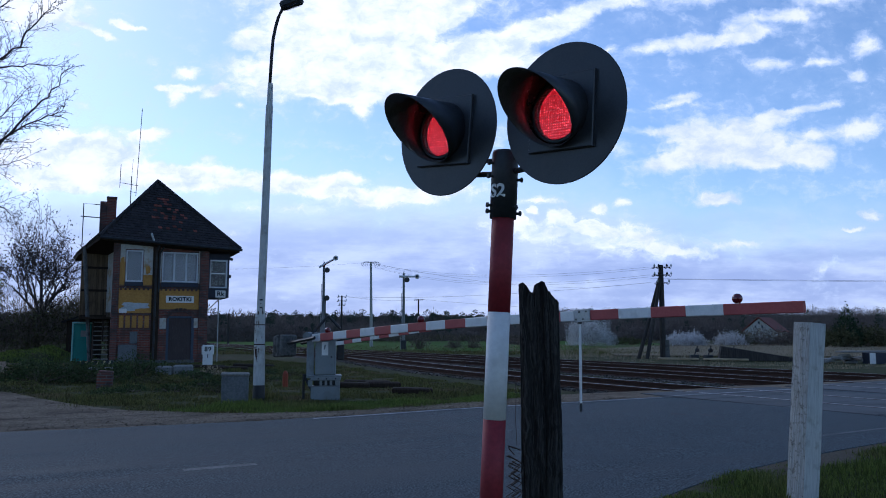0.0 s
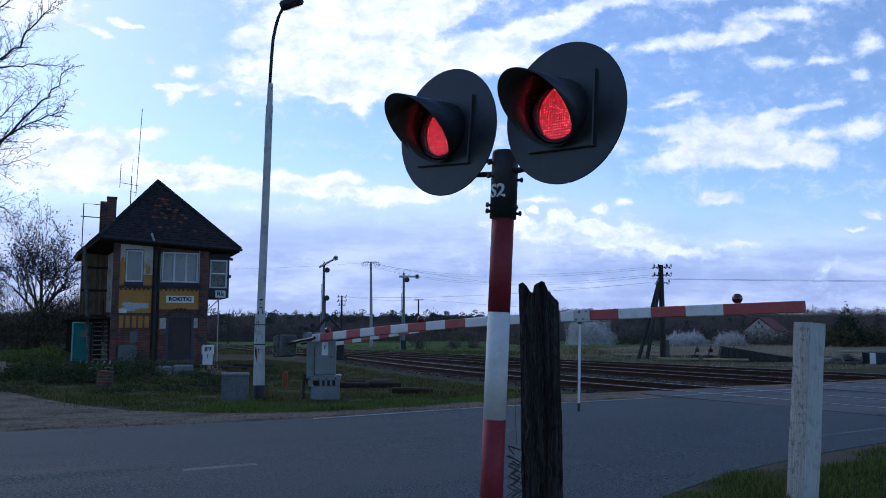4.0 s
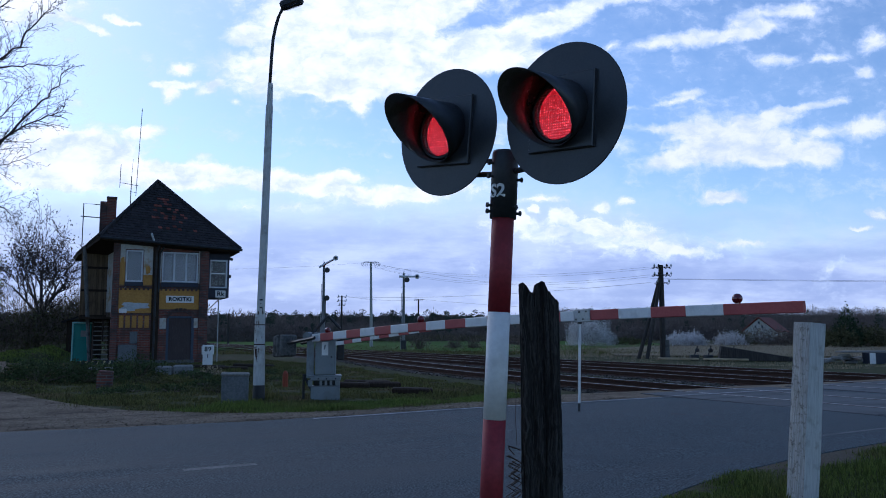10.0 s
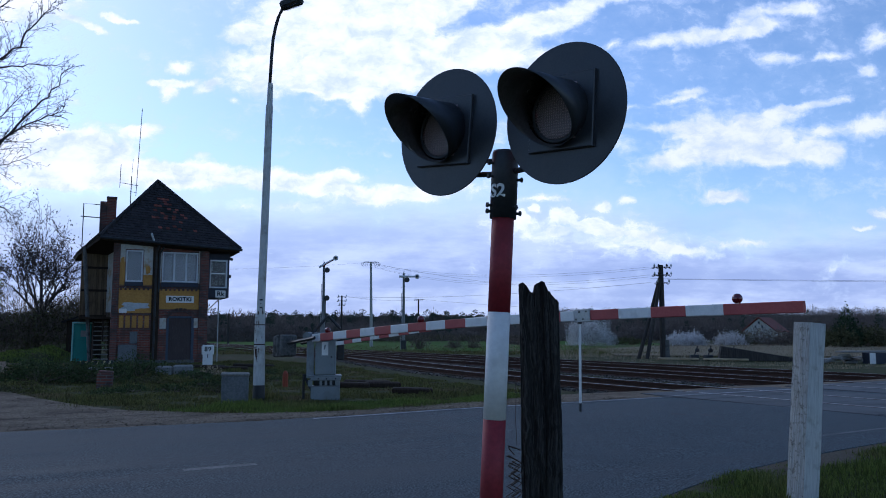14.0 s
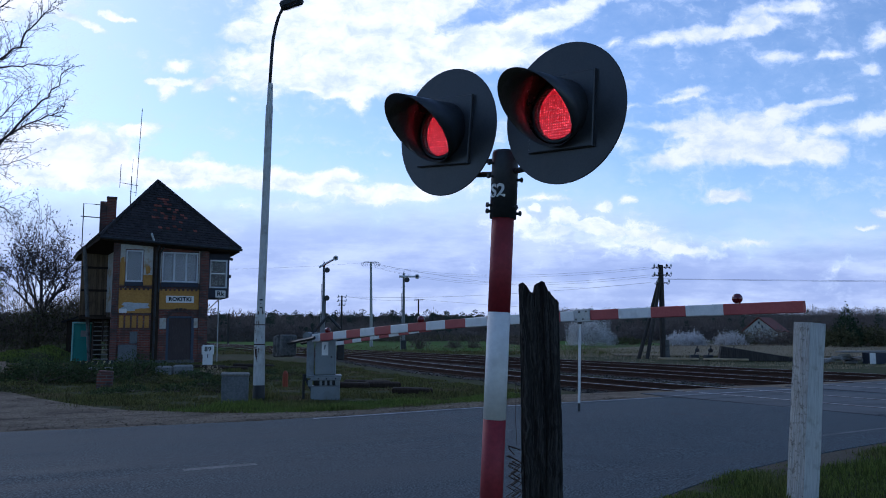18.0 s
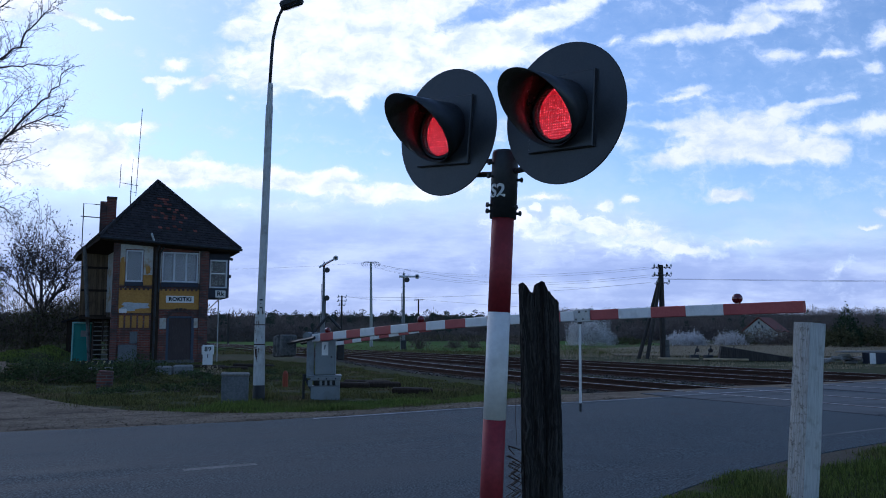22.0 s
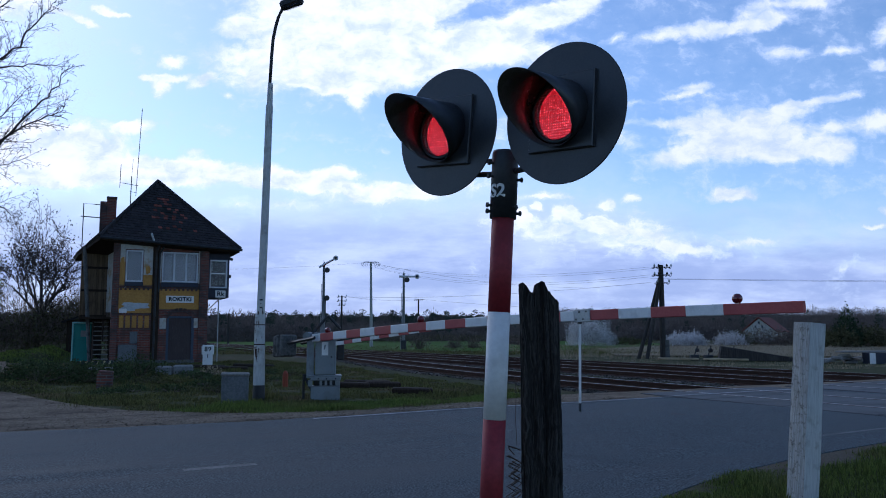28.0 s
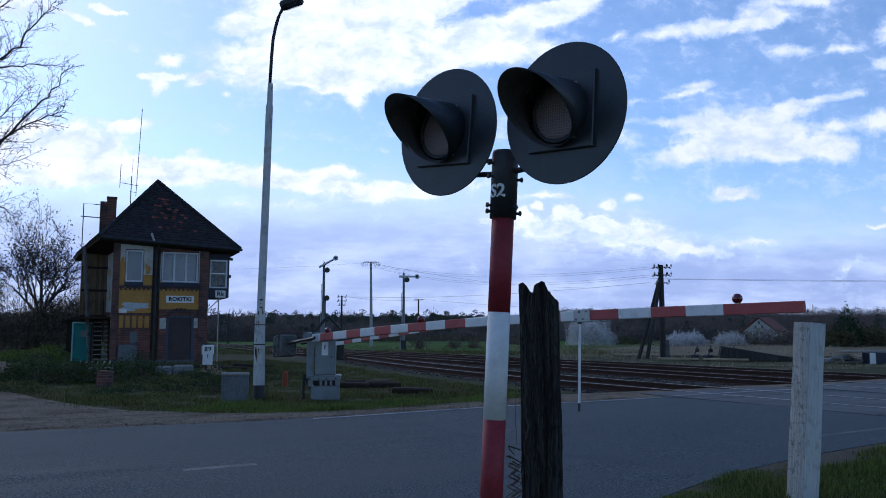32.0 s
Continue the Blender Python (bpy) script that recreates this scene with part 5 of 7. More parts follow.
def ragged_patch(u0, u1, z0, z1, mat, label, seed):
    """Bare plaster where the colour has flaked away."""
    bm, ring, cnt = bmesh.new(), [], 36
    for k in range(cnt):
        a = 2 * math.pi * k / cnt
        r = 1 + 0.28 * noise.noise(Vector((math.cos(a) * 1.7 + seed, math.sin(a) * 1.7, 0))) + 0.15 * noise.noise(Vector((math.cos(a) * 6, math.sin(a) * 6, seed)))
        c, s = math.cos(a), math.sin(a)
        m = 1 / max(abs(c), abs(s)) ** 0.6
        ring.append(bm.verts.new(((u0 + u1) / 2 + (u1 - u0) / 2 * c * m * r * 0.85, -0.026, (z0 + z1) / 2 + (z1 - z0) / 2 * s * m * r * 0.85)))
    f = bm.faces.new(ring)
    bmesh.ops.extrude_face_region(bm, geom=[f])
    for v in ring:
        v.co.y = -0.019
    part("flaked_patch", bm, mat, front, label)


ragged_patch(0.2, 1.5, 2.4, 2.72, M_BAREPLASTER, "pale bared plaster", 1.0)
ragged_patch(0.22, 0.9, 2.3, 2.5, M_BAREPLASTER, "", 4.0)
ragged_patch(1.2, 1.45, 3.95, 4.4, M_OCHRE, "", 6.0)
ragged_patch(0.17, 0.34, 4.3, 4.75, M_OCHRE, "", 7.0)
hbox("notice", 0.18, 0.5, -0.034, -0.02, 2.2, 2.42, M_WHITEPAINT, front, "white paper notice")
for u0, u1 in ((0.15, 1.52), (1.85, 3.57)):
    hbox("belt_course", u0, u1, -0.05, 0.0, 3.33, 3.42, M_DARKBRICK, front)
    i = 0
    while u0 + 0.07 + 0.19 * i < u1 - 0.05:
        hbox("dentil", u0 + 0.03 + 0.19 * i, u0 + 0.12 + 0.19 * i, -0.045, -0.021, 3.25, 3.33, M_DARKBRICK, front)
        i += 1
for i in range(5):
    u = 0.2 + 0.265 * i
    hbox("niche_panel", u, u + 0.19, -0.012, 0.0, 1.58, 2.12, M_OCHRE, front)
    hbox("niche_rib", u + 0.19, u + 0.262, -0.05, 0.0, 1.5, 2.22, M_BRICK, front)
hbox("niche_panel", 1.9, 2.17, -0.012, 0.0, 1.54, 2.02, M_PLASTER, front)
hbox("niche_panel", 3.38, 3.56, -0.012, 0.0, 1.58, 2.02, M_PLASTER, front)
hbox("belt_course", 0.15, 1.52, -0.055, 0.0, 2.14, 2.235, M_DARKBRICK, front)

# arched door
for i in range(9):
    a = radians(150 - 15 * i)
    part("arch_brick", box(2.79 + 0.68 * math.cos(a), -0.03, 1.86 + 0.5 * math.sin(a) + 0.02, 0.15, 0.06, 0.2, (0, 90 - math.degrees(a), 0), 0.006), M_DARKBRICK, front)
door = hbox("door", 2.3, 3.28, 0.06, 0.11, 0.14, 2.02, M_DOORPAINT, label="dark brown wooden door in a blue-grey frame", bevel=0.005)
for u0, u1, z0, z1 in ((2.2, 2.3, 0.02, 2.11), (3.28, 3.4, 0.02, 2.11), (2.3, 3.28, 2.02, 2.11)):
    hbox("door_frame", u0, u1, 0.0, 0.14, z0, z1, M_BLUEFRAME, door)
for i in range(6):
    hbox("door_board", 2.31 + 0.16 * i, 2.46 + 0.16 * i, 0.045, 0.0605, 0.18, 1.98, M_DOORPAINT, door)
hbox("handle", 2.4, 2.46, 0.0, 0.046, 1.05, 1.09, M_DARKSTEEL, door)
hbox("threshold", 2.16, 3.44, -0.16, 0.05, 0, 0.14, M_DARKCONCRETE, door)


def window(u0, u1, z0, z1, lights, v=0.06, parent=None, label="white framed window"):
    win = hbox("window", u0, u1, v, v + 0.02, z0, z1, M_PANE, parent or house, label)
    f = 0.065
    for a, b, c, d in ((u0, u0 + f, z0, z1), (u1 - f, u1, z0, z1), (u0 + f, u1 - f, z0, z0 + f), (u0 + f, u1 - f, z1 - f, z1)):
        hbox("frame", a, b, v - 0.035, v + 0.045, c, d, M_PVC, win)
    for i in range(1, lights):
        c = u0 + (u1 - u0) * i / lights
        hbox("mullion", c - 0.045, c + 0.04, v - 0.035, v + 0.045, z0 + f, z1 - f, M_PVC, win)
    if parent is None:
        hbox("curtain", u0 + 0.02, u1 - 0.02, v + 0.1, v + 0.115, z0 + 0.05, z1, M_CURTAIN, win)
    return win


window(0.39, 1.11, 3.63, 5.05, 1)
window(1.92, 3.5, 3.65, 5.03, 3)
for u0, u1 in ((0.37, 1.13), (1.9, 3.52)):
    hbox("sill", u0, u1, -0.1, 0.05, 3.43, 3.62, M_BLUEBOX, label="dark blue sill board")
hbox("meter_box", 0.67, 0.98, -0.14, 0.0, 0.88, 1.41, M_BOXGREY, label="grey meter box", bevel=0.01)
hbox("junction_box", 0.2, 0.98, -0.18, 0.0, 0.1, 0.84, M_BOXGREY, label="large grey junction box", bevel=0.012)
sign = hbox("station_sign", 2.14, 3.35, -0.07, -0.03, 2.72, 3.03, M_WHITEPAINT, label="white station name board with black letters")
letters("ROKITKI", 0.24, M_INK, sign, pose(2.745, -0.073, 2.875, 90, 0, 0), 0.002, "lettering", 1.1, 0.012)
hbox("wall_cable", 0.12, 3.6, -0.055, -0.03, 3.47, 3.485, M_CABLE)

# bay on the track side
bay = hbox("bay", W + 0.02, 4.95, 0.25, 2.6, 2.99, 3.42, M_BLUEBOX, label="dark boarded bay window overhanging the track side")
for u0, u1, v0, v1 in ((W + 0.02, 4.06, 0.25, 0.33), (4.86, 4.95, 0.25, 0.33), (4.87, 4.95, 0.33, 0.5), (4.87, 4.95, 2.4, 2.6)):
    hbox("bay_post", u0, u1, v0, v1, 3.42, 4.78, M_BLUEBOX, bay)
hbox("bay_head", W + 0.02, 4.95, 0.25, 2.6, 4.78, 5.3, M_BLUEBOX, bay)
# added board that keeps bright sky from showing through the bay
hbox("bay_side", 4.88, 4.94, 0.5, 2.4, 3.42, 4.78, M_BLUEBOX, bay)
hbox("bay_back", W + 0.02, 4.86, 2.52, 2.6, 3.42, 4.78, M_BLUEBOX, bay)
w3 = window(4.06, 4.86, 3.44, 4.76, 1, 0.27, bay, "white framed bay window")
hbox("glazing_bar", 4.12, 4.8, 0.24, 0.3, 4.1, 4.14, M_PVC, w3)
rk = hbox("signal_name_board", 4.34, 4.8, 0.2, 0.246, 3.0, 3.33, M_WHITEPAINT, bay, "white board with black letters")
letters("Rk", 0.3, M_INK, rk, pose(4.57, 0.197, 3.165, 90, 0, 0), 0.002, "lettering", 1.05, 0.01)
part("bay_strut", tube([(W, 0.5, 2.3), (4.6, 0.5, 2.98)], 0.03, 6), M_STEEL, bay)
part("bay_strut", tube([(4.55, 0.6, 0.02), (4.55, 0.6, 2.98)], 0.03, 6), M_STEEL, bay)
part("bay_lamp", box(5.05, 0.5, 4.85, 0.2, 0.12, 0.12, (0, 20, 0), 0.02), M_DARKSTEEL, bay)
part("bay_lamp", box(5.02, 0.5, 4.02, 0.12, 0.1, 0.16, None, 0.02), M_DARKSTEEL, bay)

# boarded stair enclosure and the open stair beneath
for i in range(9):
    u = -1.36 + 0.118 * i
    hbox("board", u, u + 0.111, 2.0, 2.035, 2.1, 5.35, M_TIMBER)
hbox("backing", -1.38, -0.3, 2.037, 2.06, 2.1, 5.35, M_DARKTIMBER)
part("pale_corner", plate([(-0.3, 2.0), (-0.02, 1.2), (-0.02, 2.0)], 2.3, 5.25), M_PLASTER, house)
for z in (2.08, 3.25, 4.3):
    hbox("rail_board", -1.4, -0.28, 1.94, 2.0, z, z + 0.1, M_DARKTIMBER)
hbox("enclosure_side", -1.42, -1.37, 2.0, 4.6, 2.1, 5.3, M_TIMBER)
hbox("landing", -1.42, 0.0, 1.0, 4.6, 1.98, 2.08, M_DARKTIMBER)
part("corner_post", tube([(-0.9, 1.5, 0), (-1.32, 1.5, 5.3)], 0.085, 8), M_DARKCONCRETE, house, "grey timber corner post")
part("stringer", tube([(-0.8, 0.2, 0.05), (-0.8, 1.9, 2.0)], 0.05, 4), M_DARKTIMBER, house, "open wooden stair")
part("stringer", tube([(-0.16, 0.2, 0.05), (-0.16, 1.9, 2.0)], 0.05, 4), M_DARKTIMBER, house)
for i in range(9):
    hbox("tread", -0.79, -0.17, 0.2 + 0.19 * i, 0.44 + 0.19 * i, 0.18 + 0.205 * i, 0.225 + 0.205 * i, M_OLDCONCRETE)
part("handrail", tube([(-0.42, 0.3, 1.0), (-0.42, 1.9, 2.9)], 0.03, 6), M_DARKTIMBER, house)


# roof
APEX, RIDGE = Vector((1.75, 1.9, 8.57)), Vector((1.75, 3.9, 8.57))
FL, FR, BR, BL = Vector((-0.72, -0.4, 5.58)), Vector((5.3, -0.4, 5.26)), Vector((5.3, 6.0, 5.26)), Vector((-1.75, 6.0, 5.1))
ML = Vector((-1.6, 2.6, 5.08))
bm = bmesh.new()
vs = [bm.verts.new(p) for p in (FL, FR, BR, BL, ML, APEX, RIDGE)]
under = [bm.verts.new(p - Vector((0, 0, 0.16))) for p in (FL, FR, BR, BL, ML)]
for f in ((0, 1, 5), (1, 2, 6, 5), (2, 3, 6), (3, 4, 5, 6), (4, 0, 5)):
    bm.faces.new([vs[i] for i in f])
for i in range(5):
    j = (i + 1) % 5
    bm.faces.new((vs[i], under[i], under[j], vs[j]))
bm.faces.new(under)
bmesh.ops.recalc_face_normals(bm, faces=bm.faces)
roof = part("roof", bm, M_DARKTIMBER, house, "steep hip roof of dark mossy tiles with a few newer red ones")


def lay_tiles(a, b, top_a, top_b, skip=None):
    """Overlapping tiles in courses on a face whose lower edge is a-b and upper edge top_a-top_b. Returns tile corners."""
    rows = int((((a + b) / 2) - ((top_a + top_b) / 2)).length / 0.155)
    nrm = (b - a).cross(top_a - a).normalized()
    up = ((top_a + top_b) / 2 - (a + b) / 2) / rows
    out = []
    for r in range(rows):
        l0, r0 = a.lerp(top_a, r / rows), b.lerp(top_b, r / rows)
        ln = (r0 - l0).length
        cnt = max(1, int(ln / 0.17))
        e = (r0 - l0) / cnt
        off = 0.5 * (r % 2)
        for k in range(cnt):
            p = l0 + e * (k + (off if 0 < k < cnt - 1 else 0) * 0.4)
            q = [p, p + e * 0.96, p + e * 0.96 + up * 1.12, p + up * 1.12]
            lift = nrm * 0.045
            out.append((r, k / cnt, [q[0] + lift, q[1] + lift, q[2] + nrm * 0.012, q[3] + nrm * 0.012], nrm))
    return out


red_tiles, courses = [], {}
rng = random.Random(11)
for fi, (a, b, c, d) in enumerate(((FL, FR, APEX, APEX), (FR, BR, APEX, RIDGE), (BL, ML, RIDGE, APEX), (ML, FL, APEX, APEX), (BR, BL, RIDGE, RIDGE))):
    for r, t, q, nrm in lay_tiles(a, b, c, d):
        if fi == 0 and 5 <= r <= 17 and 0.3 < t < 0.72 and noise.noise(Vector((r * 0.3, t * 6, 3))) > -0.12 and rng.random() < 0.33:
            red_tiles.append((q, nrm))
            continue
        j = [p + nrm * rng.uniform(-0.012, 0.016) for p in q]
        verts, faces = courses.setdefault((fi, r), ([], []))
        i0 = len(verts)
        lip = [p - nrm * 0.035 for p in j[:2]]
        mid = (j[0] + j[1]) / 2 + (j[0] - j[3]).normalized() * 0.03
        verts += [tuple(p) for p in j + lip + [mid, mid - nrm * 0.035]]
        faces += [(i0, i0 + 6, i0 + 1, i0 + 2, i0 + 3), (i0 + 4, i0 + 7, i0 + 6, i0), (i0 + 7, i0 + 5, i0 + 1, i0 + 6), (i0 + 4, i0, i0 + 3), (i0 + 5, i0 + 2, i0 + 1)]
rest = ([], [])
for (fi, r), (verts, faces) in courses.items():
    if fi == 0 and r < 12:          # the courses nearest the eaves, tile by tile
        for k in range(len(verts) // 8):
            tile = new("tile", raw("tile", verts[8 * k:8 * k + 8], [tuple(i - 8 * k for i in f) for f in faces[5 * k:5 * k + 5]], M_ROOFTILE))
            tile.parent = roof
    else:
        i0 = len(rest[0])
        rest[0].extend(verts)
        rest[1].extend(tuple(i + i0 for i in f) for f in faces)
covering = new("tile_covering", raw("tile_covering", rest[0], rest[1], M_ROOFTILE))
covering.parent = roof
tagged(covering, "courses of dark mossy clay tiles", kind="stuff")
for q, nrm in red_tiles:
    bm = bmesh.new()
    t = [bm.verts.new(p + nrm * 0.004) for p in q]
    u = [bm.verts.new(p - nrm * 0.025) for p in q[:2]]
    bm.faces.new(t)
    bm.faces.new((u[0], u[1], t[1], t[0]))
    part("tile", bm, M_NEWTILE, roof, "newer red clay tile")
for a, b in ((APEX, FL), (APEX, FR), (APEX, RIDGE), (RIDGE, BR), (RIDGE, BL)):
    bm = bmesh.new()
    cnt = int((b - a).length / 0.36)
    for i in range(cnt):
        p, q = a.lerp(b, i / cnt), a.lerp(b, (i + 1.1) / cnt)
        add_tube(bm, [p + Vector((0, 0, 0.05)), q + Vector((0, 0, 0.03))], [0.075, 0.09], 8)
    part("hip_tiles", bm, M_ROOFTILE, roof)
part("gutter", tube([FL + Vector((0, -0.08, -0.06)), FR + Vector((0.1, -0.08, -0.06))], 0.06, 8), M_DARKSTEEL, roof)
part("loose_flashing", box(1.45, -0.45, 5.6, 0.09, 0.05, 0.42, (0, -18, 0), 0.01), M_STEEL, roof, "bent loose metal flashing")

chimney = part("chimney", box(-0.22, 3.0, 6.65, 0.42, 0.5, 2.2, None, 0.01), M_BRICK, house, "weathered brick chimney beside a sooty flue")
hbox("chimney_cap", -0.45, 0.01, 2.7, 3.3, 7.74, 7.84, M_DARKBRICK, chimney)
part("flue", box(-0.58, 3.0, 6.5, 0.29, 0.42, 2.2, None, 0.01), M_DARKBRICK, chimney)
bm = bmesh.new()
add_tube(bm, [(-1.44, 2.6, 5.0), (-1.44, 2.6, 7.42), (-0.75, 2.8, 7.42)], 0.022, 6)
add_tube(bm, [(-1.55, 2.6, 6.8), (-0.72, 2.8, 6.8)], 0.025, 6)
part("pipe_frame", bm, M_DARKSTEEL, house, "thin steel pipe frame beside the chimney")
bm = bmesh.new()
for pts, r in ((((0.6, 3.0, 7.0), (0.62, 3.0, 8.95)), 0.02), (((0.1, 3.0, 8.35), (0.12, 3.0, 9.5)), 0.014), (((0.1, 3.0, 8.6), (0.95, 3.0, 8.5)), 0.012), (((0.84, 3.0, 8.0), (0.98, 3.0, 12.38)), 0.014), (((0.62, 3.0, 8.9), (0.66, 3.0, 9.8)), 0.006), (((0.55, 3.0, 8.2), (0.9, 3.0, 8.15)), 0.01)):
    add_tube(bm, pts, r, 6)
part("aerials", bm, M_DARKSTEEL, house, "thin radio aerials on the roof")


# ---- things round the signal box ----
cabin = thing("toilet_cabin", BOX @ pose(-1.24, 3.0, -0.1), "teal plastic portable toilet cabin beside the stair", "toilet cabin")
part("body", box(0, 0.5, 0.95, 0.8, 1.0, 1.9, None, 0.03), M_TEAL, cabin)
part("corner_strip", box(-0.41, 0.0, 0.95, 0.07, 0.07, 1.92, None, 0.015), M_TEALEDGE, cabin)
part("roof_rim", box(0, 0.5, 1.92, 0.9, 1.08, 0.09, None, 0.03), M_TEALEDGE, cabin)
part("door_panel", box(0.02, -0.015, 0.92, 0.62, 0.03, 1.7, None, 0.01), M_TEAL, cabin)
part("notice", box(0.06, -0.035, 1.42, 0.26, 0.01, 0.28), M_GREYPAINT, cabin)
shed = thing("shed", BOX @ pose(-1.15, 5.6, 0.0), "low dark timber shed behind the signal box", "shed")
part("wall", box(0, 1.0, 1.0, 1.6, 2.0, 2.0, None, 0.01), M_DARKTIMBER, shed)
part("roof", box(-0.05, 1.0, 2.25, 2.1, 2.3, 0.08, (0, -20, 0), 0.01), M_ROOFTILE, shed)

step = thing("concrete_step", pose(-8.72, 25.9, -0.1, 0, 0, 14), "crumbling pale concrete block step before the door", "step")
part("block", box(-0.3, 0, 0.15, 0.5, 0.5, 0.34, None, 0.05), M_OLDCONCRETE, step)
part("block", box(0.28, 0.03, 0.17, 0.62, 0.5, 0.36, None, 0.05), M_OLDCONCRETE, step)
stump = thing("brick_stump", pose(-8.2, 19.4, -0.1, 0, 1, 20), "weathered low brick pillar stump", "stump")
part("pillar", box(0, 0, 0.22, 0.36, 0.34, 0.44, None, 0.04), M_DARKBRICK, stump)
part("cap", box(0.02, 0, 0.45, 0.34, 0.3, 0.05, (0, 5, 0), 0.015), M_DARKBRICK, stump)
slab = thing("concrete_slab", pose(-12.4, 29.0, -0.05, 0, 0, 10), "pale concrete slab lying in the grass", "slab")
part("slab", box(0, 0, 0.06, 1.1, 0.6, 0.08, None, 0.02), M_OLDCONCRETE, slab)
slab = thing("concrete_slab", pose(-14.0, 29.6, -0.05, 0, 0, 4), "thin pale concrete strip lying in the grass", "slab")
part("slab", box(0, 0, 0.05, 0.7, 0.3, 0.06, None, 0.02), M_OLDCONCRETE, slab)
kerb = thing("striped_edge", BOX @ pose(-0.7, -1.1, 0), "low yellow and black striped hazard board", "hazard board")
part("board", box(0, 0, 0.1, 1.4, 0.05, 0.16, None, 0.01), M_BLACKPAINT, kerb)
for i in range(6):
    part("stripe", box(-0.58 + 0.23 * i, -0.03, 0.1, 0.07, 0.012, 0.16, (0, 25, 0)), M_YELLOW, kerb)
marker = thing("marker_stake", pose(-3.92, 19.9, -0.08), "short orange marker stake in the grass", "stake")
part("stake", tube([(0, 0, 0), (0.0, 0, 0.36), (0, 0, 0.43)], [0.07, 0.07, 0.03], 8), M_ORANGE, marker)

rng = random.Random(21)
for i, (x, y, ln, rz) in enumerate(((-1.95, 20.6, 1.2, 4), (-1.5, 19.9, 0.9, 12), (-2.2, 19.7, 0.8, -6), (-0.68, 17.8, 0.9, 3), (-9.0, 30.4, 1.4, 12), (-7.9, 29.2, 1.5, 5), (-7.4, 31.2, 1.6, -4))):
    log = thing("old_sleeper", pose(x, y, -0.05, 0, 0, rz), "discarded dark tarred wooden sleeper in the grass", "sleeper", "discarded sleepers")
    part("timber", box(0, 0, 0.06, ln, 0.24, 0.13, (4, 1.5, 0), 0.03), M_DARKTIMBER, log)


# ---- signals, masts and lines along the railway ----
def semaphore(x, y, h, arm_up, lower_arm, label):
    s = thing("semaphore_signal", pose(x, y, -0.06), label, "semaphore", "semaphores by the tracks")
    bm = bmesh.new()
    for sx, sy in ((-0.095, -0.1), (0.095, -0.1), (-0.095, 0.1), (0.095, 0.1)):
        add_tube(bm, [(sx, sy, 0.7), (sx * 0.5, sy * 0.5, h)], 0.03, 4)
    for i in range(int(h / 0.45)):
        z = 0.8 + 0.45 * i
        k = 1 - 0.5 * z / h
        d = 1 if i % 2 else -1
        for yy in (-0.1, 0.1):
            add_tube(bm, [(-0.095 * k * d, yy * k, z), (0.095 * k * d, yy * k, min(z + 0.45, h))], 0.016, 4)
    add_box(bm, 0, 0.02, h / 2 + 0.3, 0.1, 0.05, h - 0.7)
    part("mast", bm, M_MAST, s, "weathered grey lattice mast")
    part("foot", box(0, 0, 0.38, 0.42, 0.4, 0.8, None, 0.03), M_BLACKPAINT, s)
    for z in ((h - 0.3, h - 2.35) if lower_arm else (h - 0.3,)):
        first = z > h - 1
        ang = radians(arm_up if first else -80)
        c = Vector((math.cos(ang), 0, math.sin(ang)))
        if first:
            arm = part("arm", tube([Vector((-0.25, -0.16, z)) - c * 0.1, Vector((-0.1, -0.16, z)) + c * 1.0], [0.09, 0.07], 4), M_WHITEPAINT, s, "white and red signal arm")
            part("arm_disc", lathe([(0.0005, -0.02), (0.19, -0.02), (0.19, 0.02), (0.0005, 0.02)], 18, "Y"), M_WHITEPAINT, arm, at=Matrix.Translation(Vector((-0.1, -0.16, z)) + c * 1.15))
            part("arm_disc_centre", lathe([(0.0005, -0.012), (0.1, -0.012), (0.1, 0.012), (0.0005, 0.012)], 16, "Y"), M_DARKSTEEL, arm, at=Matrix.Translation(Vector((-0.1, -0.186, z)) + c * 1.15))
            part("arm_stripe", tube([Vector((-0.05, -0.21, z)), Vector((-0.1, -0.21, z)) + c * 0.95], 0.022, 4), M_REDPAINT, arm)
        lampbox = part("signal_lantern", box(0.2, -0.05, z - 0.28, 0.22, 0.26, 0.3, None, 0.05), M_BLACKPAINT, s)
        part("spectacle", lathe([(0.0005, -0.02), (0.2, -0.02), (0.2, 0.02), (0.0005, 0.02)], 14, "Y"), M_BLACKPAINT, lampbox, at=pose(0.27, -0.22, z - 0.26, 0, 25, 20))
    if lower_arm:
        # black strip painting the mast's shaded right side
        part("lamp_rail", box(0.15, -0.06, h - 3.4, 0.07, 0.1, 1.9, None, 0.01), M_BLACKPAINT, s)
    for i in range(9):
        part("ladder_rung", tube([(-0.2, 0.05, 0.9 + 0.5 * i), (-0.1, 0.05, 0.9 + 0.5 * i)], 0.018, 4), M_STEEL, s)
    part("ladder_rail", tube([(-0.22, 0.05, 0.0), (-0.16, 0.05, h - 1.6)], 0.02, 4), M_STEEL, s)
    return s


semaphore(-8.75, 58, 6.5, 33, True, "grey lattice semaphore signal with its arm raised")
semaphore(-3.08, 62, 6.05, 0, False, "grey lattice semaphore signal with its arm level")


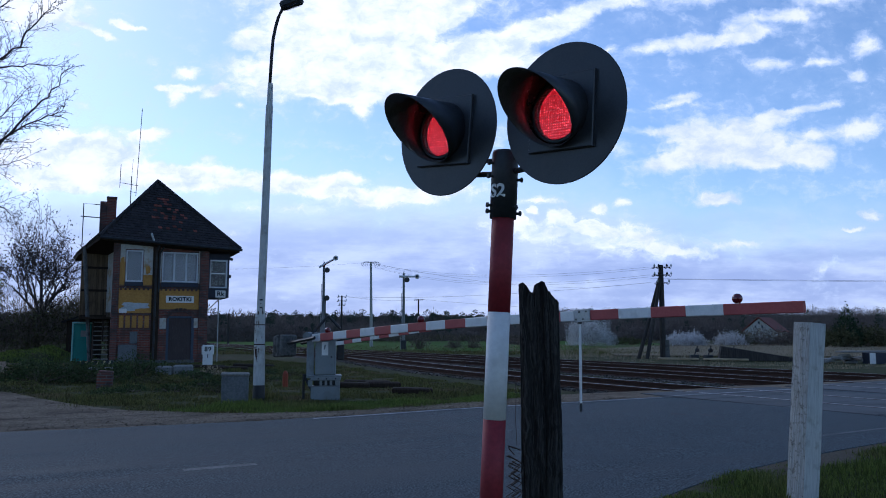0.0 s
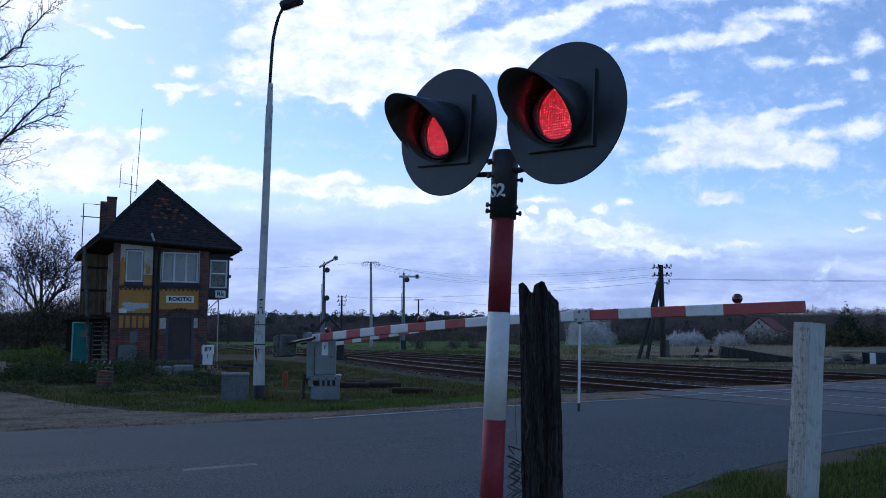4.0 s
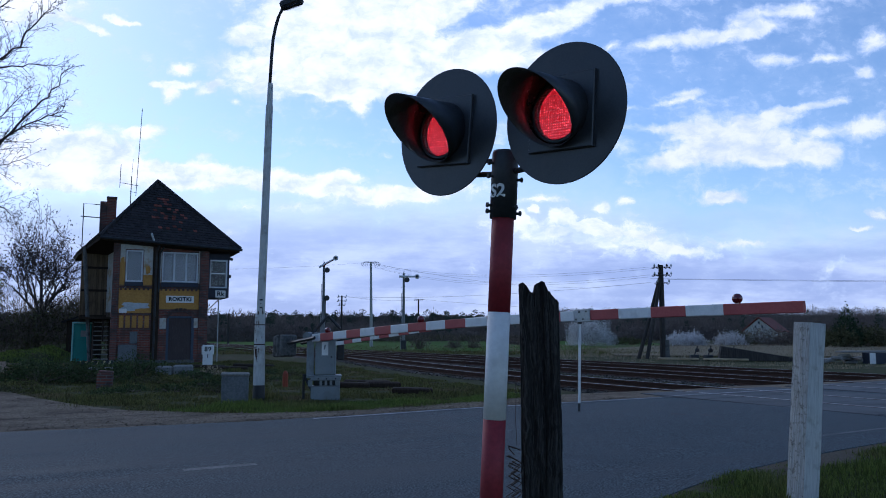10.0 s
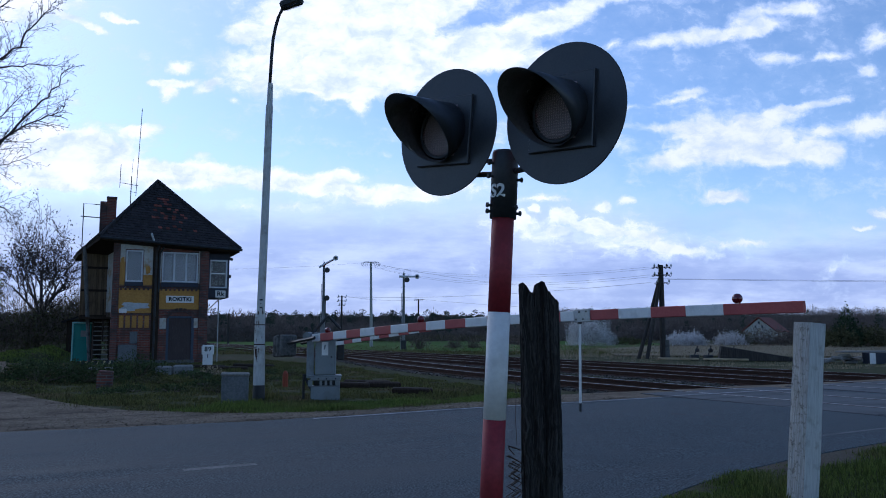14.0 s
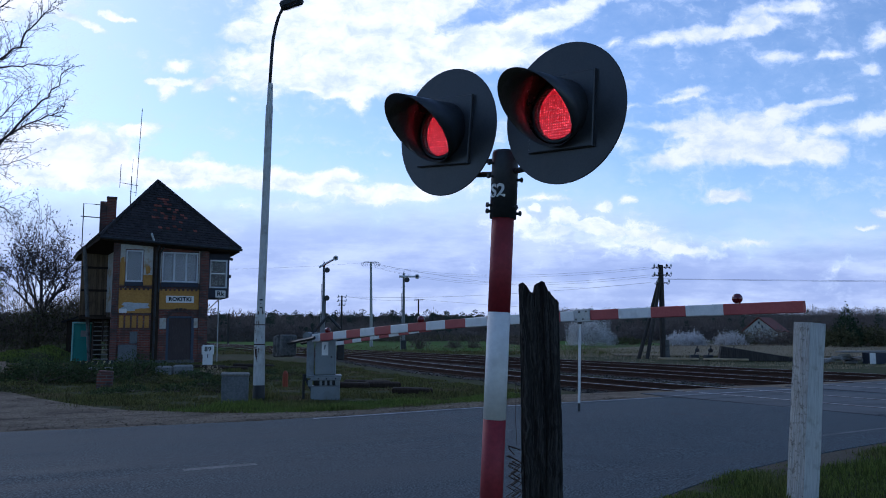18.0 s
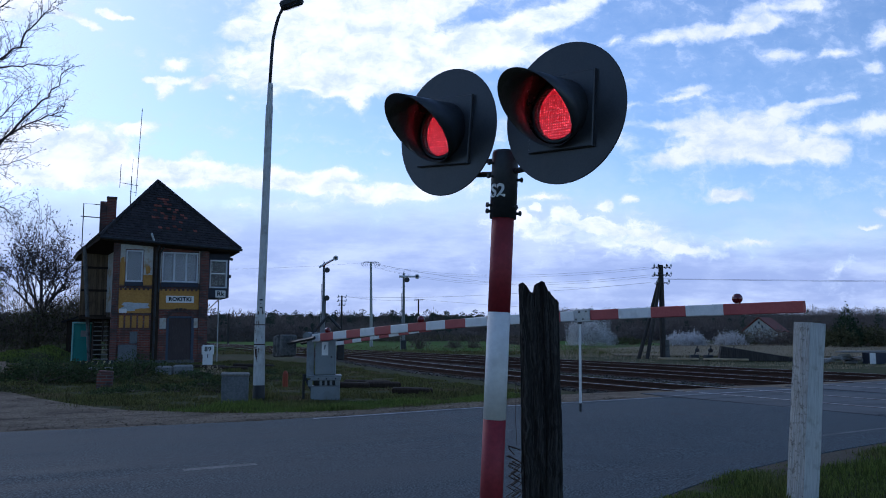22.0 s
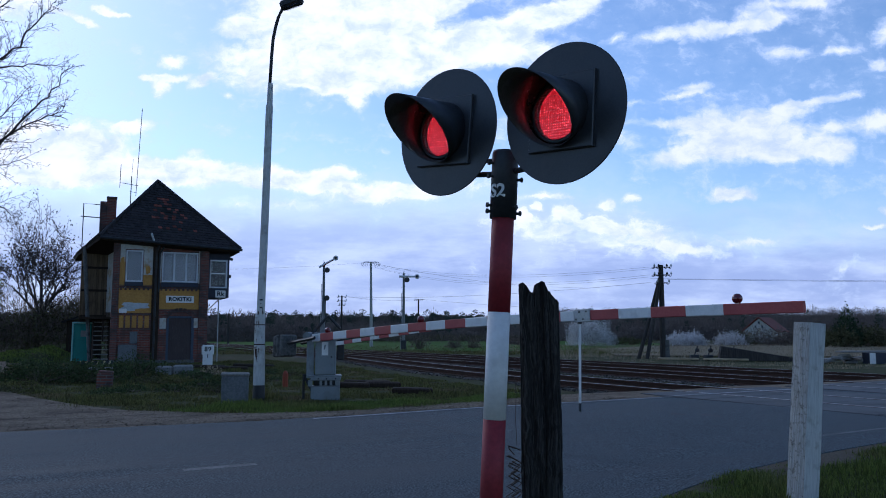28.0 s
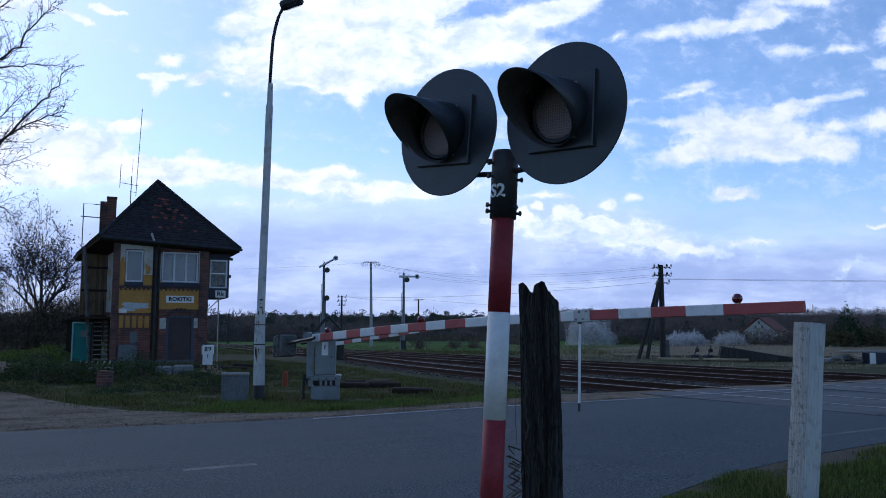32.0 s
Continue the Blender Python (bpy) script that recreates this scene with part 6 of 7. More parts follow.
def telegraph_pole(x, y, h, bars, label, r=0.13, brace=0.0, reach=0.75):
    p = thing("telegraph_pole", pose(x, y, -0.06), label, "telegraph pole", "telegraph poles")
    part("pole", tube([(0, 0, 0), (0.0, 0, h)], [r, r * 0.75], 10), M_POLEWOOD, p)
    for i in range(bars):
        z = h - 0.12 - (0.42 if reach > 0.45 else 0.36) * i
        w = reach if i < bars - 1 or bars == 1 else reach * 0.75
        bar = part("cross_arm", box(0, -0.12, z, 2 * w - 0.1, 0.05, 0.055, None, 0.01), M_POLEWOOD, p)
        for k in ((-1, -0.5, 0.5, 1) if w > 0.45 else (-1, 1)):
            x = k * (w - 0.06)
            hook = [(x - 0.07 * math.cos(a), -0.12, z - 0.07 * math.sin(a)) for a in (0, 0.8, 1.57, 2.3, 3.14)]
            part("hook", tube([hook[0]] + hook[1:] + [(x + 0.07, -0.12, z + 0.05)], 0.02, 5), M_POLEWOOD, bar)
            q = [(0.0005, 0.0), (0.05, 0.01), (0.055, 0.07), (0.032, 0.1), (0.036, 0.13), (0.0005, 0.15)]
            part("insulator", lathe(q, 8), M_PORCELAIN if bars > 2 and abs(k) == 1 else M_POLEWOOD, bar, at=Matrix.Translation((x + 0.07, -0.12, z + 0.03)))
    if brace:
        for dy in (-0.15, 0.12):
            part("brace", tube([(-brace - dy * 1.4, dy - 0.2, 0), (-0.05, dy * 0.4, h * 0.86)], 0.1, 8), M_POLEWOOD, p)
        part("stub", box(0.18, -0.1, 0.5, 0.22, 0.2, 1.0, None, 0.02), M_DARKCONCRETE, p, "short concrete stub beside the pole")
    return p


telegraph_pole(11.6, 42, 4.95, 3, "dark wooden telegraph pole with slanting brace and insulators", 0.17, 1.15, 0.5)
telegraph_pole(-8.95, 70, 4.65, 3, "dark wooden telegraph pole among the tracks", 0.1, 0, 0.4)
telegraph_pole(-3.4, 110, 6.05, 1, "distant grey pole with a short cross arm", 0.13, 0, 0.6)

telegraph_pole(-24.3, 90, 3.6, 1, "distant dark wooden pole behind the tracks", 0.12, 0, 0.4)

mast = thing("concrete_mast", pose(-6.8, 75, -0.06), "tall slim concrete mast with a ring of brackets on top", "mast")
part("shaft", tube([(0.05, 0, 0), (-0.06, 0, 8.1)], [0.16, 0.1], 10), M_CONCRETE, mast)
for k in range(12):
    a = 2 * math.pi * k / 12 + 0.2
    c, s = math.cos(a), math.sin(a)
    pts = [(r * c - 0.06, r * s, 8.0 + z) for r, z in ((0.1, 0.0), (0.4, 0.08), (0.72, 0.06), (0.88, -0.06), (0.9, -0.2), (0.78, -0.32))]
    part("bracket", tube(pts, 0.015, 4), M_STEEL, mast, "", True)


def cable(a, b, sag, r=0.012, label="thin overhead wire between poles"):
    a, b = Vector(a), Vector(b)
    pts = []
    for i in range(17):
        t = i / 16
        q = a.lerp(b, t)
        q.z -= sag * 4 * t * (1 - t)
        pts.append(q)
    solid("overhead_wire", tube(pts, r, 4), M_CABLE, label, "wire", "overhead wires")


for i, (z, dx) in enumerate(((4.78, -0.45), (4.78, 0.45), (4.36, -0.45), (4.36, 0.45))):
    cable((11.45 + dx, 41.9, z), (-6.9 + 0.1 * i, 75, 7.9 - 0.12 * i), 0.75 + 0.1 * i, 0.005)
    if i < 2:
        cable((11.45 + dx, 41.9, 4.16 - 0.04 * i), (62, 52 + i, 4.62 - 0.06 * i), 0.08, 0.006)
cable((11.0, 41.9, 3.95), (-8.95, 70, 4.5), 0.35, 0.007)
cable((-8.6, 70, 4.5), (-3.4, 110, 5.95), 0.25, 0.009)
cable((-3.0, 110, 5.95), (34, 96, 3.6), 0.4, 0.01)
cable((-6.8, 75, 8.0), (-45, 60, 7.4), 1.0, 0.006)
cable((-6.7, 75, 7.9), (18, 100, 7.0), 0.6, 0.009)
cable((-24, 33, 6.4), (-14.9, 36.2, 5.2), 0.2, 0.006)

# ---- lineside clutter beyond the tracks ----
for i, (x, y) in enumerate(((12.45, 39.5), (13.0, 39.1), (14.0, 38.6))):
    pm = thing("point_lever", pose(x, y, -0.06, 0, 0, 20 * i), "dark cast-iron point lever with counterweight", "point lever", "point levers")
    part("frame", box(0, 0, 0.14, 0.42, 0.3, 0.28, None, 0.03), M_DARKSTEEL, pm)
    part("lever", tube([(0, 0, 0.25), (0.18, 0, 0.72)], 0.03, 6), M_DARKSTEEL, pm)
    part("weight", lathe([(0.0005, -0.07), (0.1, -0.06), (0.1, 0.06), (0.0005, 0.07)], 12, "Y"), M_DARKSTEEL, pm, at=Matrix.Translation((0.14, 0, 0.5)))
for x0, x1, y in ((10.6, 12.5, 39.2), (12.55, 14.6, 38.3)):
    bd = thing("platform_board", pose((x0 + x1) / 2, y, -0.06, 0, 0, -4), "pale weathered timber board beside the track", "board")
    part("plank", box(0, 0, 0.09, x1 - x0, 0.35, 0.1, (0, 0.6, 0), 0.02), M_BOARDWOOD, bd)
heap = thing("sleeper_stack", pose(14.75, 38.2, -0.06, 0, 0, -10), "long dark stack of old tarred sleepers", "stack")
for j in range(5):
    for i in range(2):
        part("sleeper", box(0.28 - 0.02 * j, 0.3 * i, 0.09 + 0.075 * j + 0.012 * i, 3.5 - 0.08 * j, 0.27, 0.14, (0, 2.35 * j, 1.5 * i - 1), 0.015), M_POLEWOOD, heap)
pile = thing("slab_pile", pose(17.7, 35.6, -0.06, 0, 0, 8), "loose pile of pale broken concrete slabs", "slabs")
for i in range(7):
    part("slab", box(-0.7 + 0.32 * i, 0.2 * math.sin(i * 2.1), 0.1 + 0.07 * (i % 4), 0.9, 0.5, 0.12, (4 * (i % 3) - 4, -8 + 5 * (i % 4), 17 * i), 0.02), M_OLDCONCRETE, pile)
blk = thing("concrete_block", pose(18.95, 35.0, -0.06, 0, 0, 10), "white-edged concrete block by the track", "block")
part("block", box(0, 0, 0.24, 0.9, 0.5, 0.5, None, 0.02), M_BLUEBOX, blk)
part("white_face", box(-0.32, -0.26, 0.24, 0.28, 0.02, 0.5), M_WHITEPAINT, blk)
part("cover", box(-0.1, 0.4, 0.53, 2.6, 0.7, 0.07, None, 0.02), M_OLDCONCRETE, blk)

# ---- farmhouse far behind the meadow ----
farm = thing("farmhouse", pose(48.6, 120, -0.06, 0, 0, -40), "distant white farmhouse with red tiled roof", "house")
part("wall", box(0, 0, 0.7, 4.6, 5.3, 1.9, None, 0.02), M_PLASTER, farm)
bm = bmesh.new()
q = [bm.verts.new(v) for v in ((-2.3, -2.65, 1.6), (2.3, -2.65, 1.6), (0, -2.65, 3.5), (-2.3, 2.65, 1.6), (2.3, 2.65, 1.6), (0, 2.65, 3.5))]
for f in ((0, 1, 2), (5, 4, 3), (0, 3, 4, 1)):
    bm.faces.new([q[i] for i in f])
part("gable", bm, M_PLASTER, farm)
for sgn in (-1, 1):
    part("roof", box(sgn * 1.35, 0, 2.6, 3.4, 5.8, 0.12, (0, sgn * 39.5, 0), 0.02), M_NEWTILE, farm, "red tiled roof slope")
for x, z in ((-0.5, 2.3), (0.5, 2.3), (0.0, 2.9)):
    part("window", box(x, -2.67, z, 0.25, 0.06, 0.35), M_BLUEBOX, farm)


# ---- trees ----
def branch_tree(name, at, seed, h, spread, depth, label, leaf=None, leaf_count=0, trunk_r=0.18, bend=0.25, leaf_size=0.09, limbs=5, first=0.28, droop=0.0, min_r=0.006):
    """A tapered trunk that forks into ever finer limbs; leaf clumps sit on the finest."""
    rng = random.Random(seed)
    tree = thing(name, at, label, "tree")
    trunk, limbs_bm = bmesh.new(), ([], [])
    tips = []

    def seg(bm_verts, bm_faces, pts, radii, n):
        base = len(bm_verts)
        for i, p in enumerate(pts):
            d = (pts[min(i + 1, len(pts) - 1)] - pts[max(i - 1, 0)]).normalized()
            a = d.cross(Vector((0.3, 0.2, 1) if abs(d.z) < 0.9 else (0, 1, 0))).normalized()
            b = d.cross(a)
            for k in range(n):
                t = 2 * math.pi * k / n
                bm_verts.append(tuple(p + (a * math.cos(t) + b * math.sin(t)) * radii[i]))
        for i in range(len(pts) - 1):
            for k in range(n):
                bm_faces.append((base + i * n + k, base + i * n + (k + 1) % n, base + (i + 1) * n + (k + 1) % n, base + (i + 1) * n + k))

    def grow(p, d, ln, r, level):
        pts, radii, q = [p], [r], p
        steps = 4 if level < 3 else 3
        for i in range(steps):
            d = (d + Vector((rng.uniform(-1, 1), rng.uniform(-1, 1), rng.uniform(-0.6, 0.9) - droop * level)) * bend * (0.5 + 0.25 * level)).normalized()
            q = q + d * ln / steps
            pts.append(q)
            radii.append(max(r * (1 - 0.62 * (i + 1) / steps), min_r * 0.5))
        seg(limbs_bm[0], limbs_bm[1], pts, radii, 6 if level < 2 else 4 if level < 4 else 3)
        if level >= depth:
            tips.append(q)
            return
        kids = limbs if level == 0 else rng.choice((3, 4, 4)) if level < 3 else rng.choice((4, 4, 5))
        for i in range(kids):
            j = rng.uniform(0.3, 1.0) if i else 1.0
            idx = min(int(j * steps), steps)
            at_p = pts[idx]
            side = Vector((rng.uniform(-1, 1), rng.uniform(-1, 1), rng.uniform(-0.25, 0.7)))
            nd = (d * (0.75 if i else 1.2) + side * spread).normalized()
            grow(at_p, nd, ln * (rng.uniform(0.58, 0.8) if level < 3 else rng.uniform(0.45, 0.7)), max(radii[idx] * rng.uniform(0.55, 0.8), min_r), level + 1)

    top = Vector((rng.uniform(-0.2, 0.2), rng.uniform(-0.2, 0.2), h * first))
    add_tube(trunk, [(0, 0, -0.1), (0.02, 0, h * first * 0.4), top], [trunk_r * 1.35, trunk_r, trunk_r * 0.9], 12)
    part("trunk", trunk, M_BARK, tree, "", True)
    for i in range(limbs):
        a = 2 * math.pi * (i + rng.random() * 0.6) / limbs
        grow(top + Vector((0, 0, -0.1 * i)), Vector((math.cos(a) * spread, math.sin(a) * spread, 1.0)).normalized(), h * 0.3, trunk_r * 0.6, 1)
    grow(top, Vector((0, 0, 1)), h * 0.34, trunk_r * 0.8, 1)
    cr = new("crown", raw("crown", limbs_bm[0], limbs_bm[1], M_DARKTWIG))
    cr.parent = tree
    tagged(cr, "bare spreading limbs and fine twigs")
    if leaf:
        v, f = [], []
        for i in range(leaf_count):
            p = rng.choice(tips) + Vector((rng.gauss(0, 0.16), rng.gauss(0, 0.16), rng.gauss(0, 0.16)))
            scatter_leaf(v, f, p, leaf_size * rng.uniform(0.6, 1.3), rng)
        lv = new("young_leaves", raw("young_leaves", v, f, leaf))
        lv.parent = tree
        tagged(lv, "sparse opening leaves", kind="stuff")
    return tree


def scatter_leaf(v, f, p, s, rng):
    a = Vector((rng.uniform(-1, 1), rng.uniform(-1, 1), rng.uniform(-1, 1))).normalized()
    b = a.cross(Vector((rng.uniform(-1, 1), rng.uniform(-1, 1), rng.uniform(-1, 1)))).normalized()
    i = len(v)
    v += [tuple(p - a * s), tuple(p + b * s * 0.55), tuple(p + a * s), tuple(p - b * s * 0.55)]
    f.append((i, i + 1, i + 2, i + 3))



def arching_tree(at, limbs, label, seed):
    """A bare tree whose long limbs follow given curves; side shoots leave them on both sides and fork into twigs."""
    rng = random.Random(seed)
    tree = thing("bare_tree", at, label, "tree")
    v, f = [], []

    def rod(pts, r0, r1, n):
        base = len(v)
        for i, p in enumerate(pts):
            d = (pts[min(i + 1, len(pts) - 1)] - pts[max(i - 1, 0)]).normalized()
            a = d.cross(Vector((0.3, 1, 0.2))).normalized()
            b = d.cross(a)
            r = r0 + (r1 - r0) * i / (len(pts) - 1)
            for k in range(n):
                t = 2 * math.pi * k / n
                v.append(tuple(p + (a * math.cos(t) + b * math.sin(t)) * r))
        for i in range(len(pts) - 1):
            for k in range(n):
                f.append((base + i * n + k, base + i * n + (k + 1) % n, base + (i + 1) * n + (k + 1) % n, base + (i + 1) * n + k))

    def shoot(p, d, ln, r, level):
        steps = 6 if level < 2 else 4
        pts, q = [p], p
        for i in range(steps):
            d = (d + Vector((rng.uniform(-1, 1), rng.uniform(-1, 1), rng.uniform(-0.8, 1.05))) * 0.17).normalized()
            q = q + d * ln / steps
            pts.append(q)
        rod(pts, r, max(r * 0.4, 0.003), 4 if level < 2 else 3)
        if level < 4:
            fork(pts, d, ln, r, level)

    def fork(pts, d, ln, r, level):
        cnt = max(3, int(ln / (0.13, 0.13, 0.1, 0.085)[level]))
        for i in range(cnt):
            t = (i + rng.random()) / cnt
            if t < 0.12:
                continue
            k = min(int(t * (len(pts) - 1)), len(pts) - 2)
            p = pts[k].lerp(pts[k + 1], t * (len(pts) - 1) - k)
            way = (pts[k + 1] - pts[k]).normalized()
            side = way.cross(Vector((0, 1, 0))).normalized() * (1 if i % 2 else -1) + Vector((0, rng.uniform(-0.9, 0.9), 0.2))
            nd = (way * 0.9 + side.normalized() * rng.uniform(0.5, 1.0)).normalized()
            shoot(p, nd, min(ln * 0.5, 1.25) * rng.uniform(0.35, 1.0) * (1.1 - 0.55 * t), max(r * 0.5 * (1.1 - 0.5 * t), 0.0042), level + 1)

    part("trunk", tube([(0, 0, -0.1), (0.1, 0, 2.0), (0.15, 0.1, 4.2), (0.3, 0.1, 7.5), (0.35, 0.0, 10.5)], [0.34, 0.25, 0.21, 0.13, 0.05], 14), M_BARK, tree, "", True)
    for r, *way in limbs:
        ctrl = [Vector(p) for p in way]
        pts = []
        for a, b in zip(ctrl, ctrl[1:]):
            for i in range(5):
                pts.append(a.lerp(b, i / 5) + Vector((rng.gauss(0, 0.02), rng.gauss(0, 0.04), rng.gauss(0, 0.02))))
        pts.append(ctrl[-1])
        rod(pts, r, 0.006, 6)
        fork(pts, None, sum((b - a).length for a, b in zip(ctrl, ctrl[1:])), r * 0.55, 0)
    cr = new("crown", raw("crown", v, f, M_DARKTWIG))
    cr.parent = tree
    tagged(cr, "bare arching limbs and fine twigs")


arching_tree(pose(-14.95, 21.0, -0.06), (
    (0.055, (0.2, 0, 4.4), (2.0, -0.3, 5.45), (3.2, -0.5, 6.35), (4.15, -0.6, 6.9), (4.95, -0.6, 7.2)),
    (0.035, (3.2, -0.5, 6.3), (3.9, -0.4, 7.2), (4.55, -0.2, 8.0), (4.85, -0.2, 8.6)),
    (0.05, (0.3, 0, 7.2), (2.0, 0.2, 8.4), (3.1, 0.2, 9.1), (3.7, 0.1, 9.9), (4.3, 0.0, 10.5)),
    (0.035, (0.3, 0, 7.6), (2.2, 0.5, 8.7), (3.4, 0.4, 8.8), (4.5, 0.4, 8.75)),
    (0.03, (0.3, 0, 4.3), (2.2, 0.6, 4.9), (2.9, 0.5, 4.75), (3.35, 0.4, 4.45)),
    (0.035, (0.2, 0, 5.0), (1.9, 0.4, 6.3), (2.7, 0.5, 7.4), (3.5, 0.4, 8.2)),
    (0.045, (0.3, 0, 7.8), (1.4, 0.4, 9.4), (2.5, 0.4, 10.4), (3.4, 0.3, 11.2)),
    (0.03, (0.2, 0, 5.0), (1.8, -0.4, 5.9), (3.0, -0.4, 5.7), (4.0, -0.5, 5.95)),
    (0.06, (0.2, 0, 4.8), (-1.5, 0.4, 6.6), (-2.6, 0.5, 8.6)),
    (0.06, (0.3, 0, 7.0), (-1.2, -0.5, 8.8), (-2.0, -0.6, 10.8))), "large bare tree with arching limbs beside the lane", 4)
branch_tree("budding_tree", pose(-24.55, 48, -0.06), 23, 8.5, 0.9, 5, "small budding tree with sparse brown-green leaves", M_DARKTWIG, 2600, 0.16, 0.2, 0.075, 7, 0.32, min_r=0.012)
branch_tree("budding_tree", pose(-29.5, 50, -0.06), 12, 6.8, 0.7, 5, "low budding tree behind the lane", M_LEAFBUD, 1500, 0.13, 0.25, 0.1, 5, 0.2, min_r=0.01)
branch_tree("budding_tree", pose(-21.2, 51, -0.06), 15, 4.4, 0.7, 4, "low budding tree beside the signal box", M_LEAFBUD, 900, 0.1, 0.25, 0.1, 5, 0.2, min_r=0.01)


def bush(name, at, rx, ry, h, count, size, mat, label, seed, stems=14, category="bush", group=""):
    """Many small leaves on thin stems, thicker towards the outside, with an uneven outline."""
    rng = random.Random(seed)
    b = thing(name, at, label, category, group)
    bm = bmesh.new()
    for i in range(stems):
        a, r = rng.random() * 6.28, rng.random() ** 0.5
        e = Vector((rx * r * 0.85 * math.cos(a), ry * r * 0.85 * math.sin(a), h * rng.uniform(0.55, 0.98) * (1 - 0.45 * r * r)))
        add_tube(bm, [(e.x * 0.15, e.y * 0.15, 0), (e.x * 0.6, e.y * 0.6, e.z * 0.55), e], [0.02, 0.013, 0.006], 3)
    part("stems", bm, M_TWIG, b)
    v, f = [], []
    for i in range(count):
        a, r = rng.random() * 6.28, rng.random() ** 0.45
        lump = rng.gauss(1, 0.05) + 0.55 * noise.noise(Vector((math.cos(a) * 2 + seed, math.sin(a) * 2, r * 2))) + 0.4 * noise.noise(Vector((math.cos(a) * r * 5 + seed, math.sin(a) * r * 5, 7)))
        z = h * lump * (1 - r * r) ** 0.5 * (1 - 0.75 * rng.random() ** 2.2) + rng.uniform(0, 0.06)
        scatter_leaf(v, f, Vector((rx * r * lump * math.cos(a), ry * r * lump * math.sin(a), z)), size * rng.uniform(0.6, 1.4), rng)
    lv = new("foliage", raw("foliage", v, f, mat))
    lv.parent = b
    tagged(lv, kind="stuff")
    return b


bush("blossom_bush", pose(14.9, 80, -0.06), 2.2, 2.0, 2.7, 15000, 0.055, M_BLOSSOM, "rounded blackthorn bush in white blossom", 31, 22, group="blossoming bushes")
bush("blossom_bush", pose(23.6, 80, -0.06), 1.4, 1.2, 1.15, 5500, 0.05, M_BLOSSOM, "low blackthorn bush in white blossom", 32, group="blossoming bushes")
bush("blossom_bush", pose(25.6, 81, -0.06), 1.2, 1.2, 1.3, 5500, 0.05, M_BLOSSOM, "low blackthorn bush in white blossom", 33, group="blossoming bushes")
bush("blossom_bush", pose(29.6, 82, -0.06), 1.5, 1.2, 1.3, 4500, 0.05, M_BLOSSOM, "low blackthorn bush fading from blossom", 34, group="blossoming bushes")
for x, y, rx, h, seed in ((-1.9, 64, 0.9, 1.6, 71), (0.9, 66, 0.8, 1.0, 72), (2.6, 68, 0.7, 0.8, 73)):
    bush("scrub_bush", pose(x, y, -0.06), rx, 0.7, h, 1500, 0.035, M_TWIG, "bare brown scrub bush beside the tracks", seed, 40, group="meadow bushes")
for i, (x, y, rx, h) in enumerate(((31, 84, 2.2, 1.5), (33.6, 83, 2.4, 1.7), (38, 80, 2.6, 1.9), (35.2, 81, 2.0, 1.6), (41.5, 82, 2.8, 1.5), (46, 84, 2.8, 1.6), (20, 86, 2.2, 0.8), (8.5, 88, 2.0, 0.9))):
    bush("scrub_bush", pose(x, y, -0.06), rx, 1.6, h, 2400, 0.07, M_TWIG if i % 2 else M_LEAFBUD, "low brownish scrub at the meadow edge", 40 + i, group="meadow bushes")
for i, (x, y, rx, h) in enumerate(((36.4, 73, 1.6, 1.7), (37.6, 74, 1.1, 3.0), (39.6, 74, 1.5, 1.9), (43, 75, 2.2, 1.5))):
    bush("evergreen_bush", pose(x, y, -0.06), rx, 1.5, h, 2200, 0.1, M_PINE if i == 1 else M_LEAFBUD, "dark evergreen bush behind the tracks" if i == 1 else "brownish scrub bush behind the tracks", 60 + i, group="evergreens")
# low spreading shrubs and weeds before the signal box
for i, (x, y, rx, ry, h, k, mat, nm, lb) in enumerate((
        (-10.9, 21.4, 1.3, 0.7, 0.6, 2600, M_SHRUB, "juniper_shrub", "dark low spreading juniper"), (-9.5, 21.9, 1.1, 0.7, 0.5, 2000, M_SHRUB, "juniper_shrub", "dark low spreading juniper"),
        (-9.4, 24.6, 0.75, 0.5, 0.85, 1100, M_SHRUB, "weedy_shrub", "tangled dark weeds and dead stems"), (-7.2, 23.2, 0.6, 0.5, 0.3, 450, M_SHRUB, "weedy_shrub", "tangled dark weeds and dead stems"),
        (-7.9, 21.4, 0.5, 0.4, 0.2, 300, M_LEAFBUD, "weedy_shrub", "tangled brown weeds and dead stems"), (-5.9, 20.2, 0.5, 0.4, 0.24, 300, M_SHRUB, "weedy_shrub", "tangled dark weeds and dead stems"),
        (-9.9, 27.6, 0.7, 0.5, 0.42, 500, M_SHRUB, "weedy_shrub", "tangled dark weeds and dead stems"), (-8.9, 27.2, 0.5, 0.4, 0.5, 300, M_LEAFBUD, "weedy_shrub", "tuft of brown dead stems"),
        (-7.3, 25.0, 0.4, 0.4, 0.4, 180, M_DRYGRASS, "weedy_shrub", "tuft of pale dead stems"), (-6.1, 23.2, 0.5, 0.4, 0.22, 300, M_SHRUB, "weedy_shrub", "tangled dark weeds and dead stems"),
        (-13.2, 27.0, 0.8, 0.6, 0.3, 450, M_SHRUB, "weedy_shrub", "tangled dark weeds and dead stems"), (-11.7, 29.8, 0.8, 0.6, 0.3, 400, M_LEAFBUD, "weedy_shrub", "tangled brown weeds and dead stems"))):
    bush(nm, pose(x, y, -0.08), rx, ry, h * (1.0 if i < 2 else 0.75), int(k * 1.5), 0.03, mat, lb, 80 + i, 26, "shrub", "shrubs before the signal box")


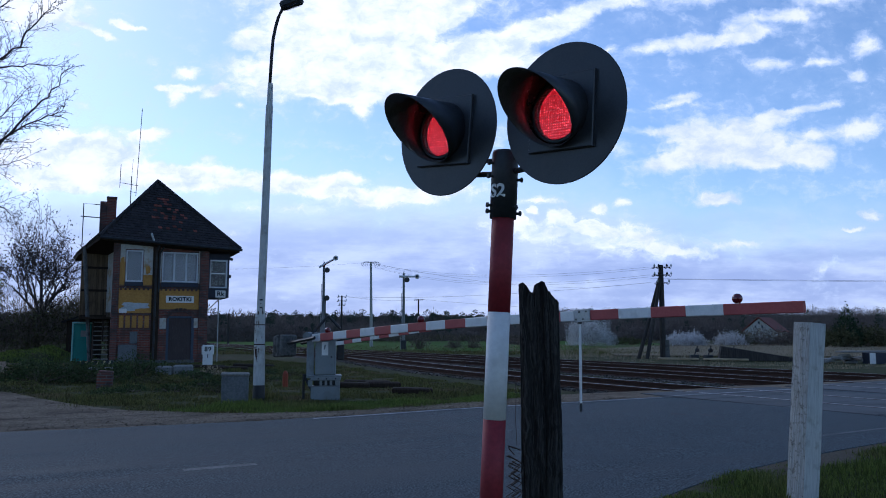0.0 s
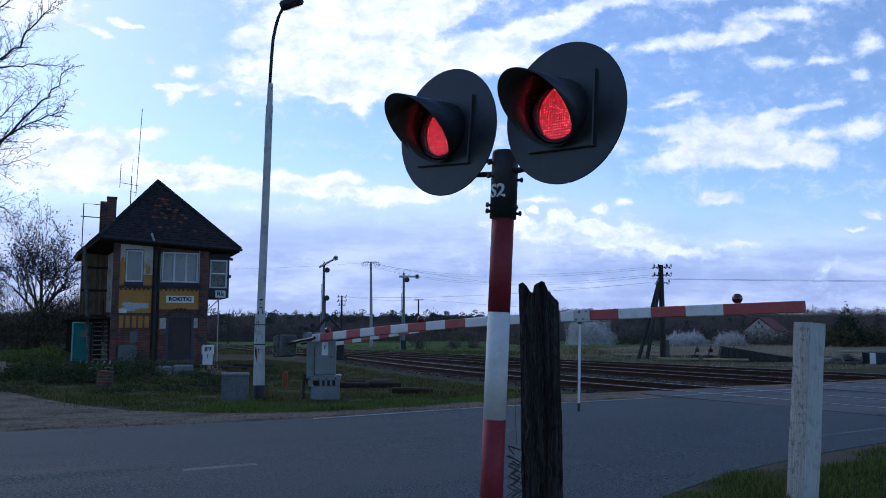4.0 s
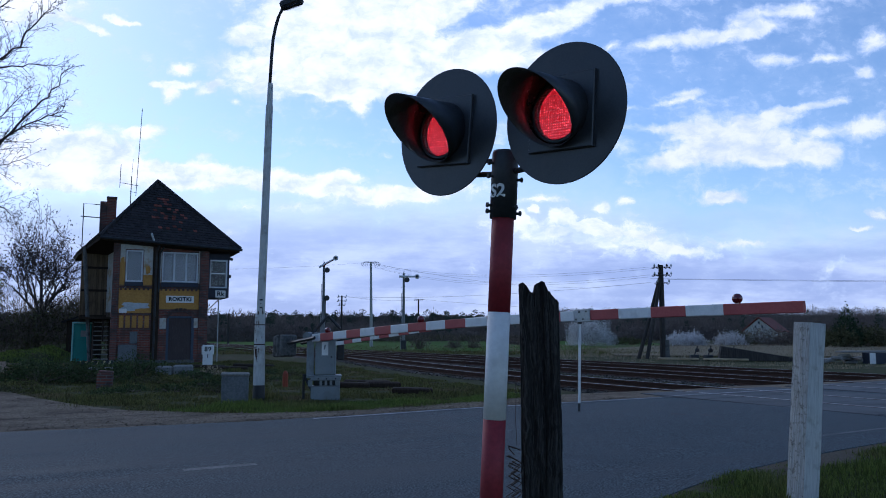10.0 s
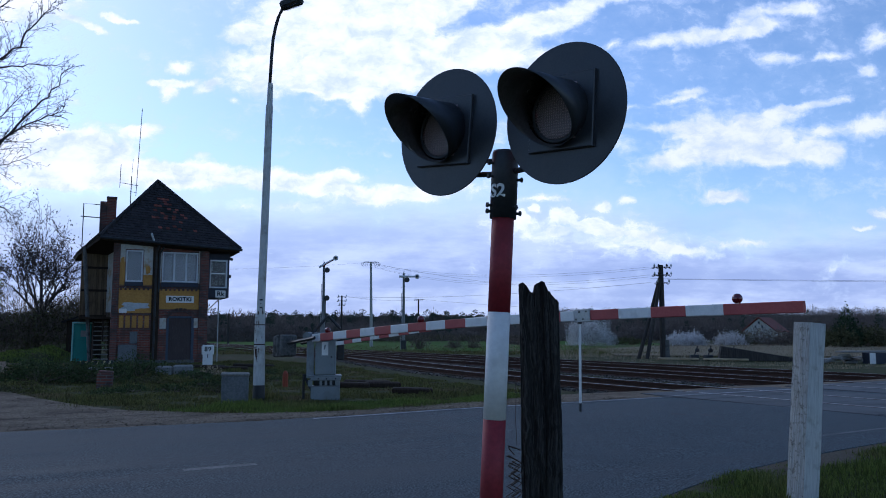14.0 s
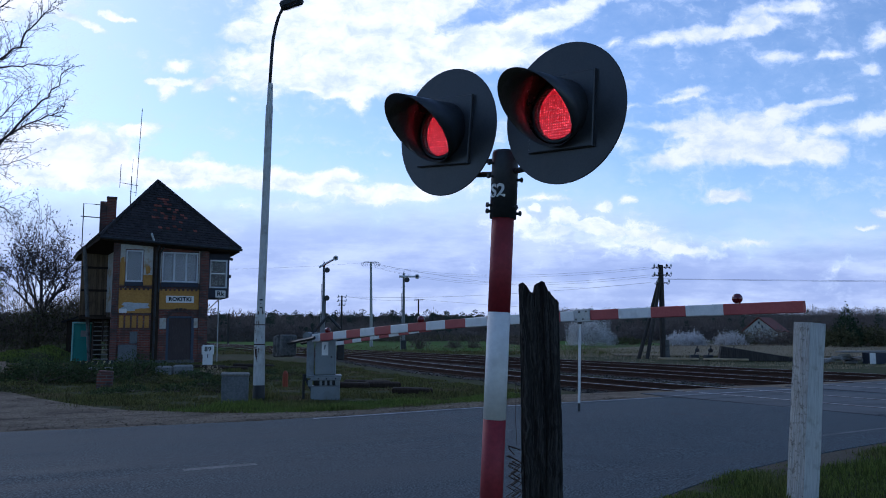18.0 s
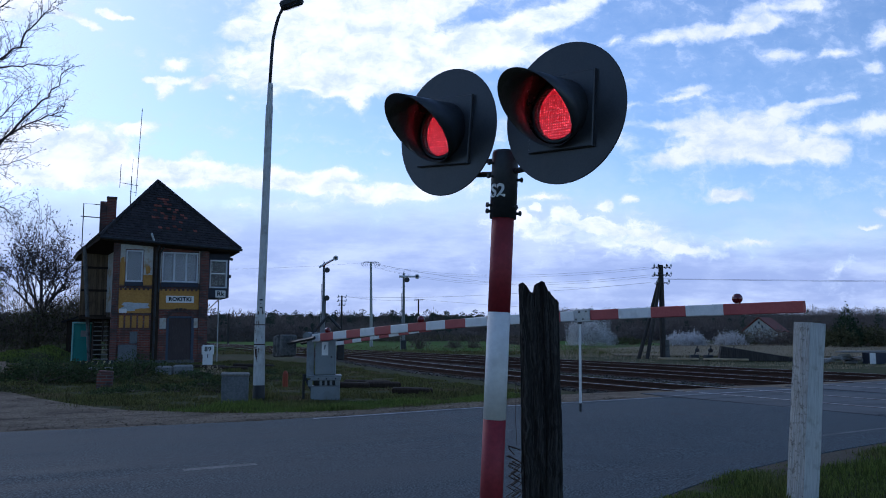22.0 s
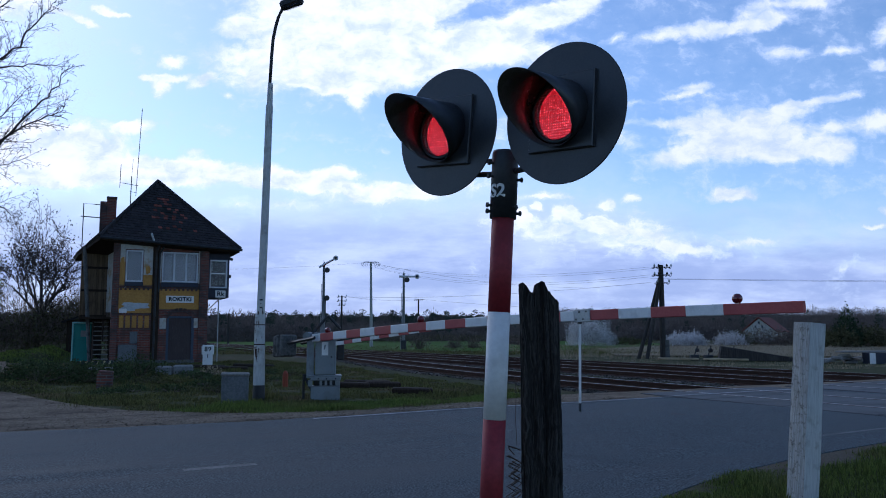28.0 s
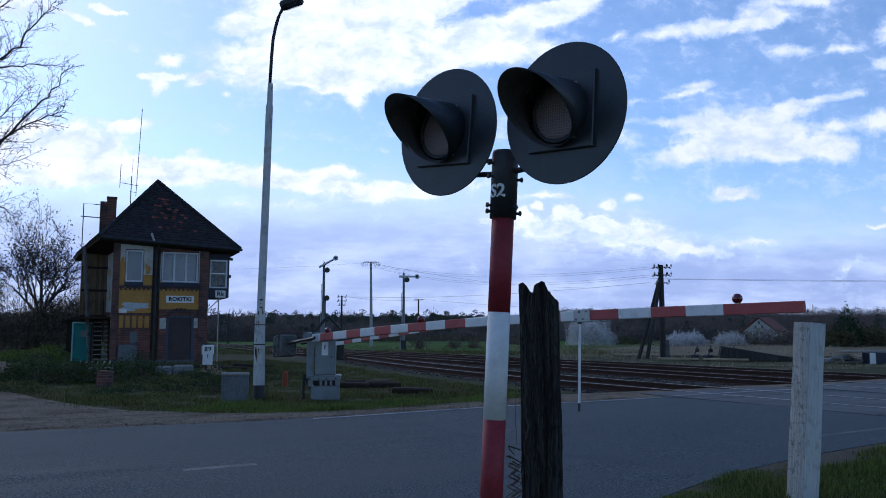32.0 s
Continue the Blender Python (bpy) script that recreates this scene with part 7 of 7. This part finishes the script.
rng = random.Random(77)
for i in range(34):
    x, y = rng.uniform(-10.5, -4.2), rng.uniform(17.3, 26)
    k = i % 4
    bush("cushion_plant", pose(x, y, -0.08), rng.uniform(0.25, 0.55), rng.uniform(0.2, 0.4), rng.uniform(0.1, 0.22), 420, 0.022, (M_SHRUB, M_YARDBLADE, M_SHRUB, M_LEAFBUD)[k],
         ("low dark green cushion of weeds", "low tuft of rough grass", "low dark green cushion of weeds", "low brown tuft of dead stems")[k], 200 + i, 10, "weeds", "weeds before the signal box")


def hedge(name, pts, h, depth, count, size, mats, label, seed, stems=0):
    """A long thicket of twigs and leaves, joined, with gaps on top."""
    rng = random.Random(seed)
    layers = []
    for mi, mat in enumerate(mats):
        v, f = [], []
        for i in range(count // len(mats)):
            t = rng.random() * (len(pts) - 1)
            k = min(int(t), len(pts) - 2)
            p = Vector(pts[k]).lerp(Vector(pts[k + 1]), t - k)
            hh = h * (0.75 + 0.35 * noise.noise(Vector((p.x * 0.25 + seed, p.y * 0.25, 0))) + 0.2 * noise.noise(Vector((p.x, p.y, seed))))
            z = hh * rng.random() ** 0.7
            q = Vector((p.x + rng.gauss(0, depth * 0.4), p.y + rng.gauss(0, depth * 0.5), z))
            if mi < 2:
                up = Vector((rng.gauss(0, 0.35), rng.gauss(0, 0.35), 1)).normalized() * size * rng.uniform(3, 7)
                s = Vector((rng.uniform(-1, 1), rng.uniform(-1, 1), 0)).normalized() * size * 0.16
                i0 = len(v)
                v += [tuple(q - s), tuple(q + s), tuple(q + up)]
                f.append((i0, i0 + 1, i0 + 2))
            else:
                scatter_leaf(v, f, q, size * rng.uniform(0.6, 1.5), rng)
        layers.append((v, f, mat))
    ob = new(name, raw(name, layers[0][0], layers[0][1], layers[0][2]))
    tagged(ob, label, "thicket", kind="stuff")
    for v, f, mat in layers[1:]:
        o = new("foliage", raw("foliage", v, f, mat))
        o.parent = ob
    return ob


hedge("thicket", [(-42, 44, 0), (-33, 46, 0), (-26, 47, 0), (-19.8, 50, 0)], 3.5, 2.4, 66000, 0.075, (M_TWIG, M_TWIG, M_LEAFBUD), "dense dark thicket of bare shrubs behind the lane", 3)
hedge("thicket", [(-44, 50, 0), (-34, 51, 0), (-27, 52, 0), (-18.5, 54, 0)], 5.0, 1.6, 13000, 0.09, (M_TWIG,), "tall bare saplings behind the thicket", 8)
hedge("thicket", [(-12, 96, 0), (0, 98, 0), (10, 97, 0)], 0.9, 1.5, 4000, 0.1, (M_TWIG, M_LEAFBUD), "low brown scrub along the field edge", 5)


def scatter_facing(v, f, p, s, rng):
    """A twig clump turned to the open field."""
    t = rng.random() * 6.28
    a = Vector((math.cos(t), rng.uniform(-0.25, 0.25), math.sin(t))) * s
    b = Vector((-math.sin(t), rng.uniform(-0.25, 0.25), math.cos(t))) * s * 0.6
    i = len(v)
    v += [tuple(p - a), tuple(p + b), tuple(p + a), tuple(p - b)]
    f.append((i, i + 1, i + 2, i + 3))


def twig_spray(v, f, c, p, ln, w, rng):
    """A thin twig that leaves p away from the crown's middle c and leans upward."""
    d = (p - c) + Vector((rng.gauss(0, 0.4), 0, 0.8)) * max((p - c).length, 0.3)
    d = d.normalized() * ln
    s = Vector((-d.z, 0, d.x)).normalized() * w
    i = len(v)
    v += [tuple(p - s), tuple(p + s), tuple(p + d)]
    f.append((i, i + 1, i + 2))


def far_wood(name, x0, x1, y0, y1, h0, h1, count, pines, label, seed, leaf=0.36, tall=0.1):
    """A distant wood: trunks, rounded bare crowns of fine twigs and a few dark pines, joined."""
    rng = random.Random(seed)
    twig, pine = ([], []), ([], [])

    def stem(dst, p, h, w):
        i = len(dst[0])
        dst[0].extend([(p.x - w, p.y, p.z), (p.x + w, p.y, p.z), (p.x, p.y, p.z + h)])
        dst[1].append((i, i + 1, i + 2))

    for t in range(count):
        x, y = rng.uniform(x0, x1), y0 + (y1 - y0) * rng.random() ** 1.3
        h = rng.uniform(h0, h1) * (1 + 0.22 * noise.noise(Vector((x * 0.012 + seed, y * 0.01, 0))))
        if rng.random() < tall:
            h *= rng.uniform(1.1, 1.3)
        b = Vector((x, y, -0.1))
        if rng.random() < pines:
            stem(pine, b, h * 0.85, 0.2)
            for k in range(95):
                e = rng.uniform(-1, 1)
                z = h * (0.74 + 0.25 * e)
                r = 0.2 * h * math.sqrt(1 - e * e) * rng.random() ** 0.7
                a = rng.random() * 6.28
                scatter_facing(pine[0], pine[1], Vector((x + math.cos(a) * r, y + math.sin(a) * r * 0.5, z)), leaf * rng.uniform(0.45, 0.9), rng)
        else:
            stem(twig, b, h * 0.7, 0.14)
            for k in range(110):
                a, e, q = rng.random() * 6.28, rng.uniform(-1, 1), rng.random() ** 0.75
                r = h * 0.27 * q
                p = Vector((x + math.cos(a) * r * math.sqrt(1 - e * e), y + math.sin(a) * r * 0.5, h * 0.6 + e * h * 0.38 * q))
                twig_spray(twig[0], twig[1], Vector((x, y, h * 0.5)), p, leaf * rng.uniform(1.6, 3.6), leaf * 0.2, rng)
    for k in range(count * 45):
        p = Vector((rng.uniform(x0, x1), rng.uniform(y0 - 3, y0 + 18), rng.uniform(-0.1, h0 * 0.72)))
        scatter_facing(twig[0], twig[1], p, leaf * rng.uniform(0.6, 1.6), rng)
    ob = new(name, raw(name, twig[0], twig[1], M_FARTWIG))
    tagged(ob, label, "wood", kind="stuff")
    o = new("pine_crowns", raw("pine_crowns", pine[0], pine[1], M_FARPINE))
    o.parent = ob


far_wood("distant_wood", -330, 60, 290, 380, 7.0, 8.6, 3400, 0.5, "distant bare brown wood with dark pines on the skyline", 1)
far_wood("distant_wood", 40, 420, 300, 400, 10.8, 11.8, 4600, 0.2, "distant bare brown wood on a low rise", 2, 0.22, 0.0)
far_wood("near_wood", -34, 30, 128, 152, 2.1, 2.9, 700, 0.12, "belt of brown bare trees along the far edge of the field", 6, 0.2)
far_wood("near_wood", 22, 120, 150, 185, 3.6, 4.8, 600, 0.1, "belt of bare brown trees behind the farmhouse", 3, 0.22, 0.03)
far_wood("near_wood", -140, -24, 120, 170, 3.6, 4.9, 600, 0.2, "belt of bare trees behind the signal box", 4, 0.25)


# ---- grass ----
def grass(name, place, count, h0, h1, w, label, seed, mat=None):
    """Bent blades rooted where place() puts them; place returns x, y, z and a height factor."""
    rng = random.Random(seed)
    v, f = [], []
    while len(f) < count * 2:
        q = place(rng)
        if q is None:
            continue
        x, y, z, k = q
        a, h = rng.random() * 6.28, rng.uniform(h0, h1) * k
        lean, b = rng.uniform(0.1, 0.6) * h, rng.random() * 6.28
        dx, dy = math.cos(a) * w, math.sin(a) * w
        lx, ly = math.cos(b) * lean, math.sin(b) * lean
        i = len(v)
        v += [(x - dx, y - dy, z), (x + dx, y + dy, z), (x + lx * 0.35 + dx * 0.7, y + ly * 0.35 + dy * 0.7, z + h * 0.6), (x + lx * 0.35 - dx * 0.7, y + ly * 0.35 - dy * 0.7, z + h * 0.6), (x + lx, y + ly, z + h * (1 - 0.25 * lean / h))]
        f += [(i, i + 1, i + 2, i + 3), (i + 3, i + 2, i + 4)]
    ob = new(name, raw(name, v, f, mat or M_BLADE))
    return tagged(ob, label, "grass", kind="stuff")


def near_verge(rng):
    s = rng.uniform(1.2, 13)
    n = near_edge(s) - 0.13 - 0.26 * min(max((s - 6.0) / 2, 0), 1) + 0.16 * rng.random() ** 2 - 5.2 * rng.random() ** 1.6
    p = on_road(s, n)
    if p.y < 2.2 or noise.noise(Vector((s * 0.9, n * 0.9, 2))) < -0.5 + 0.3 * rng.random():
        return None
    return p.x, p.y, rise(s) - 0.012 if n > near_edge(s) - 3.3 else -0.07, (0.65 + 0.75 * noise.noise(Vector((s * 1.5, n * 1.5, 0))) + 0.35 * noise.noise(Vector((s * 6, n * 6, 0)))) * min(1, 0.55 + (near_edge(s) - n) * 0.7)


def far_verge(rng):
    s = 2.4 + 7.4 * rng.random() ** 0.8
    n = sand_edge(s) - 0.15 + 1.9 * rng.random() ** 1.3
    if s > track_s(0, n) - 2.4 or noise.noise(Vector((s * 1.1, n * 1.1, 7))) < -0.3 + 0.25 * rng.random() + 0.25 * max(0, 4.5 - s):
        return None
    p = on_road(s, n)
    return p.x, p.y, -0.06, 0.55 + 0.7 * max(-0.3, noise.noise(Vector((s * 0.8, n * 0.8, 0))))


def yard(rng):
    s, n = rng.uniform(-0.6, 12.5), ROAD_FAR + 26 * rng.random() ** 1.5
    p = on_road(s, n)
    if s > track_s(0, n) - 2.3 or noise.noise(Vector((p.x * 0.9, p.y * 0.9, 5))) < -0.45 + 0.3 * rng.random():
        return None
    q = LANE.inverted() @ p
    if -1.5 < q.y < 1.9 and q.x > 5 or n < sand_edge(s) - (0.5 + 1.6 * max(0, 2.4 - s)) * rng.random() ** 2:
        return None
    return p.x, p.y, -0.07, 0.42 + 1.5 * max(0, noise.noise(Vector((s * 1.1, n * 1.1, 0)))) + 0.5 * max(0, noise.noise(Vector((s * 4, n * 4, 3))))


def crop(rng):
    y = 96 + 200 * rng.random() ** 2
    x = rng.uniform(-60, 30) * (0.6 + y / 300)
    return x, y, 0.0, 1.0


grass("near_grass", near_verge, 110000, 0.04, 0.13, 0.0036, "fresh green grass on the roadside verge", 1)
grass("verge_grass", far_verge, 42000, 0.07, 0.23, 0.0055, "fresh green grass strip beyond the road", 2, M_VERGE)
grass("yard_grass", yard, 170000, 0.035, 0.13, 0.008, "rough grass around the signal box", 3, M_YARDBLADE)
def meadow(rng):
    x, y = rng.uniform(5, 60), 30 + 57 * rng.random() ** 1.5
    if x * 0.866 + y * 0.5 < 24.1 or y < 45 and noise.noise(Vector((x * 0.5, y * 0.5, 1))) < -0.15 + 0.3 * rng.random():
        return None
    return x, y, -0.06, 0.45 if y < 42 else 1.0


grass("dry_grass", meadow, 42000, 0.07, 0.26, 0.013, "dry straw-coloured grass beyond the tracks", 4, M_DRYGRASS)

grass("field_edge_grass", lambda r: (r.uniform(-16, 14), 50 + 30 * r.random() ** 1.8, -0.06, 1.0), 12000, 0.08, 0.24, 0.02, "rough brownish grass along the field edge", 5, M_YARDBLADE)

MOUND, MOUND_R = Vector((-19.3, 38.0, -0.12)), (3.0, 1.7, 0.62)


def mound_height(u, v):
    q = u * u + v * v
    return MOUND_R[2] * max(0.0, 1 - q) * (1 + 0.5 * wobble(u, v, 2.0, 3.0)) if q < 1 else 0.0


def earth_mound():
    verts, faces, rings, seg = [], [], 9, 36
    for i in range(rings + 1):
        r = i / rings
        for k in range(seg):
            a = 2 * math.pi * k / seg
            u, v = r * math.cos(a), r * math.sin(a)
            verts.append((u * MOUND_R[0], v * MOUND_R[1], mound_height(u, v)))
    for i in range(rings):
        for k in range(seg):
            a, b = i * seg + k, i * seg + (k + 1) % seg
            faces.append((a, a + seg, b + seg, b))
    ob = new("mound", raw("mound", verts, faces, M_GROUND))
    ob.location = MOUND
    tagged(ob, "low grassy mound of earth beside the lane", "mound", kind="structure")


earth_mound()


def mound_place(rng):
    a, r = rng.random() * 6.28, rng.random() ** 0.5
    u, v = r * math.cos(a), r * math.sin(a)
    return MOUND.x + u * MOUND_R[0], MOUND.y + v * MOUND_R[1], MOUND.z + mound_height(u, v) - 0.01, 0.7 + 0.6 * wobble(u, v, 3.0)


grass("mound_grass", mound_place, 9000, 0.08, 0.2, 0.012, "fresh green grass on the mound", 6, M_VERGE)

# ---- sleepers, last: they share one mesh ----
for k, base in enumerate(TRACKS):
    n = ROAD_FAR + 0.6
    i = 0
    while n < 75:
        ob = new("sleeper", SLEEPER_MESH)
        ob.parent = base
        ob.matrix_basis = pose(track_s(k, n), n, -0.045 + 0.008 * math.sin(i * 1.7), 0, 0, track_turn(k, n) + math.sin(i * 2.3))
        if n < 36 and k < 2:
            for side in (-1, 1):
                ch = new("rail_chair", CHAIR_MESH)
                ch.parent = base
                ch.matrix_basis = pose(track_s(k, n) + side * 0.752, n, -0.055, 0, 0, track_turn(k, n))
        n += 0.63
        i += 1


def gravel(count, seed):
    """Small stones and crumbs on the sandy strip beyond the road."""
    rng = random.Random(seed)
    v, f = [], []
    while len(f) < count * 4:
        s = -3 + 13.5 * rng.random()
        e = far_edge(s)
        n = e + rng.random() ** 1.2 * (min(sand_edge(s), 18.5) - e)
        r = 0.006 + 0.024 * rng.random() ** 4
        z = rise(s) - 0.006
        i = len(v)
        for k in range(4):
            a = k * 1.57 + rng.random()
            v.append((s + r * math.cos(a), n + r * math.sin(a), z))
        v.append((s, n, z + r * 0.9))
        f += [(i + k, i + (k + 1) % 4, i + 4) for k in range(4)]
    ob = new("gravel_stones", raw("gravel_stones", v, f, M_SAND))
    ob.matrix_basis = ROAD
    tagged(ob, "small stones strewn on the sandy roadside", "gravel", kind="stuff")


gravel(7000, 17)


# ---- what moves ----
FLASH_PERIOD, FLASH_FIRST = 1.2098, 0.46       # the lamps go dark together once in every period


def slat_rows(height):
    """The added slats of a lamp turn shut over the glow for 0.44 s in every period and turn open again."""
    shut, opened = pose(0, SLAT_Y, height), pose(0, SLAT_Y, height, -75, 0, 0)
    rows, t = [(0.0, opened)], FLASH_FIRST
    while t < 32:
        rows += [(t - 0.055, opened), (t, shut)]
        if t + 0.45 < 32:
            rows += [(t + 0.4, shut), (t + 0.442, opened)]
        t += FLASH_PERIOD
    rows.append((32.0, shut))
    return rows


def rod_rows():
    """The rod under the boom swings gently in the wind."""
    rows, step = [], 1.57 / 8
    for i in range(int(32 / step) + 2):
        t = min(i * step, 32.0)
        swing = (0.55 + 0.45 * math.exp(-t / 4)) * 0.9 * math.cos(2 * math.pi * t / 1.57)
        rows.append((t, Matrix.Translation(ROD_AT) @ pose(0, 0, 0, 0, 1.2 - swing, 0)))
        if t >= 32.0:
            break
    return rows


def motions():
    away = Vector((0.0151, 1.0, 0.0645)) * 76.0
    home = clouds.location.copy()
    walk(clouds, [(0, Matrix.Translation(home + away)), (32, Matrix.Translation(home - away))])
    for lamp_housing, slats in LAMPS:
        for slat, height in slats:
            walk(slat, slat_rows(height))
    walk(rod, rod_rows())


motions()
